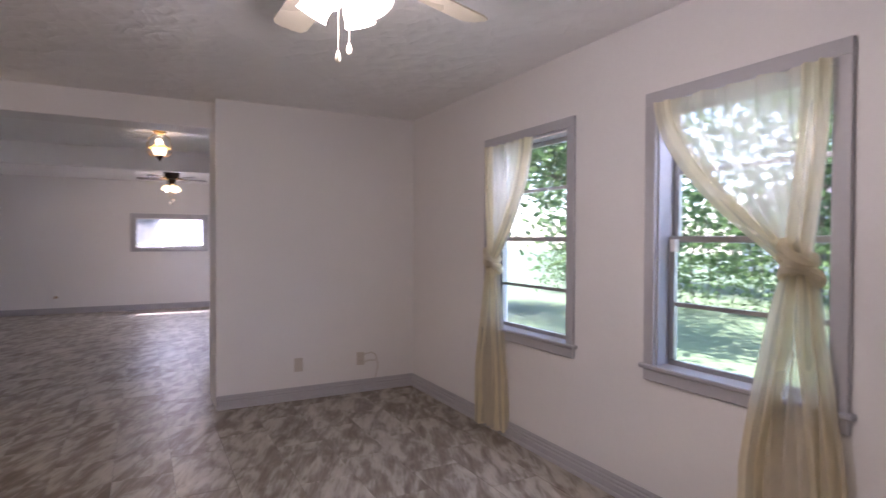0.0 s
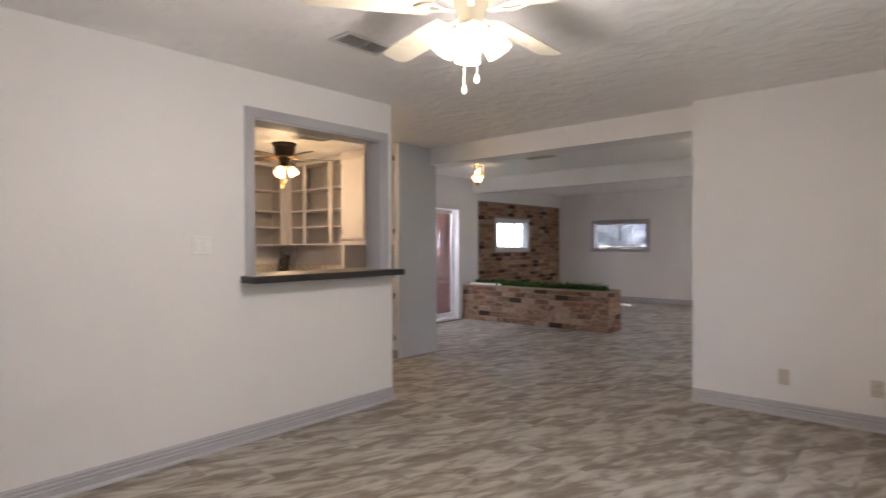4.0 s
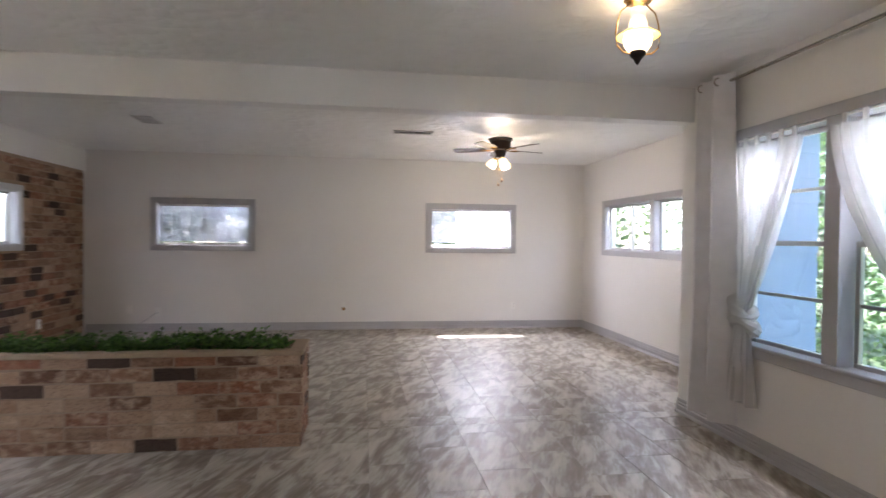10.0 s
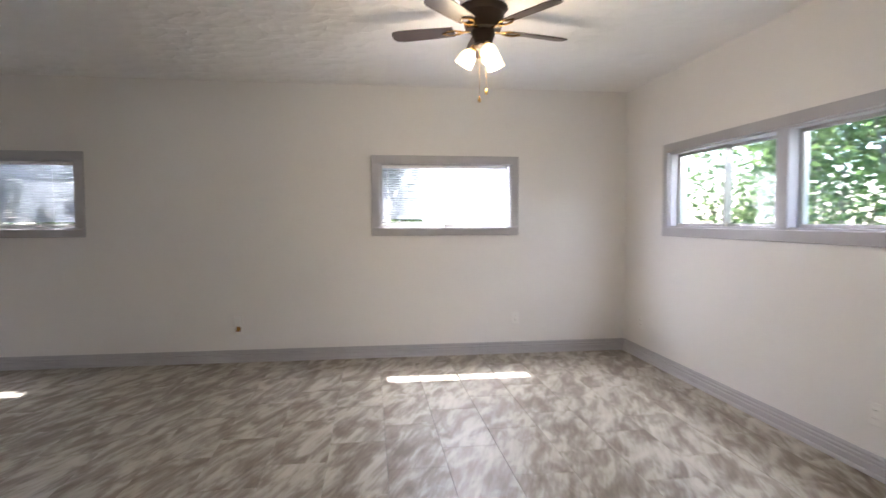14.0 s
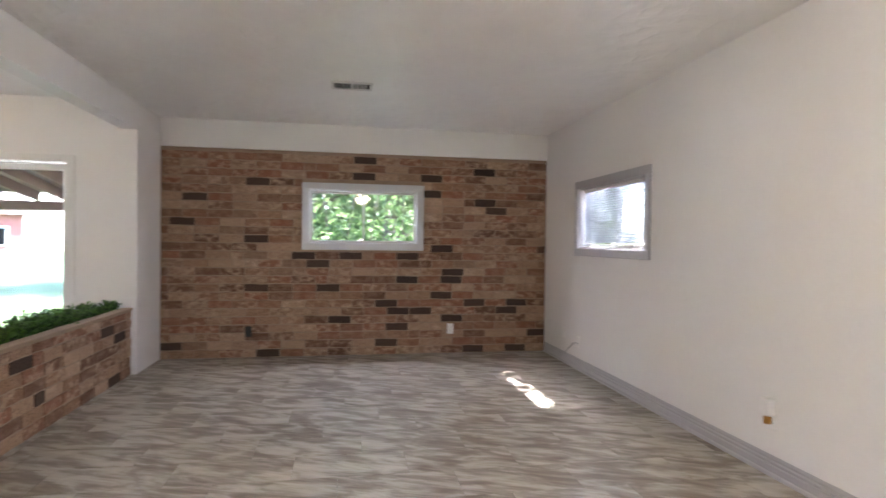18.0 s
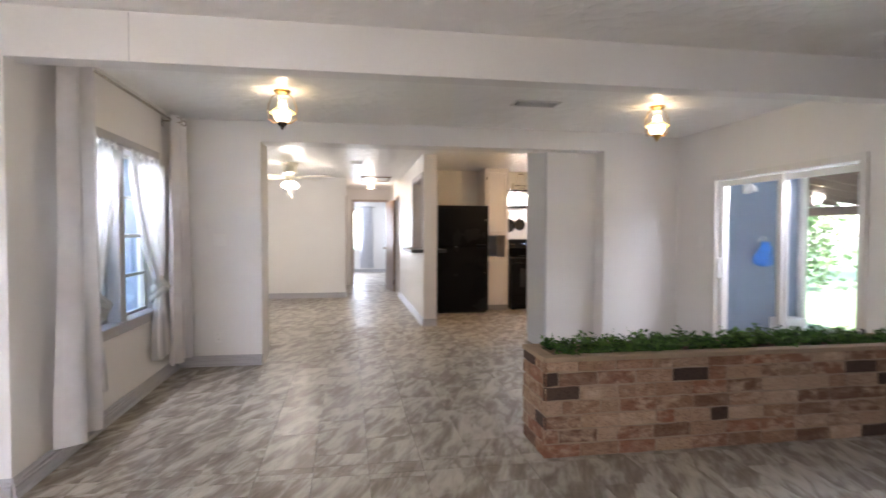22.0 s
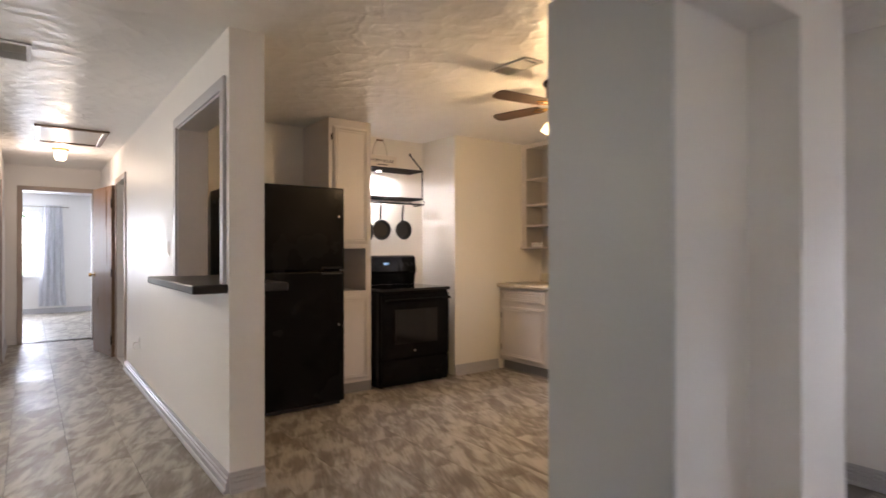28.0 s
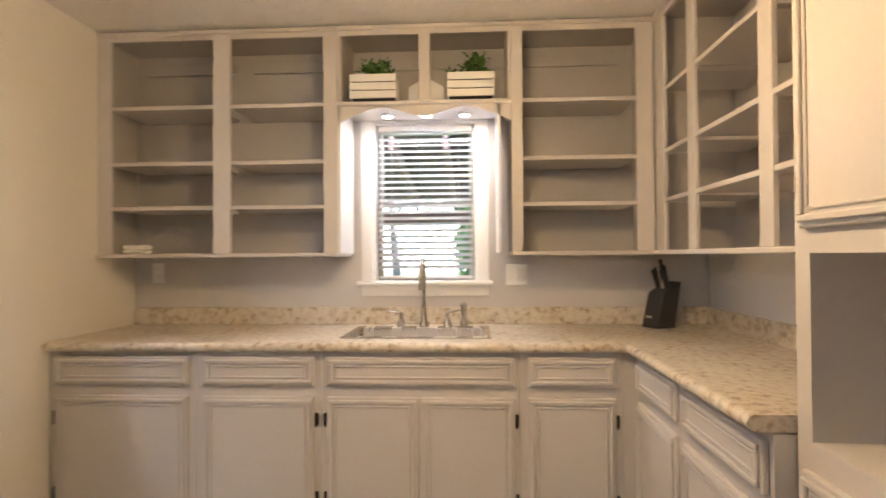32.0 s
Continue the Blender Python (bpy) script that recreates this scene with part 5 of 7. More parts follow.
open_cabinet((-5.03, 4.22, UZ0), 0, 1.405, UZ0, UZ1, 0.375, [(0.0, 0.12), (0.40, 0.47), (0.97, 1.05), (1.36, 1.405)], SH, "light grey empty open corner shelves")

# scalloped valance and puck lights over the sink
t = thing("window_valance", (UX + 0.002, 2.672, 2.03), "light grey scalloped valance board above the window", "valance", turn=90)
bm = bmesh.new()
top, bot = [], []
for i in range(49):
    u = i / 48
    x = u * 0.858
    drop = 0.030 + 0.022 * math.cos(2 * math.pi * u * 2) * (1 if 0.12 < u < 0.88 else 0.4) + (0.05 * (abs(u - 0.5) * 2) ** 6)
    top.append(((x, 0.0, 0.0), (x, 0.016, 0.0)))
    bot.append(((x, 0.0, -drop), (x, 0.016, -drop)))
vt = [[bm.verts.new(p) for p in q] for q in top]
vb = [[bm.verts.new(p) for p in q] for q in bot]
for i in range(48):
    for k in (0, 1):
        bm.faces.new((vt[i][k], vt[i + 1][k], vb[i + 1][k], vb[i][k]))
    bm.faces.new((vb[i][0], vb[i + 1][0], vb[i + 1][1], vb[i][1]))
    bm.faces.new((vt[i][0], vt[i + 1][0], vt[i + 1][1], vt[i][1]))
part("board", bm, M_CAB, t)
M_PUCK = lit("puck_light_lens", (1.0, 0.93, 0.88), 0.9)
for y in (2.90, 3.10, 3.30):
    t = thing("puck_light", (-5.19, y, 2.028), "small round white puck light, lit, under the bridge shelf", "light", "puck lights")
    bm = bmesh.new()
    lathe(bm, [(0.032, 0.0), (0.034, -0.012), (0.028, -0.016)], n=18)
    part("housing", bm, M_PLASTIC, t, smooth=True)
    bm = bmesh.new()
    lathe(bm, [(0.026, -0.0165), (0.02, -0.019), (0.0, -0.020)], n=18)
    part("lens", bm, M_PUCK, t)
la = bpy.data.lights.new("puck_light_beam", "AREA")
la.shape, la.size, la.size_y, la.energy, la.color = "RECTANGLE", 0.06, 0.5, 0.32, (1.0, 0.93, 0.88)
new("puck_light_beam", la).matrix_world = pose(-5.19, 3.10, 2.000, 0, 0, 0)

# window over the sink
_w = tagged(new("window_8"), "white framed window over the sink behind a slatted blind", kind="structure")
casing(_w, "x", XK, 1, WK, 0.065, M_WHITE, 0.055)
lining(_w, "x", XK, XK - 0.13, WK, M_WHITE)
sash(_w, "x", XK - 0.115, (WK[0] + 0.014, WK[1] - 0.014, 1.56, WK[3] - 0.014), M_ALU, w=0.03)
sash(_w, "x", XK - 0.085, (WK[0] + 0.014, WK[1] - 0.014, WK[2] + 0.014, 1.59), M_ALU, w=0.03)
for _y in (WK[0] - 0.02, WK[1] + 0.02):
    bm = bmesh.new()
    box(bm, UX - 0.3, UX + 0.002, _y - 0.0995 if _y < 3 else _y + 0.0845, _y - 0.0845 if _y < 3 else _y + 0.0995, 1.30, 2.04)
    tagged(part("shelf_end_panel", bm, M_WHITE), "white side panel of the shelves facing the window", "panel", kind="structure")
blind("x", XK - 0.045, 1, WK, -0.50, 0.03, 0.0, 0.034, "white slatted blind lowered over the sink window", M_BLIND_WHITE, 0.019)


# ---- tall cabinets ----
def tall_cabinet(at, turn, w, d, label, doors, niche, side_mat, h=2.43):
    t = thing("tall_cabinet", at, label, "cabinet", "", turn)
    n0, n1 = niche
    for nm, r in (("lower_body", (0.0, w, 0.0, d, 0.0, n0)), ("upper_body", (0.0, w, 0.0, d, n1, h)), ("niche_side", (0.0, 0.055, 0.0, d, n0, n1)),
                  ("niche_side", (w - 0.055, w, 0.0, d, n0, n1)), ("back_board", (0.055, w - 0.055, d - 0.03, d, n0, n1))):
        bm = bmesh.new()
        box(bm, *r)
        part(nm, bm, M_CAB, t)
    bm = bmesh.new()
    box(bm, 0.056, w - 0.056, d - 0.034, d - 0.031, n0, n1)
    part("niche_back", bm, M_NICHE, t, "dark blue-grey back of the open niche")
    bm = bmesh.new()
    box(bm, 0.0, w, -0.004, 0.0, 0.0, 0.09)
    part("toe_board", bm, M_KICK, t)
    for x0, x1, z0, z1, hg in doors:
        moulded_front("door", t, x0, x1, z0, z1, M_CAB, hg)
    return t


_t = tall_cabinet((-3.62, 4.08, 0), 0, 0.998, 0.515, "tall light grey pantry cabinet with an open niche",
                  [(0.04, 0.48, 1.34, 2.36, "l"), (0.505, 0.945, 1.34, 2.36, "r"), (0.04, 0.48, 0.13, 0.81, "l"), (0.505, 0.945, 0.13, 0.81, "r")], (0.87, 1.285), M_COLUMN)
bm = bmesh.new()
box(bm, 0.999, 1.020, 0.0, 0.637, 0.09, 2.432, 0.002)
box(bm, 0.999, 1.020, 0.05, 0.637, 0.0, 0.09)
part("end_panel", bm, M_COLUMN, _t, "plain pale grey end panel to the ceiling")
tall_cabinet((-2.722, 1.42, 0), 180, 0.415, 0.565, "narrow tall light grey cabinet between refrigerator and stove",
             [(0.035, 0.38, 1.33, 2.36, "l"), (0.035, 0.38, 0.12, 0.86, "")], (0.905, 1.285), M_COLUMN)

# ---- refrigerator ----
t = thing("refrigerator", (-2.705, 1.75, 0), "black textured top-freezer refrigerator", "refrigerator", turn=180)
FW, FD, FS, FH = 0.86, 0.74, 1.105, 1.775
t.matrix_basis = pose(-1.845, 1.75, 0, 0, 0, 180)
bm = bmesh.new()
box(bm, 0.0, FW, 0.075, FD, 0.03, FH - 0.012, 0.006)
part("cabinet", bm, M_BLACK, t)
for nm, z0, z1 in (("freezer_door", FS + 0.006, FH), ("fresh_food_door", 0.045, FS - 0.006)):
    bm = bmesh.new()
    box(bm, 0.0, FW, 0.0, 0.07, z0, z1, 0.012)
    d = part(nm, bm, M_BLACK, t)
    bm = bmesh.new()
    zz = z0 + 0.004 if nm == "freezer_door" else z1 - 0.026
    box(bm, 0.66, FW - 0.02, -0.004, 0.02, zz, zz + 0.022, 0.004)
    part("grip", bm, M_BLACKGLASS, d, "recessed edge grip")
    bm = bmesh.new()
    lathe(bm, [(0.009, 0), (0.009, 0.003), (0.0, 0.004)], (FW - 0.05, -0.0005, z0 + (0.43 if nm == "freezer_door" else 0.62)), 14, Matrix.Rotation(math.pi / 2, 3, "X"))
    part("badge", bm, M_NICKEL, d, "small round metal badge")
bm = bmesh.new()
box(bm, 0.02, FW - 0.02, 0.04, 0.075, 0.012, 0.045)
part("kick_grille", bm, M_DARKHOLE, t)
for x in (0.06, FW - 0.06):
    for y in (0.1, FD - 0.08):
        bm = bmesh.new()
        rod(bm, (x, y, 0), (x, y, 0.032), 0.02, n=12)
        part("foot", bm, M_DARKHOLE, t)

# ---- stove ----
t = thing("electric_range", (-3.165, 1.56, 0), "black electric range with glass cooktop and oven window", "stove", turn=180)
SW, SD = 0.775, 0.68
bm = bmesh.new()
box(bm, 0.0, SW, 0.045, SD, 0.02, 0.885, 0.003)
part("body", bm, M_BLACK, t)
bm = bmesh.new()
box(bm, -0.004, SW + 0.004, 0.0, SD - 0.05, 0.886, 0.915, 0.006)
part("cooktop", bm, M_BLACKGLASS, t, "black glass cooktop")
bm = bmesh.new()
box(bm, 0.01, SW - 0.01, 0.008, 0.044, 0.275, 0.858, 0.008)
d = part("oven_door", bm, M_BLACK, t)
bm = bmesh.new()
box(bm, 0.15, SW - 0.15, 0.004, 0.010, 0.40, 0.72, 0.003)
part("oven_window", bm, M_BLACKGLASS, d, "dark oven window")
bm = bmesh.new()
rod(bm, (0.03, -0.035, 0.815), (SW - 0.03, -0.035, 0.815), 0.014, n=14)
for x in (0.05, SW - 0.05):
    rod(bm, (x, -0.035, 0.815), (x, 0.012, 0.815), 0.011, n=10)
part("oven_handle", bm, M_BLACK, d, "black bar handle", True)
bm = bmesh.new()
lathe(bm, [(0.012, 0), (0.012, 0.003), (0.0, 0.004)], (SW * 0.47, 0.007, 0.335), 14, Matrix.Rotation(math.pi / 2, 3, "X"))
part("badge", bm, M_NICKEL, d, "small round metal badge")
bm = bmesh.new()
box(bm, 0.01, SW - 0.01, 0.012, 0.044, 0.055, 0.262, 0.008)
part("storage_drawer", bm, M_BLACK, t)
bm = bmesh.new()
bp = [(SD - 0.045, 0.915), (SD - 0.065, 1.03), (SD - 0.085, 1.05), (SD - 0.055, 1.20), (SD - 0.02, 1.215), (SD, 1.19), (SD, 0.915)]
ea = [[bm.verts.new((x, y, z)) for y, z in bp] for x in (0.0, SW)]
for k in range(len(bp)):
    bm.faces.new((ea[0][k], ea[0][(k + 1) % len(bp)], ea[1][(k + 1) % len(bp)], ea[1][k]))
bm.faces.new(ea[0])
bm.faces.new(ea[1][::-1])
p = part("control_panel", bm, M_BLACK, t, "sloped black control panel")
tilt = Matrix.Rotation(math.pi / 2 - 0.2, 3, "X")
for x in (0.075, 0.135, 0.195, 0.66, 0.715):
    bm = bmesh.new()
    lathe(bm, [(0.021, -0.001), (0.021, 0.006), (0.016, 0.008), (0.014, 0.024), (0.0, 0.026)], (x, SD - 0.071, 1.12), 16, tilt)
    part("knob", bm, M_BLACKGLASS, p, smooth=True)
bm = bmesh.new()
box(bm, 0.36, 0.455, -0.003, 0.004, -0.018, 0.018)
ob = part("clock_window", bm, M_BLACKGLASS, p, "dark clock window")
ob.matrix_basis = Matrix.Translation((0, SD - 0.068, 1.13)) @ Matrix.Rotation(-0.2, 4, "X")
M_DIGIT = lit("blue_white_clock_digits", (0.25, 0.6, 1.0), 0.12)
bm = bmesh.new()
for k in range(4):
    x = 0.385 + 0.014 * k + (0.004 if k > 1 else 0)
    for q in ((x, x + 0.008, 0.007, 0.009), (x, x + 0.008, -0.009, -0.007), (x + 0.006, x + 0.008, -0.009, 0.009), (x, x + 0.002, 0.0, 0.009)):
        box(bm, q[0], q[1], -0.0052, -0.0042, q[2], q[3])
ob2 = part("clock_digits", bm, M_DIGIT, p, "lit blue-white clock digits")
ob2.matrix_basis = ob.matrix_basis
for x in (0.06, SW - 0.06):
    bm = bmesh.new()
    rod(bm, (x, 0.10, 0), (x, 0.10, 0.025), 0.016, n=10)
    part("foot", bm, M_DARKHOLE, t)

# ---- iron pot rack over the stove ----
RX0, RX1, RY0, RY1 = -3.93, -3.16, 0.853, 1.10
t = thing("pot_rack", (0, 0, 0), "black wrought iron two-tier wall rack with a hanging rail", "rack")
for z in (2.09, 1.80):
    bm = bmesh.new()
    for a, b in (((RX0, RY0, z), (RX1, RY0, z)), ((RX0, RY1, z), (RX1, RY1, z)), ((RX0, RY0, z), (RX0, RY1, z)), ((RX1, RY0, z), (RX1, RY1, z))):
        rod(bm, a, b, 0.009, n=8)
    part("shelf_frame", bm, M_IRON, t)
    for k in range(9):
        y = RY0 + (k + 0.5) / 9 * (RY1 - RY0)
        bm = bmesh.new()
        rod(bm, (RX0, y, z), (RX1, y, z), 0.0035, n=6)
        part("shelf_bar", bm, M_IRON, t)
for x in (RX0, RX1):
    bm = bmesh.new()
    rod(bm, (x, RY0 + 0.002, 2.30), (x, RY1, 2.09), 0.009, n=8)
    lathe(bm, [(0.0, -0.014), (0.014, 0), (0.0, 0.014)], (x, RY0 + 0.012, 2.302), 10)
    part("brace", bm, M_IRON, t)
    bm = bmesh.new()
    tube(bm, [(x, RY1 - 0.005, 2.09 - 0.29 * k / 10) for k in range(11)], [0.006 + 0.004 * (k % 2) for k in range(11)], 6)
    part("twisted_post", bm, M_IRON, t)
    bm = bmesh.new()
    tube(bm, [(x, RY0 + 0.01, 1.78), (x, RY0 + 0.10, 1.735), (x, RY1 + 0.02, 1.74), (x, RY1 + 0.035, 1.765), (x, RY1 + 0.015, 1.78)], 0.006, 7)
    part("scroll", bm, M_IRON, t)
bm = bmesh.new()
rod(bm, (RX0 - 0.01, RY1 - 0.02, 1.745), (RX1 + 0.01, RY1 - 0.02, 1.745), 0.008, n=10)
part("hanging_rail", bm, M_IRON, t)
for i, x in enumerate((-3.24, -3.44, -3.70)):
    t = thing("frying_pan", (x, RY1 - 0.02, 1.735), "dark non-stick frying pan hanging from the rack", "pan", "hanging pans", (8, -6, 4)[i])
    bm = bmesh.new()
    tube(bm, [(0, 0, 0.018), (0.008, 0, 0.012), (0.004, 0, -0.006), (0, 0, -0.012)], 0.0025, 6)
    part("hook", bm, M_IRON, t)
    bm = bmesh.new()
    tube(bm, [(0, 0.004, -0.008), (0, 0.0, -0.06), (0, -0.008, -0.125), (0, -0.012, -0.17)], [0.008, 0.010, 0.009, 0.006], 8)
    part("handle", bm, M_PAN, t, smooth=True)
    bm = bmesh.new()
    R = (0.115, 0.098, 0.095)[i]
    lathe(bm, [(0.0, -0.006), (R * 0.80, -0.006), (R, 0.03), (R + 0.004, 0.03), (R * 0.83, -0.010), (0.0, -0.010)], (0, -0.012, -0.165 - R), 28, Matrix.Rotation(-math.pi / 2, 3, "X"))
    part("bowl", bm, M_PAN, t, smooth=True)
for x in (-3.30, -3.47):
    t = thing("puck_light", (x, 0.99, 2.081), "small round puck light, lit, under the iron shelf", "light", "puck lights")
    bm = bmesh.new()
    lathe(bm, [(0.030, 0.0), (0.032, -0.012), (0.026, -0.016)], n=18)
    part("housing", bm, M_PLASTIC, t, smooth=True)
    bm = bmesh.new()
    lathe(bm, [(0.025, -0.0165), (0.02, -0.019), (0.0, -0.020)], n=18)
    part("lens", bm, M_PUCK, t)
la = bpy.data.lights.new("rack_light_beam", "AREA")
la.shape, la.size, la.size_y, la.energy, la.color = "RECTANGLE", 0.4, 0.06, 0.75, (1.0, 0.94, 0.90)
new("rack_light_beam", la).matrix_world = pose(-3.42, 0.99, 2.050, 0, 0, 0)

# white metal sign bucket on the rack
M_ENAMEL = surface("chipped_cream_enamel", (0.72, 0.67, 0.58), 0.5, vary=0.12, grain=30)
t = thing("sign_bucket", (-3.50, 0.96, 2.10), "cream enamel box with lettering and a wire handle", "box")
bm = bmesh.new()
box(bm, -0.17, 0.17, -0.05, 0.05, 0.0, 0.13, 0.006)
part("box", bm, M_ENAMEL, t)
bm = bmesh.new()
tube(bm, [(-0.09, 0, 0.12), (-0.07, 0, 0.22), (-0.04, 0, 0.29), (0.04, 0, 0.29), (0.07, 0, 0.22), (0.09, 0, 0.12)], 0.0028, 6)
part("wire_handle", bm, M_NICKEL, t)
bm = bmesh.new()
rod(bm, (-0.035, 0, 0.29), (0.035, 0, 0.29), 0.010, n=10)
part("grip", bm, M_DOOR, t, "wooden grip")
M_INK = surface("dark_lettering", (0.06, 0.05, 0.045), 0.7)


def lettering(text, size, m, parent, material):
    cu = bpy.data.curves.new("lettering", "FONT")
    cu.body, cu.size, cu.align_x, cu.extrude = text, size, "CENTER", 0.0006
    tmp = new("lettering", cu)
    dg = bpy.context.evaluated_depsgraph_get()
    me = bpy.data.meshes.new_from_object(tmp.evaluated_get(dg))
    bpy.data.objects.remove(tmp)
    me.materials.clear()
    me.materials.append(material)
    ob = new("lettering", me)
    ob.parent = parent
    ob.matrix_basis = m
    return ob


lettering("FARM HOUSE", 0.045, pose(0, 0.0512, 0.06, 90, 0, 180), t, M_INK)
bm = bmesh.new()
box(bm, -0.06, 0.06, 0.0505, 0.0515, 0.030, 0.040)
part("small_print", bm, M_INK, t, "line of small unreadable print")

# ---- small kitchen things ----
t = thing("knife_block", (-5.21, 4.27, 0.912), "black knife block with dark handled knives", "knife block", turn=25)
bm = bmesh.new()
vs = box(bm, -0.055, 0.055, -0.045, 0.075, 0.0, 0.20, 0.004)
for v in bm.verts:
    v.co.y += v.co.z * 0.22
    if v.co.z > 0.1:
        v.co.z += (v.co.y - 0.05) * 0.5
part("block", bm, M_BAR, t)
for k in range(7):
    bm = bmesh.new()
    x, y = -0.04 + 0.02 * (k % 5), 0.03 + 0.05 * (k // 5)
    z = 0.195 + y * 0.45
    tube(bm, [(x, y + 0.02, z - 0.01), (x, y + 0.0, z + 0.05), (x, y - 0.012, z + 0.085 + 0.015 * (k % 3))], [0.009, 0.008, 0.010], 7)
    part("knife_handle", bm, M_DARKHOLE if k != 2 else M_STEEL, t, smooth=True)
bm = bmesh.new()
box(bm, -0.02, 0.02, -0.047, -0.0455, 0.05, 0.062)
part("label_plate", bm, M_STEEL, t)

for y, dz in ((2.855, 0), (3.335, 0)):
    t = thing("planter_crate", (-4.965 - 0.09, y, 2.056 + dz), "white slatted wooden crate with a green plant", "plant crate", "crates above the window", 90)
    for k in range(3):
        bm = bmesh.new()
        z = 0.004 + k * 0.041
        box(bm, -0.115, 0.115, -0.06, -0.050, z, z + 0.036, 0.002)
        box(bm, -0.115, 0.115, 0.050, 0.060, z, z + 0.036, 0.002)
        box(bm, -0.115, -0.106, -0.05, 0.05, z, z + 0.036, 0.002)
        box(bm, 0.106, 0.115, -0.05, 0.05, z, z + 0.036, 0.002)
        part("slat", bm, M_WHITE, t)
    bm = bmesh.new()
    box(bm, -0.105, 0.105, -0.049, 0.049, 0.0, 0.09)
    part("liner", bm, M_DARKHOLE, t)
    bm = bmesh.new()
    rg = random.Random(int(y * 100))
    for _ in range(7):
        leaf_tuft(bm, (rg.uniform(-0.08, 0.08), rg.uniform(-0.03, 0.03), 0.09), rg.uniform(0.06, 0.13), 0.06, rg, 9, 0.03)
    part("plant", bm, M_PLANT, t, "bushy green plant")
t = thing("lantern_frame", (-5.16, 3.105, 2.051), "small white house-shaped wooden frame", "ornament", turn=90)
bm = bmesh.new()
pr = [(-0.09, 0.0), (0.09, 0.0), (0.09, 0.10), (0.0, 0.15), (-0.09, 0.10)]
fr2 = [[bm.verts.new((x, y, z)) for x, z in pr] for y in (-0.02, 0.02)]
for k in range(5):
    bm.faces.new((fr2[0][k], fr2[0][(k + 1) % 5], fr2[1][(k + 1) % 5], fr2[1][k]))
bm.faces.new(fr2[0])
bm.faces.new(fr2[1][::-1])
part("house", bm, M_WHITE, t)
t = thing("coaster_stack", (-5.12, 1.59, 1.305), "two small white soap dishes stacked on the shelf", "dish")
for k in range(2):
    bm = bmesh.new()
    box(bm, -0.04, 0.04, -0.055, 0.055, 0.001 + k * 0.024, 0.022 + k * 0.024, 0.006)
    part("dish", bm, M_PLASTIC, t)


# ---- switches and sockets ----
def plate(at, turn, gang, kind, label, material=None):
    """A wall plate. Local -y looks into the room."""
    t = thing({"switch": "light_switch", "outlet": "wall_outlet", "blank": "blank_plate"}[kind], at, label, "switch" if kind == "switch" else "outlet", "", turn)
    w = 0.07 + 0.046 * (gang - 1)
    bm = bmesh.new()
    box(bm, -w / 2, w / 2, -0.006, 0.0, -0.057, 0.057, 0.003)
    material = material or M_PLASTIC
    p = part("cover", bm, material, t)
    for g in range(gang):
        x = (g - (gang - 1) / 2) * 0.046
        if kind == "switch":
            bm = bmesh.new()
            box(bm, x - 0.016, x + 0.016, -0.009, -0.005, -0.033, 0.033, 0.002)
            part("rocker", bm, material, p)
        elif kind == "outlet":
            for z in (-0.02, 0.02):
                bm = bmesh.new()
                box(bm, x - 0.016, x + 0.016, -0.008, -0.005, z - 0.014, z + 0.014, 0.002)
                s = part("socket", bm, material, p)
                for e in (-0.006, 0.006):
                    bm = bmesh.new()
                    box(bm, x + e - 0.001, x + e + 0.001, -0.0086, -0.0079, z - 0.004, z + 0.006)
                    part("slot", bm, M_DARKHOLE, s)
    return t


plate((1.083, YP0 - 0.0005, 0.29), 0, 1, "blank", "almond blank wall plate low on the partition", M_ALMOND)
plate((1.63, YP0 - 0.0005, 0.29), 0, 1, "outlet", "almond outlet with loose cable beside it", M_ALMOND)
plate((XH1 + 0.0005, 1.285, 1.285), 90, 2, "switch", "white double light switch beside the pass-through")
plate((0.84, YP1 + 0.0005, 1.255), 180, 2, "switch", "white double light switch")
plate((0.86, YP1 + 0.0005, 0.29), 180, 1, "outlet", "white plastic wall outlet plate")
plate((XH1 + 0.0005, -0.05, 0.40), 90, 1, "outlet", "white wall outlet with a plugged-in cord")
plate((-1.44, YE - 0.0005, 0.30), 0, 1, "outlet", "white wall outlet with a plug-in freshener")
plate((1.045, YE - 0.0005, 0.33), 0, 1, "outlet", "white plastic wall outlet plate")
plate((-4.30, YE - 0.0005, 0.30), 0, 1, "blank", "white plastic blank wall plate")
plate((-3.93, YE - 0.0005, 0.26), 0, 1, "blank", "white plastic cable wall plate")
plate((XG - 0.0005, 9.04, 0.30), -90, 1, "outlet", "white plastic wall outlet plate")
plate((XG - 0.0005, 11.40, 0.32), -90, 1, "outlet", "white plastic wall outlet plate")
plate((1.98, YG + 0.0005, 1.25), 180, 1, "switch", "white light switch on the wall stub")
plate((XB + 0.018, 10.64, 0.27), 90, 1, "outlet", "white outlet set in the brick wall")
plate((XK + 0.0005, 1.565, 1.20), 90, 1, "outlet", "white outlet above the worktop")
plate((XK + 0.0005, 3.575, 1.18), 90, 2, "switch", "white double switch above the worktop")
plate((-5.10, 4.5995, 1.185), 0, 1, "outlet", "white outlet behind the knife block")
plate((XL + 0.0005, 5.17, 1.23), 90, 1, "switch", "white light switch beside the patio door")
plate((XH1 + 0.0005, -0.55, 1.25), 90, 1, "switch", "white hall light switch")
t = thing("air_freshener", (-1.44, YE - 0.007, 0.325), "amber plug-in air freshener in the outlet", "air freshener")
bm = bmesh.new()
box(bm, -0.032, 0.032, -0.05, 0.0, -0.005, 0.085, 0.008)
part("body", bm, M_PLASTIC, t)
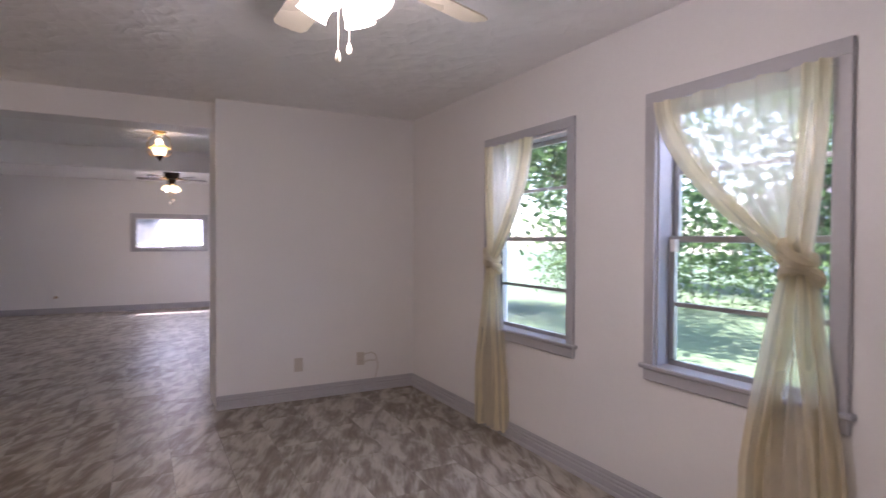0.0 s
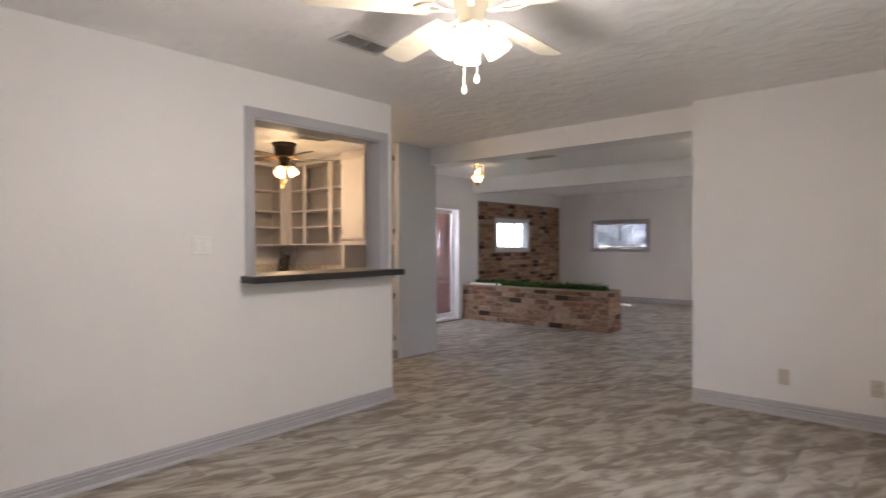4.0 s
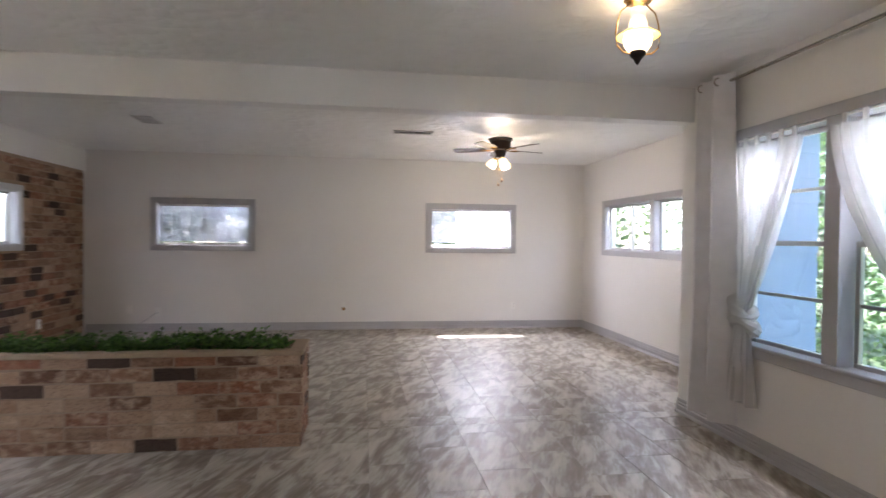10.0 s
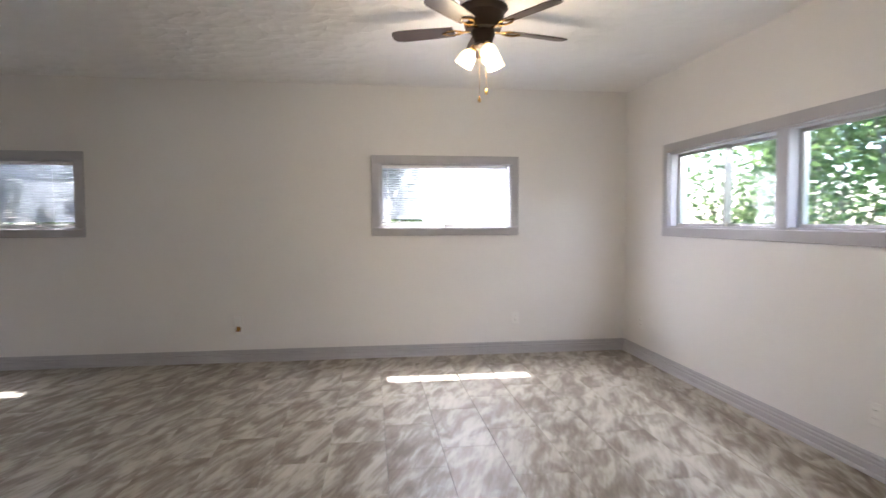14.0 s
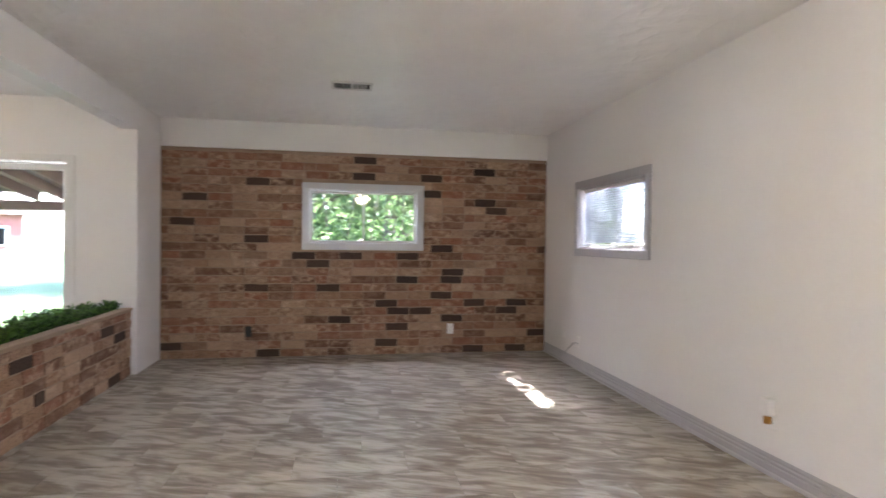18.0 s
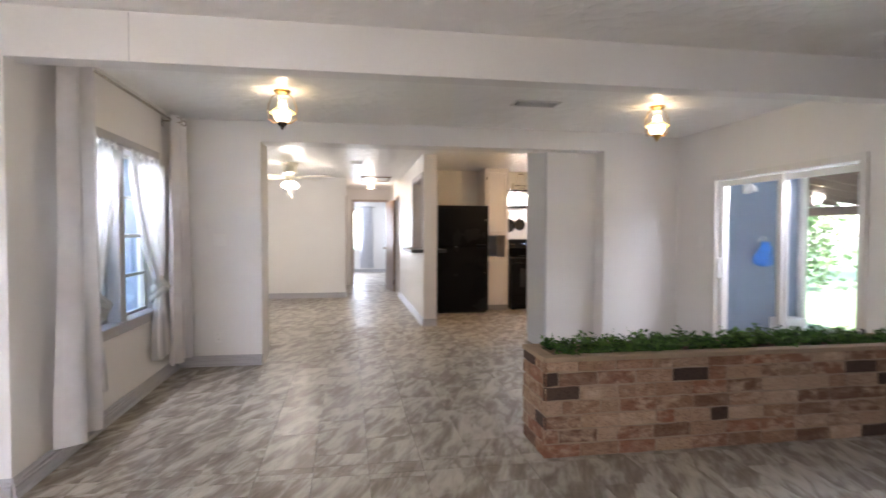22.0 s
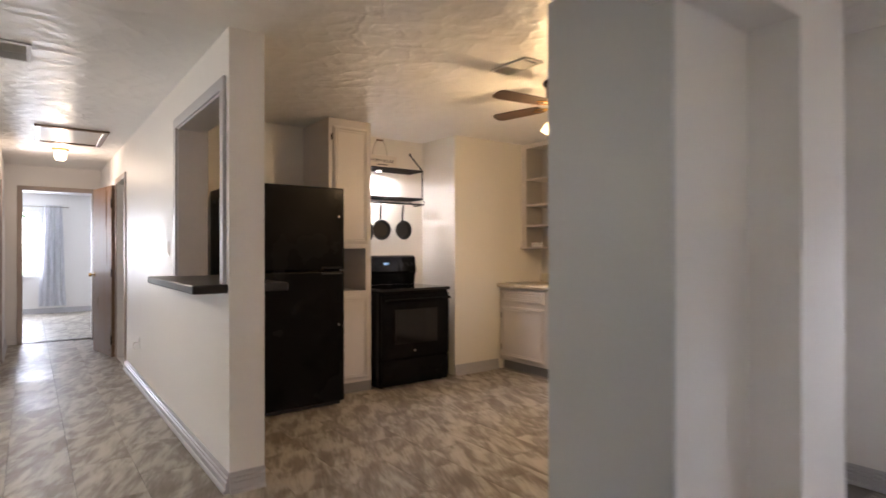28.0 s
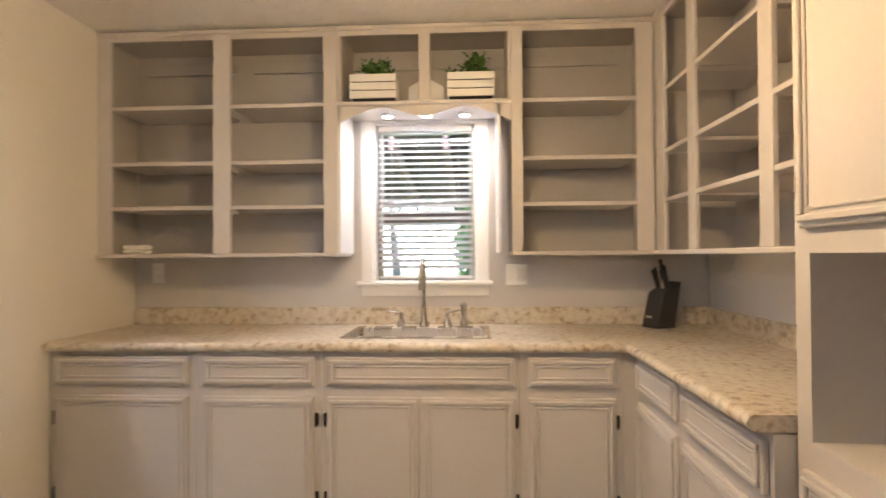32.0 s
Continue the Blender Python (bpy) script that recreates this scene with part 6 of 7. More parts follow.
bm = bmesh.new()
lathe(bm, [(0.020, -0.045), (0.021, -0.014), (0.010, -0.001)], (0, -0.024, -0.004), 12)
part("bottle", bm, surface("amber_oil", (0.35, 0.18, 0.04), 0.15), t, "amber oil bottle")
t = thing("loose_cable", (1.63, YP0 - 0.02, 0.0), "almond coax cable curling out of the wall", "cable")
bm = bmesh.new()
tube(bm, [(0.0, 0.012, 0.31), (0.03, -0.02, 0.335), (0.09, -0.035, 0.35), (0.135, -0.03, 0.31), (0.12, -0.02, 0.27), (0.06, -0.03, 0.28), (0.02, -0.03, 0.265)], 0.0045, 7)
part("coil", bm, M_ALMOND, t, smooth=True)
bm = bmesh.new()
tube(bm, [(0.13, -0.03, 0.30), (0.155, -0.015, 0.22), (0.135, -0.006, 0.13), (0.125, -0.003, 0.109)], 0.004, 7)
part("tail", bm, M_ALMOND, t, smooth=True)
t = thing("loose_cable", (-4.05, YE - 0.01, 0.0), "grey cable poking out of the end wall", "cable")
bm = bmesh.new()
tube(bm, [(0.12, 0.008, 0.25), (0.10, -0.03, 0.255), (0.02, -0.06, 0.18), (-0.10, -0.05, 0.108)], 0.005, 7)
part("cord", bm, M_TRIM, t, smooth=True)
t = thing("dark_outlet", (XB + 0.018, 8.52, 0.27), "small dark outlet plate in the brick wall", "outlet", turn=90)
bm = bmesh.new()
box(bm, -0.032, 0.032, -0.006, 0.0, -0.055, 0.055, 0.003)
part("cover", bm, M_DARKHOLE, t)
t = thing("plugged_cord", (XH1 + 0.012, -0.05, 0.40), "white cord plugged into the hall outlet", "cord")
bm = bmesh.new()
tube(bm, [(0.0, 0, 0.0), (0.035, 0.0, 0.0), (0.045, 0.02, -0.03), (0.03, 0.05, -0.06)], 0.006, 7)
part("cord", bm, M_PLASTIC, t, smooth=True)


# ---- ceiling registers ----
def register(at, turn, w, d, dark, label):
    t = thing("ceiling_vent", at, label, "vent", "ceiling registers", turn)
    bm = bmesh.new()
    for r in ((-w / 2, w / 2, -d / 2, -d / 2 + 0.022), (-w / 2, w / 2, d / 2 - 0.022, d / 2), (-w / 2, -w / 2 + 0.022, -d / 2 + 0.022, d / 2 - 0.022), (w / 2 - 0.022, w / 2, -d / 2 + 0.022, d / 2 - 0.022), (-0.006, 0.006, -d / 2 + 0.022, d / 2 - 0.022)):
        box(bm, *r, -0.012, -0.0005, 0.002)
    part("frame", bm, M_VENT, t)
    bm = bmesh.new()
    box(bm, -w / 2 + 0.022, w / 2 - 0.022, -d / 2 + 0.022, d / 2 - 0.022, -0.003, -0.001)
    part("backing", bm, M_DUCT, t)
    bm = bmesh.new()
    box(bm, -0.0008, 0.0008, -d / 2 + 0.022, d / 2 - 0.022, -0.005, 0.003)
    me = finish("louver", bm, M_VENT)
    n = int((w - 0.05) / 0.016)
    for k in range(n):
        ob = new("louver", me)
        ob.parent = t
        x = -w / 2 + 0.03 + k * 0.016
        ob.location = (x, 0, -0.007)
        ob.rotation_euler = (0, radians(6 if x < 0 else dark), 0)
    return t


register((-2.0, 6.11, CEIL), 0, 0.40, 0.20, 40, "white ceiling register with angled louvers")
register((-0.66, 9.64, CEIL), 0, 0.42, 0.17, 25, "white ceiling register with angled louvers")
register((-3.28, 9.53, CEIL), 90, 0.32, 0.20, 40, "white ceiling register with angled louvers")
register((-0.55, 1.80, CEIL), 90, 0.36, 0.18, 35, "white ceiling register with angled louvers")
register((-3.12, 3.33, CEIL), 90, 0.32, 0.16, 40, "white ceiling register with angled louvers")
t = thing("ceiling_hook", (-1.55, 4.35, CEIL), "small white screw hook in the ceiling", "hook")
bm = bmesh.new()
tube(bm, [(0, 0, 0.0), (0, 0, -0.03), (0.02, 0, -0.05), (0.035, 0, -0.035)], 0.003, 6)
part("hook", bm, M_WHITE, t)


# ---- ceiling fans ----
def ceiling_fan(at, body, blade_mat, shade_mat, radius, spin, shades, drop, label, watts, colour, blade_w=0.13, iron=None, chains=(0.18, 0.14), lower=0.0, kit=25):
    t = thing("ceiling_fan", at, label, "ceiling fan")
    k = drop / 0.30
    bm = bmesh.new()
    lathe(bm, [(0.135, 0.0), (0.140, -0.012), (0.125, -0.03 * k), (0.118, -0.035 * k), (0.112, -0.10 * k), (0.10, -0.13 * k), (0.06, -0.135 * k)], n=32)
    part("motor_housing", bm, body, t, smooth=True)
    bm = bmesh.new()
    lathe(bm, [(0.065, -0.13 * k), (0.07, -0.15 * k), (0.055, -0.19 * k), (0.05, -0.21 * k), (0.062, -0.225 * k), (0.045, -0.245 * k), (0.012, -0.255 * k)], n=24)
    part("switch_cup", bm, body, t, smooth=True)
    zb = -0.125 * k - lower
    bm = bmesh.new()
    out = [(0.17, -blade_w * 0.40), (0.30, -blade_w * 0.46), (radius - 0.05, -blade_w * 0.5), (radius - 0.012, -blade_w * 0.40), (radius, -blade_w * 0.2)]
    ring = out + [(x, -y) for x, y in out[::-1]]
    lo = [bm.verts.new((x, y, -0.003)) for x, y in ring]
    hi = [bm.verts.new((x, y, 0.003)) for x, y in ring]
    bm.faces.new(lo[::-1])
    bm.faces.new(hi)
    for i in range(len(ring)):
        j = (i + 1) % len(ring)
        bm.faces.new((lo[i], lo[j], hi[j], hi[i]))
    blade = finish("blade", bm, blade_mat)
    bm = bmesh.new()
    box(bm, 0.07, 0.13, -0.012, 0.012, -0.012, -0.004, 0.002)
    tube(bm, [(0.12, -0.008, -0.008), (0.155, -0.03, -0.006), (0.20, -0.028, -0.006), (0.235, 0.0, -0.006), (0.20, 0.028, -0.006), (0.155, 0.03, -0.006), (0.12, 0.008, -0.008)], 0.006, 7)
    arm = finish("blade_iron", bm, iron or body, True)
    for i in range(5):
        m = Matrix.Rotation(radians(spin + 72 * i), 4, "Z")
        ir = new("blade_iron", arm)
        ir.parent = t
        ir.matrix_basis = Matrix.Translation((0, 0, zb)) @ m
        b = new("blade", blade)
        b.parent = t
        b.matrix_basis = Matrix.Translation((0, 0, zb)) @ m @ Matrix.Rotation(radians(11), 4, "X")
    for i in range(shades):
        a = radians(spin + kit + 360 / shades * i)
        tilt = Matrix.Rotation(a, 4, "Z") @ Matrix.Translation((0.055, 0, -0.225 * k)) @ Matrix.Rotation(radians(-33), 4, "Y") @ Matrix.Scale(0.86, 4)
        bm = bmesh.new()
        lathe(bm, [(0.016, 0.01), (0.022, 0.0), (0.024, -0.025), (0.014, -0.03)], n=14)
        bmesh.ops.transform(bm, matrix=tilt, verts=bm.verts)
        h = part("lamp_holder", bm, iron or body, t, smooth=True)
        bm = bmesh.new()
        lathe(bm, [(0.024, -0.022), (0.034, -0.032), (0.050, -0.055), (0.057, -0.085), (0.056, -0.115), (0.062, -0.135), (0.059, -0.135), (0.052, -0.110), (0.052, -0.085), (0.046, -0.058), (0.030, -0.036), (0.0, -0.030)], n=22)
        bmesh.ops.transform(bm, matrix=tilt, verts=bm.verts)
        part("shade", bm, shade_mat, h, "frosted glass shade, lit", True)
    for i, ln in enumerate(chains):
        x = 0.02 if i else -0.025
        bm = bmesh.new()
        z0 = -0.25 * k
        for q in range(int(ln / 0.006)):
            bmesh.ops.create_icosphere(bm, subdivisions=1, radius=0.0021, matrix=Matrix.Translation((x, x * 0.6, z0 - 0.006 * q)))
        c = part("pull_chain", bm, iron or body, t)
        bm = bmesh.new()
        lathe(bm, [(0.002, 0.004), (0.006, -0.004), (0.010, -0.020), (0.007, -0.030), (0.0, -0.034)], (x, x * 0.6, z0 - ln), 12)
        part("chain_fob", bm, iron or body, c, smooth=True)
    la = bpy.data.lights.new("fan_bulbs", "POINT")
    la.energy, la.color, la.shadow_soft_size = watts, colour, 0.13
    new("fan_bulbs", la).location = Vector(at) + Vector((0, 0, -0.255 * k - 0.11))
    return t


ceiling_fan((0.50, 1.46, CEIL), M_IVORY, M_IVORY, M_COOL, 0.68, 20, 4, 0.38, "ivory five-blade ceiling fan with four lit glass shades", 3.0, (1.0, 0.88, 0.72), 0.14, M_IVORY, (0.20, 0.16), 0.055)
ceiling_fan((0.35, 9.85, CEIL), M_BRONZE, M_BLADE, M_WARM, 0.54, 14, 3, 0.29, "bronze five-blade ceiling fan with lit glass shades", 1.6, (1.0, 0.80, 0.55), 0.12, M_BRASS, (0.26, 0.21))
ceiling_fan((-3.62, 3.28, CEIL), M_BRONZE, M_BLADE, M_WARM, 0.58, 66, 3, 0.345, "bronze five-blade ceiling fan with lit glass shades", 2.4, (1.0, 0.66, 0.31), 0.12, M_BRASS, (0.20, 0.13), 0.02, -11)


# ---- brass lantern lights ----
def lantern(at, metal, label):
    t = thing("ceiling_lantern", at, label, "ceiling light", "brass lanterns")
    bm = bmesh.new()
    lathe(bm, [(0.066, 0.0), (0.067, -0.006), (0.060, -0.010), (0.056, -0.018), (0.032, -0.026), (0.020, -0.034), (0.012, -0.040)], n=28)
    part("canopy", bm, M_BRASS, t, smooth=True)
    bm = bmesh.new()
    lathe(bm, [(0.036, -0.046), (0.034, -0.060), (0.032, -0.085), (0.044, -0.118), (0.040, -0.145), (0.037, -0.145), (0.041, -0.118), (0.029, -0.085), (0.031, -0.060), (0.033, -0.046)], n=22)
    g = part("chimney", bm, M_LAMPGLASS, t, "frosted glass chimney", True)
    g.visible_shadow = False
    bm = bmesh.new()
    lathe(bm, [(0.036, -0.132), (0.060, -0.146), (0.098, -0.172), (0.100, -0.175), (0.058, -0.152), (0.034, -0.138)], n=32)
    g = part("brim", bm, M_BRIM, t, "flared amber glass brim, bulb light put in as glow", True)
    g.visible_shadow = False
    bm = bmesh.new()
    lathe(bm, [(0.040, -0.146), (0.058, -0.158), (0.066, -0.182), (0.062, -0.214), (0.046, -0.240), (0.030, -0.250), (0.0, -0.252)], n=28)
    part("glass_font", bm, M_BULB, t, "frosted glass font, lit", True)
    bm = bmesh.new()
    lathe(bm, [(0.036, -0.246), (0.038, -0.256), (0.032, -0.268), (0.018, -0.282), (0.012, -0.294), (0.005, -0.304), (0.0, -0.310)], n=20)
    part("gallery", bm, metal, t, "ribbed metal gallery with finial", True)
    for e in (-1, 1):
        bm = bmesh.new()
        tube(bm, [(e * 0.040, 0, -0.024), (e * 0.086, 0, -0.060), (e * 0.102, 0, -0.110), (e * 0.111, 0, -0.165), (e * 0.104, 0, -0.222), (e * 0.070, 0, -0.252), (e * 0.030, 0, -0.258)], 0.0034, 6)
        part("side_arm", bm, M_BRASS, t, smooth=True)
    la = bpy.data.lights.new("lantern_bulb", "POINT")
    la.energy, la.color, la.shadow_soft_size = 0.09, (1.0, 0.80, 0.54), 0.025
    new("lantern_bulb", la).location = Vector(at) + Vector((0, 0, -0.10))


lantern((0.09, 6.17, CEIL), M_BRONZE, "brass ceiling lantern with flared brim, lit")
lantern((-3.09, 6.18, CEIL), M_BRASS, "brass ceiling lantern with wide side arms, lit")

# ---- hall: hatch, lamp, doors ----
t = thing("attic_hatch", (-0.97, -0.92, CEIL), "painted attic hatch with a dark stained frame", "hatch")
bm = bmesh.new()
for r in ((-0.30, 0.30, -0.46, -0.41), (-0.30, 0.30, 0.41, 0.46), (-0.30, -0.25, -0.41, 0.41), (0.25, 0.30, -0.41, 0.41)):
    box(bm, *r, -0.018, -0.0005, 0.003)
part("frame", bm, M_DOOR, t)
bm = bmesh.new()
box(bm, -0.25, 0.25, -0.41, 0.41, -0.006, -0.0005)
part("panel", bm, M_WHITE, t)
t = thing("hall_ceiling_light", (-0.92, -1.85, CEIL), "small glass flush ceiling light, lit", "ceiling light")
bm = bmesh.new()
lathe(bm, [(0.085, 0), (0.085, -0.015), (0.06, -0.025)], n=24)
part("base", bm, M_BRASS, t, smooth=True)
bm = bmesh.new()
lathe(bm, [(0.058, -0.02), (0.062, -0.06), (0.055, -0.11), (0.04, -0.13), (0.0, -0.135)], n=24)
part("shade", bm, M_BULB, t, "ribbed glass shade, lit", True)
la = bpy.data.lights.new("hall_bulb", "POINT")
la.energy, la.color, la.shadow_soft_size = 0.8, (1.0, 0.78, 0.55), 0.06
new("hall_bulb", la).location = (-0.92, -1.85, CEIL - 0.2)


def door_casing(name, axis, at, face, u0, u1, z1, material, label):
    d = tagged(new(name), label, kind="structure")
    for n, r in (("head_casing", (u0 - 0.06, u1 + 0.06, z1, z1 + 0.06)), ("side_casing", (u0 - 0.06, u0, 0.0, z1)), ("side_casing", (u1, u1 + 0.06, 0.0, z1))):
        bm = bmesh.new()
        slab(bm, axis, r[0], r[1], at, at + face * 0.016, r[2], r[3], 0.003)
        part(n, bm, material, d)
    return d


M_TAN = surface("tan_door_casing_paint", (0.42, 0.35, 0.31), 0.45, vary=0.08)
door_casing("door_casing_1", "x", XH1, 1, -1.75, -1.0, 2.06, M_TAN, "tan painted casing of the hall doorway")
door_casing("door_casing_2", "x", -0.37, -1, -2.1, -1.35, 2.06, M_TAN, "tan painted casing of the hall doorway")
door_casing("door_casing_3", "y", YHALL, 1, -1.36, -0.56, 2.10, M_TAN, "tan painted casing of the bedroom doorway")
_d = tagged(new("door_2"), "brown wood slab door standing open in the hall", kind="structure")
_d.matrix_basis = pose(XH1 + 0.035, -1.76, 0.008, 0, 0, -80)
bm = bmesh.new()
box(bm, 0.0, 0.74, -0.018, 0.018, 0.0, 2.04, 0.003)
lf = part("leaf", bm, M_DOOR, _d)
for e in (-1, 1):
    bm = bmesh.new()
    lathe(bm, [(0.030, 0.0), (0.030, 0.006), (0.010, 0.012), (0.010, 0.03), (0.026, 0.045), (0.022, 0.062), (0.0, 0.066)], (0.675, e * 0.018, 0.96), 18, Matrix.Rotation(-e * math.pi / 2, 3, "X"))
    part("knob", bm, M_BRASS, lf, "round brass knob", True)
for z in (0.2, 1.0, 1.82):
    bm = bmesh.new()
    rod(bm, (-0.006, 0.022, z - 0.05), (-0.006, 0.022, z + 0.05), 0.007, n=8)
    box(bm, -0.012, 0.03, 0.017, 0.021, z - 0.05, z + 0.05)
    part("hinge", bm, M_BRONZE, lf)

# ---- bedroom seen through the hall ----
_w = tagged(new("window_9"), "bright bedroom window with white casing", kind="structure")
BW = (-0.78, 0.35, 0.75, 2.05)
casing(_w, "y", -8.08, 1, BW, 0.06, M_WHITE, 0.03)
sash(_w, "y", -8.15, (BW[0] + 0.01, BW[1] - 0.01, 1.38, BW[3] - 0.01), M_WHITE, [1.7])
sash(_w, "y", -8.17, (BW[0] + 0.01, BW[1] - 0.01, BW[2] + 0.01, 1.41), M_WHITE, [1.08])
t = thing("bedroom_curtain", (-1.02, -7.99, 2.20), "pale grey curtain hanging beside the bedroom window", "curtain")
part("cloth", drape(0.36, 2.05, 4, 0.035, random.Random(77), 1.3), cloth("pale_blue_grey_curtain", (0.70, 0.71, 0.75), 0.0, 0.3), t, smooth=True)
t = thing("curtain_rod", (-0.3, -7.99, 2.17), "thin dark bedroom curtain rod", "curtain rod")
bm = bmesh.new()
rod(bm, (-1.0, 0.0, 0), (1.0, 0.0, 0), 0.009, n=10)
part("rod", bm, M_NICKEL, t)
for x in (-0.9, 0.9):
    bm = bmesh.new()
    box(bm, x - 0.01, x + 0.01, -0.09, 0.0, -0.012, 0.012)
    part("bracket", bm, M_NICKEL, t)
la = bpy.data.lights.new("bedroom_window_daylight", "AREA")
la.shape, la.size, la.size_y, la.energy, la.color = "RECTANGLE", 1.1, 1.25, 6.5, (0.90, 0.95, 1.0)
new("bedroom_window_daylight", la).matrix_world = pose(-0.215, -8.06, 1.40, 90, 0, 0)


# ---- outdoors ----
def tree(at, h, r, seed, leaves=2600, size=0.16, trunk=0.16, label="leafy green shade tree on the lawn"):
    rng = random.Random(seed)
    t = thing("tree", at, label, "tree", "trees round the house")
    bm = bmesh.new()
    top = Vector((rng.uniform(-0.3, 0.3), rng.uniform(-0.3, 0.3), h * 0.62))
    tube(bm, [(0, 0, -0.1), (0.02, 0, 0.25), Vector((0, 0, 0)).lerp(top, 0.5) + Vector((rng.uniform(-0.15, 0.15), rng.uniform(-0.15, 0.15), 0)), top], [trunk * 1.5, trunk, trunk * 0.8, trunk * 0.45], 10)
    tips = []
    for i in range(9):
        a = rng.uniform(0, 6.28)
        b = Vector((0, 0, 0)).lerp(top, rng.uniform(0.45, 0.95))
        e = b + Vector((math.cos(a) * r * rng.uniform(0.45, 0.85), math.sin(a) * r * rng.uniform(0.45, 0.85), h * rng.uniform(0.08, 0.36)))
        tube(bm, [b, b.lerp(e, 0.5) + Vector((0, 0, 0.2)), e], [trunk * 0.4, trunk * 0.25, trunk * 0.08], 6)
        tips.append(e)
    part("trunk", bm, M_BARK, t, smooth=True)
    verts, faces = [], []
    for i in range(leaves):
        c = tips[rng.randrange(len(tips))] if rng.random() < 0.8 else top
        p = c + Vector((rng.gauss(0, r * 0.27), rng.gauss(0, r * 0.27), rng.gauss(0, r * 0.22)))
        if p.z < h * 0.22:
            continue
        d = Vector((rng.gauss(0, 1), rng.gauss(0, 1), rng.gauss(0, 0.6))).normalized()
        s = d.cross(Vector((rng.gauss(0, 1), rng.gauss(0, 1), rng.gauss(0, 1)))).normalized()
        q = size * rng.uniform(0.6, 1.5)
        k = len(verts)
        verts += [p, p + d * q * 0.5 + s * q * 0.32, p + d * q, p + d * q * 0.5 - s * q * 0.32]
        faces.append((k, k + 1, k + 2, k + 3))
    me = bpy.data.meshes.new("crown")
    me.from_pydata(verts, [], faces)
    me.materials.append(M_LEAF)
    ob = new("crown", me)
    ob.parent = t
    return t


for i, (x, y, h, r) in enumerate(((7.6, 1.2, 7.5, 2.6), (11.5, 4.5, 8.5, 3.2), (9.0, 9.2, 6.0, 2.6), (6.6, 12.8, 5.2, 2.3), (12.5, -1.8, 8.0, 3.0), (15.5, 8.0, 9.0, 3.6), (17.0, 1.5, 9.0, 3.8),
                                  (-2.0, 19.0, 6.5, 2.8), (4.0, 20.5, 7.0, 3.0), (-7.2, 17.0, 6.5, 2.6), (-9.2, 10.4, 5.0, 2.2), (-10.6, 8.6, 5.5, 2.3), (-13.0, 12.0, 7.0, 3.0), (-16.0, 5.5, 8.5, 3.2),
                                  (-19.5, 1.0, 9.0, 3.4), (-15.0, -2.5, 8.0, 2.8), (-21.0, 8.5, 9.0, 3.8), (-10.5, -3.0, 6.0, 2.4), (0.5, -16.0, 7.0, 3.0))):
    tree((x, y, -0.25), h, r, 100 + i, 9000 if i < 14 else 4500, 0.14)


tree((-3.7, 14.6, -0.25), 7.0, 1.9, 131, 8500, 0.15)
tree((-21.8, -3.7, -0.25), 11.0, 4.6, 133, 5000, 0.24, 0.34, "broad old shade tree beyond the patio")


def hedge(at, turn, length, h, d, seed, n, leaf=1.0, label="dense green shrubs outside the window"):
    rng = random.Random(seed)
    t = thing("shrub_hedge", at, label, "shrub", "shrubs", turn)
    verts, faces = [], []
    for i in range(n):
        u = rng.uniform(-0.5, 0.5) * length
        p = Vector((u, rng.gauss(0, d * 0.35), abs(rng.gauss(0, 1)) ** 0.6 * h * 0.55 * (1 + 0.3 * math.sin(u * 3 + seed))))
        dd = Vector((rng.gauss(0, 1), rng.gauss(0, 1), rng.gauss(0, 0.7))).normalized()
        s = dd.cross(Vector((rng.gauss(0, 1), rng.gauss(0, 1), rng.gauss(0, 1)))).normalized()
        q = rng.uniform(0.05, 0.13) * leaf
        k = len(verts)
        verts += [p, p + dd * q * 0.5 + s * q * 0.34, p + dd * q, p + dd * q * 0.5 - s * q * 0.34]
        faces.append((k, k + 1, k + 2, k + 3))
    me = bpy.data.meshes.new("leaves")
    me.from_pydata(verts, [], faces)
    me.materials.append(M_LEAF)
    ob = new("leaves", me)
    ob.parent = t
    bm = bmesh.new()
    for i in range(int(length * 3)):
        u = (i + 0.5) / (length * 3) * length - length / 2
        tube(bm, [(u, 0, -0.02), (u + rng.uniform(-0.1, 0.1), rng.uniform(-0.1, 0.1), h * 0.4), (u + rng.uniform(-0.2, 0.2), rng.uniform(-0.2, 0.2), h * 0.8)], 0.012, 5)
    part("stems", bm, M_BARK, t)


hedge((4.8, 10.8, -0.25), 90, 3.6, 3.3, 0.8, 4, 9000, 0.75)
hedge((-7.2, 10.0, -0.25), 90, 3.8, 3.4, 1.1, 7, 9000, 0.75)
hedge((16.5, 5.0, -0.25), 90, 30.0, 8.0, 3.0, 21, 17000, 3.2, "far row of leafy trees beyond the lawn")
hedge((-17.0, 11.0, -0.25), 90, 16.0, 8.0, 3.0, 22, 22000, 3.4, "far row of leafy trees beyond the lawn")
hedge((-13.0, -5.6, -0.25), 90, 7.0, 5.0, 1.5, 33, 10000, 1.5, "leafy trees beyond the patio")
hedge((7.0, 15.8, -0.25), 60, 6.0, 4.2, 1.0, 31, 9000, 1.0)
hedge((11.5, 6.5, -0.25), 90, 16.0, 2.6, 1.2, 9, 8000, 1.1)
hedge((4.4, 15.8, -0.25), 0, 5.5, 4.4, 1.0, 37, 9000, 1.0)
hedge((-1.5, 17.5, -0.25), 0, 14.0, 4.5, 1.6, 11, 8000, 2.6)


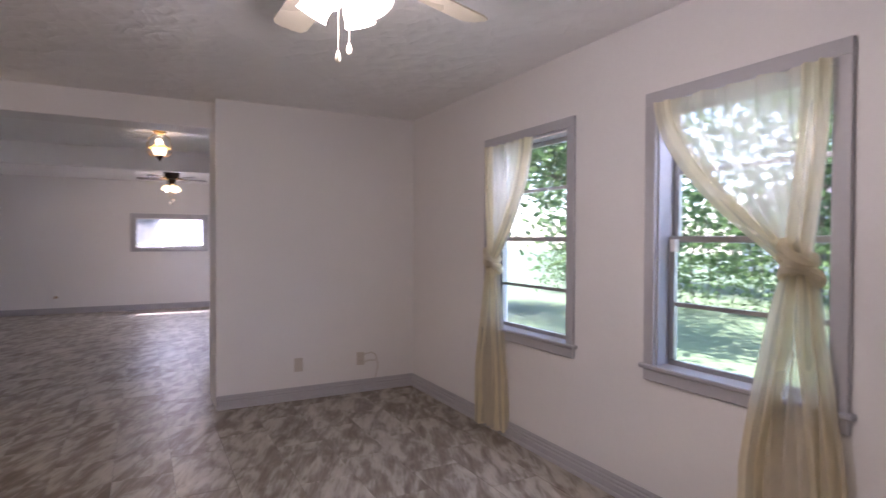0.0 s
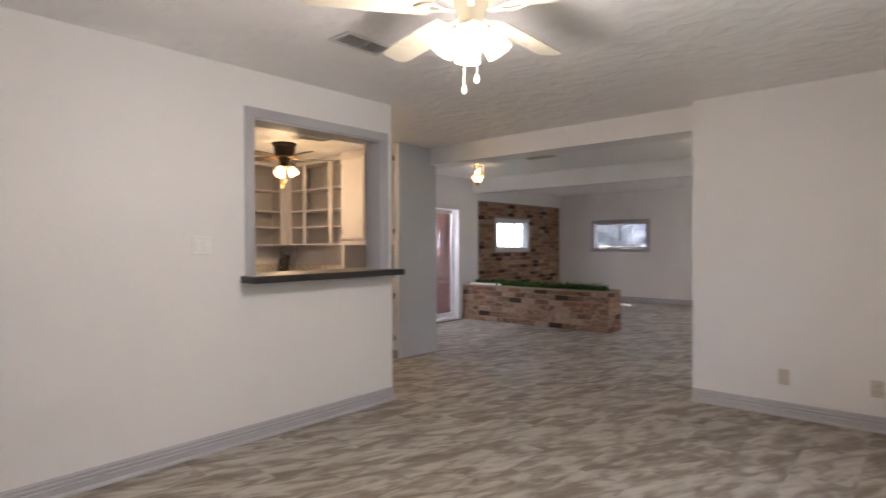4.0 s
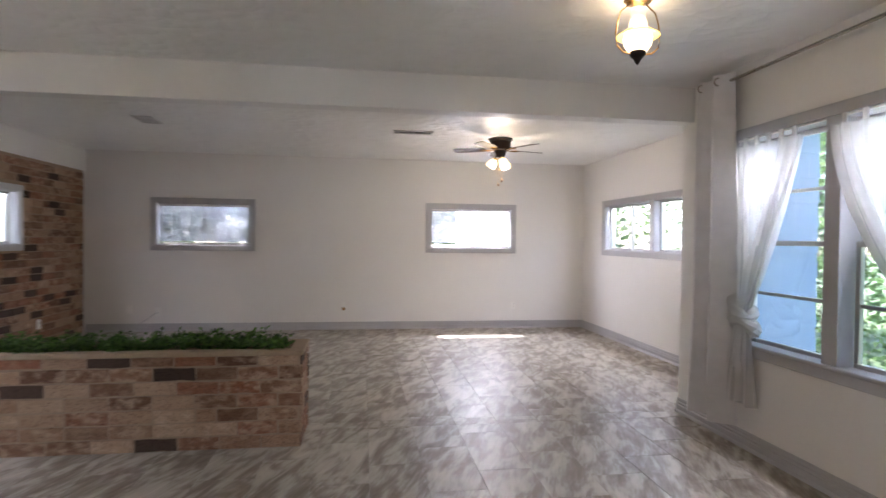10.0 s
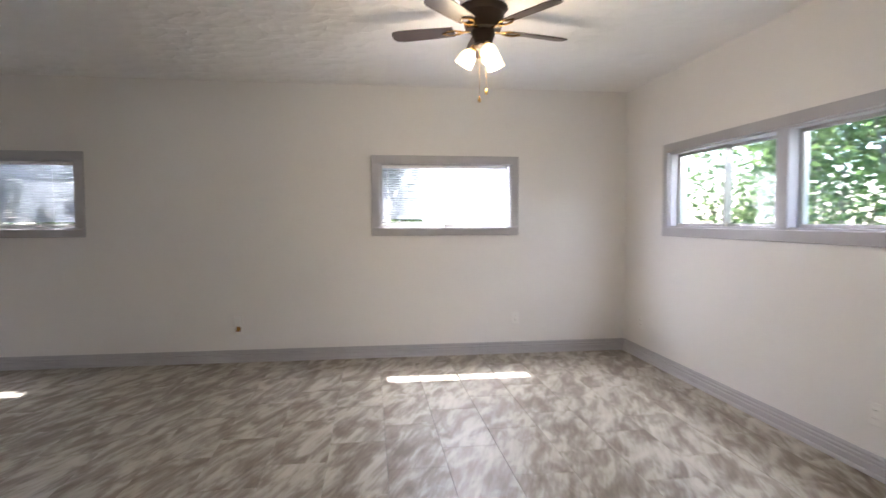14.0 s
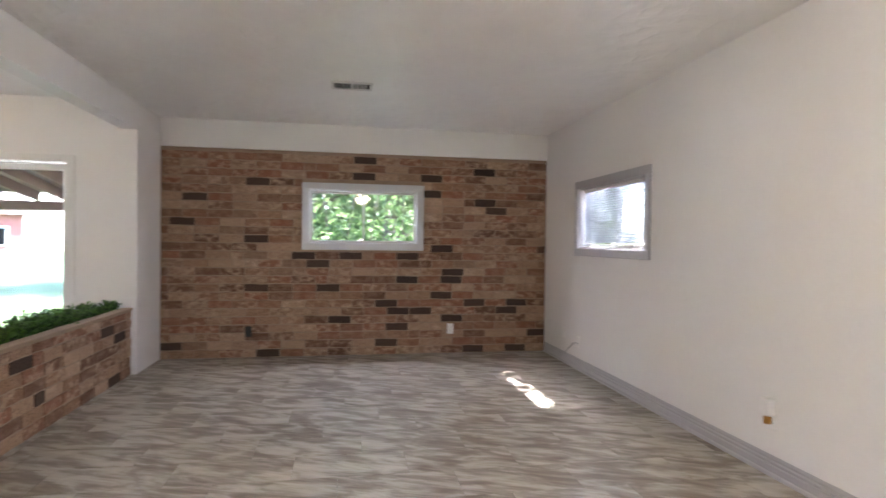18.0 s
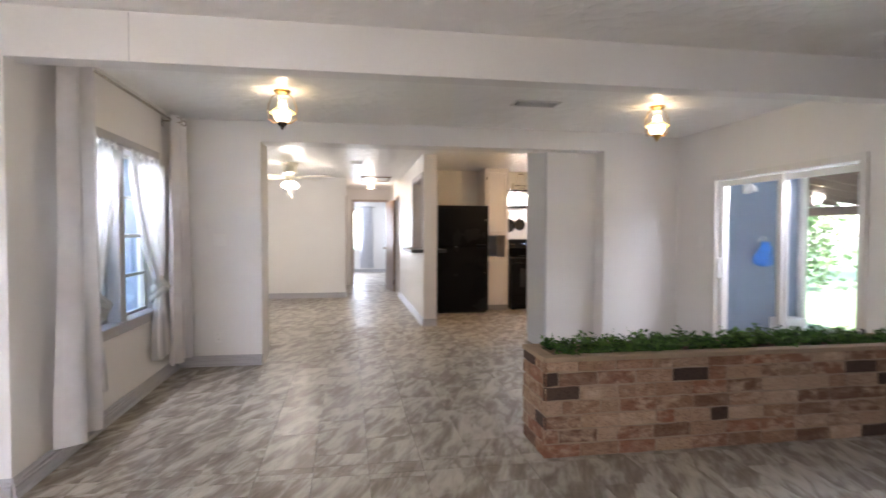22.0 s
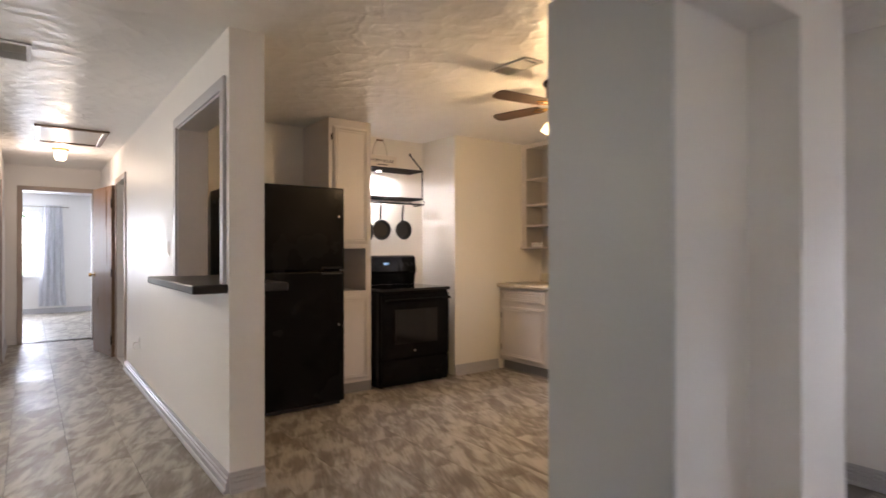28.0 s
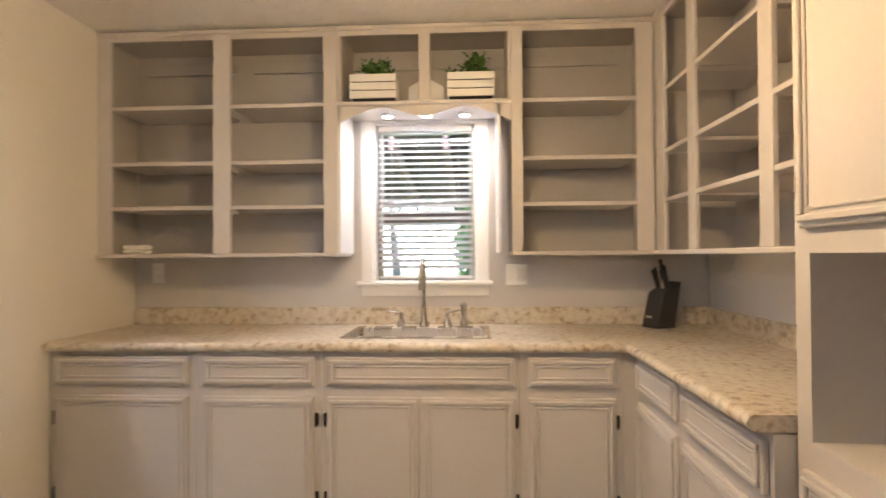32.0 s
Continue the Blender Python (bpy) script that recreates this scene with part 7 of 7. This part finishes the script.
def lap_siding(name, axis, at, face, u0, u1, z0, z1, material, label, step=0.19):
    """Overlapping boards; each board a part."""
    t = tagged(new(name), label, kind="structure")
    bm = bmesh.new()
    vs = []
    for u in (u0, u1):
        vs.append([bm.verts.new(put(axis, u, at + face * d, z)) for d, z in ((0.0, 0.0), (0.024, 0.0), (0.010, step + 0.004), (0.0, step + 0.004))])
    for k in range(4):
        bm.faces.new((vs[0][k], vs[0][(k + 1) % 4], vs[1][(k + 1) % 4], vs[1][k]))
    bm.faces.new(vs[0])
    bm.faces.new(vs[1][::-1])
    me = finish("board", bm, material)
    for k in range(int((z1 - z0) / step)):
        ob = new("board", me)
        ob.parent = t
        ob.location = (0, 0, z0 + k * step)


lap_siding("siding_large_room", "y", YG - 0.14, -1, XA + 0.155, XG + 0.15, -0.1, 2.7, M_SIDING, "blue-grey lap siding outside the dining window")
lap_siding("siding_first_room", "y", YP1, 1, XA + 0.155, XF + 0.15, -0.1, 2.7, M_SIDING, "blue-grey lap siding outside the dining window")
lap_siding("siding_dining", "x", XA + 0.15, 1, YP1 + 0.03, W3[0] - 0.02, -0.1, 2.7, M_SIDING, "blue-grey lap siding beside the dining window")
lap_siding("siding_kitchen", "y", 4.717, 1, -5.85, XL - 0.155, -0.1, 2.1, M_SIDING, "blue-grey lap siding beside the patio door")
solid("wall_kitchen_outside", [(-5.85, XK - 0.155, 4.60, 4.715, -0.3, 2.6)], M_SIDING, "blue-grey outside wall of the kitchen")
bm = bmesh.new()
box(bm, -5.91, -5.83, 4.70, 4.79, -0.12, 2.5, 0.003)
tagged(part("corner_board", bm, M_WHITE), "white corner board of the siding", kind="structure")
lap_siding("siding_porch_end", "y", YG - 0.145, -1, -6.1, XL - 0.155, -0.1, 2.4, M_REDWOOD, "barn-red board siding at the end of the patio")

solid("patio_slab", [(-9.4, XL - 0.155, 4.74, 12.5, -0.28, -0.07)], M_SLAB, "greenish painted concrete patio slab")
_r = tagged(new("patio_roof"), "red-brown patio roof sloping down on rafters", kind="structure")
_r.matrix_basis = pose(XL - 0.16, 0, 2.36, 0, -8.5, 0)
for _a, _y0, _y1 in ((0.0, 4.74, 7.50), (-2.0, 0.6, 4.74)):
    bm = bmesh.new()
    box(bm, -4.05, _a, _y0, _y1, 0.145, 0.175)
    part("roof_deck", bm, M_DECK, _r)
    bm = bmesh.new()
    box(bm, -4.0, _a, -0.02, 0.02, 0.0, 0.14)
    me = finish("rafter", bm, M_RAFTER)
    for k in range(int((_y1 - _y0) / 0.40)):
        ob = new("rafter", me)
        ob.parent = _r
        ob.location = (0, _y0 + 0.14 + 0.40 * k, 0.0)
bm = bmesh.new()
box(bm, -4.05, -3.96, 0.6, 7.50, -0.14, -0.003)
part("roof_beam", bm, M_RAFTER, _r)
for y in (0.7, 7.35):
    bm = bmesh.new()
    box(bm, XL - 0.16 - 3.99, XL - 0.16 - 3.90, y - 0.045, y + 0.045, -0.07, 1.70, 0.004)
    ob = part("roof_post", bm, M_RAFTER)
    ob.name = "porch_post"
    tagged(ob, "painted wooden post of the patio roof", kind="structure")
t = thing("patio_railing", (-8.2, 8.2, -0.07), "barn-red wooden patio railing", "railing", turn=0)
for z in (0.12, 0.86):
    bm = bmesh.new()
    box(bm, -0.03, 0.03, -0.9, 1.6, z, z + 0.07, 0.004)
    part("rail", bm, M_REDWOOD, t)
for k in range(14):
    bm = bmesh.new()
    box(bm, -0.018, 0.018, -0.86 + 0.18 * k, -0.80 + 0.18 * k, 0.0 if k in (0, 13) else 0.19, 0.86, 0.003)
    part("baluster", bm, M_REDWOOD, t)
t = thing("porch_light", (-5.10, 4.745, 1.86), "white outdoor wall light beside the patio door", "wall light")
bm = bmesh.new()
box(bm, -0.05, 0.05, 0.0, 0.03, -0.06, 0.06, 0.005)
part("mount", bm, M_PLASTIC, t)
bm = bmesh.new()
lathe(bm, [(0.02, 0.0), (0.05, -0.03), (0.075, -0.09), (0.07, -0.09), (0.045, -0.035), (0.0, -0.01)], (0, 0.09, 0.05), 18)
part("shade", bm, M_PLASTIC, t, smooth=True)
t = thing("hanging_blue_bag", (-5.33, 4.745, 0.93), "bright blue plastic bag hung on the siding", "bag")
bm = bmesh.new()
lathe(bm, [(0.0, 0.0), (0.075, 0.006), (0.125, 0.035), (0.135, 0.09), (0.118, 0.16), (0.085, 0.22), (0.05, 0.27), (0.058, 0.30), (0.0, 0.29)], n=20)
for v in bm.verts:
    v.co.y = (v.co.y + 0.14) * 0.36 * (1 + 0.18 * math.sin(31 * v.co.x + 14 * v.co.z))
    v.co.x += 0.018 * math.sin(19 * v.co.z) + 0.02 * v.co.z
part("bag", bm, surface("blue_plastic", (0.03, 0.22, 0.75), 0.4, vary=0.2, grain=14), t, smooth=True)
bm = bmesh.new()
tube(bm, [(-0.07, 0.02, 0.295), (0.0, 0.006, 0.37), (0.07, 0.02, 0.295)], 0.004, 6)
part("loop", bm, M_PLASTIC, t)
t = thing("white_step_blocks", (-5.56, 4.92, -0.07), "two white painted blocks stacked against the siding", "blocks")
bm = bmesh.new()
box(bm, -0.19, 0.19, -0.12, 0.13, 0.0, 0.19, 0.012)
part("lower_block", bm, M_PLASTIC, t)
bm = bmesh.new()
box(bm, -0.165, 0.165, -0.12, 0.09, 0.192, 0.40, 0.012)
part("upper_block", bm, M_PLASTIC, t)
t = thing("door_mat", (-4.66, 5.78, -0.07), "dark green door mat lying on the patio slab", "mat")
bm = bmesh.new()
box(bm, -0.21, 0.21, -0.36, 0.36, 0.0, 0.012, 0.004)
part("pile", bm, surface("green_mat_pile", (0.06, 0.085, 0.065), 0.95, vary=0.3, grain=120, bump=0.6), t)
bm = bmesh.new()
for r in ((-0.235, 0.235, -0.385, -0.362), (-0.235, 0.235, 0.362, 0.385), (-0.235, -0.212, -0.362, 0.362), (0.212, 0.235, -0.362, 0.362)):
    box(bm, *r, 0.0, 0.009, 0.002)
part("rubber_border", bm, M_DARKHOLE, t)


def far_house(at, turn, w, d, h, material, label):
    t = thing("neighbour_house", at, label, "house", "", turn)
    bm = bmesh.new()
    box(bm, -w / 2, w / 2, -d / 2, d / 2, 0, h)
    wl = part("wall", bm, material, t)
    bm = bmesh.new()
    a = [bm.verts.new(p) for p in ((-w / 2 - 0.4, -d / 2 - 0.4, h), (w / 2 + 0.4, -d / 2 - 0.4, h), (w / 2 + 0.4, d / 2 + 0.4, h), (-w / 2 - 0.4, d / 2 + 0.4, h), (-w / 2 - 0.4, 0, h + 1.7), (w / 2 + 0.4, 0, h + 1.7))]
    for f in ((0, 1, 5, 4), (2, 3, 4, 5), (0, 4, 3), (1, 2, 5), (0, 3, 2, 1)):
        bm.faces.new([a[i] for i in f])
    part("roof", bm, M_ROOF, t)
    for x in (-w * 0.32, w * 0.28):
        bm = bmesh.new()
        box(bm, x - 0.55, x + 0.55, -d / 2 - 0.05, -d / 2 + 0.01, 0.9, 2.1, 0.01)
        wn = part("window", bm, M_WHITE, wl)
        bm = bmesh.new()
        box(bm, x - 0.45, x + 0.45, -d / 2 - 0.07, -d / 2 - 0.045, 1.0, 2.0)
        part("pane", bm, M_BLACKGLASS, wn)
    bm = bmesh.new()
    box(bm, -0.5, 0.5, -d / 2 - 0.05, -d / 2 + 0.01, 0.0, 2.1, 0.01)
    part("door", bm, M_WHITE, wl)


far_house((-37.0, -13.5, -0.25), 125, 6.0, 5.0, 2.8, M_REDWOOD, "barn-red wooden house with white windows beyond the lawn")
far_house((30.0, 12.0, -0.25), -95, 11.0, 7.0, 3.0, surface("pale_siding", (0.5, 0.5, 0.48), 0.7), "pale house beyond the front lawn")


# ---- brick pieces ----
for _o, _al, _ou, _ln in (((PX0, PY0 + 0.012, 0), Vector((1, 0, 0)), Vector((0, -1, 0)), PX1 - PX0), ((PX1, PY1 - 0.012, 0), Vector((-1, 0, 0)), Vector((0, 1, 0)), PX1 - PX0),
                          ((PX1 - 0.012, PY0, 0), Vector((0, 1, 0)), Vector((1, 0, 0)), PY1 - PY0)):
    brick_run(planter, _o, _al, _ou, _ln, 7, int(_ln * 100) + int(_o[1] * 10), 0.007, (), 0.05)
brick_wall = tagged(new("brick_wall"), "accent wall of used brick in mixed tan and dark tones", kind="structure")
brick_run(brick_wall, (XB - 0.015, YE - 0.004, 0), Vector((0, -1, 0)), Vector((1, 0, 0)), YE - YG - 0.006, 25, 9, 0.0095,
          [(YE - 0.004 - WB[1] - 0.07, YE - 0.004 - WB[0] + 0.07, WB[2] - 0.07, WB[3] + 0.07)], 0.03, lambda u, z: z > 1.19)

# ---- floor tiles ----
TW, TL, TJ = 0.305, 0.61, 0.0014
bm = bmesh.new()
box(bm, TJ / 2, TW - TJ / 2, TJ / 2, TL - TJ / 2, -0.006, 0.0)
for v in bm.verts:
    if v.co.z > -0.001:
        v.co.x += 0.0007 if v.co.x < 0.1 else -0.0007
        v.co.y += 0.0007 if v.co.y < 0.1 else -0.0007
tile_mesh = finish("floor_tile", bm, M_TILE)
floor_ob = bpy.data.objects["floor"]
rest = bmesh.new()
ROOMS = ((-1.47, XF, YR, YP0), (-3.62, 0.44, YP0, YP1), (-3.62, -1.47, 4.10, YP0), (XL, XA, YP1, YG - 0.14), (XL, XA, YG - 0.14, YG), (XB + 0.0, XG, YG, YE), (-4.70, -1.47, 1.0, 4.10), (-1.47, -0.37, YHALL - 0.12, YR), (-3.0, 2.1, -8.08, YHALL - 0.12))
cells = {}
for rx0, rx1, ry0, ry1 in ROOMS:
    for i in range(math.floor((rx0 + 5.1) / TW), math.ceil((rx1 + 5.1) / TW)):
        x0, x1 = max(-5.1 + i * TW, rx0), min(-5.1 + (i + 1) * TW, rx1)
        off = (i * 0.387) % 1.0 * TL
        for j in range(math.floor((ry0 + 9 - off) / TL), math.ceil((ry1 + 9 - off) / TL)):
            y0, y1 = max(-9 + off + j * TL, ry0), min(-9 + off + (j + 1) * TL, ry1)
            if x1 - x0 > 0.01 and y1 - y0 > 0.01:
                cells.setdefault((i, j), []).append((x0, x1, y0, y1))
single = 0
for (i, j), rs in sorted(cells.items()):
    for x0, x1, y0, y1 in rs:
        whole = len(rs) == 1 and x1 - x0 > TW - 0.001 and y1 - y0 > TL - 0.001
        if whole and single < 300 and -3.2 < x0 < 1.6 and y0 > -0.2:
            ob = new("floor_tile", tile_mesh)
            ob.parent = floor_ob
            ob.location = (x0, y0, 0.0)
            single += 1
        else:
            a, b, c, d = x0 + TJ / 2, x1 - TJ / 2, y0 + TJ / 2, y1 - TJ / 2
            lo = [rest.verts.new((x, y, -0.006)) for x, y in ((a, c), (b, c), (b, d), (a, d))]
            hi = [rest.verts.new((x, y, 0.0)) for x, y in ((a + 0.0007, c + 0.0007), (b - 0.0007, c + 0.0007), (b - 0.0007, d - 0.0007), (a + 0.0007, d - 0.0007))]
            rest.faces.new(hi)
            for k in range(4):
                rest.faces.new((lo[k], lo[(k + 1) % 4], hi[(k + 1) % 4], hi[k]))
tagged(part("floor_tiles_far", rest, M_TILE, floor_ob), "cut and far grey-brown vinyl tiles", kind="stuff")
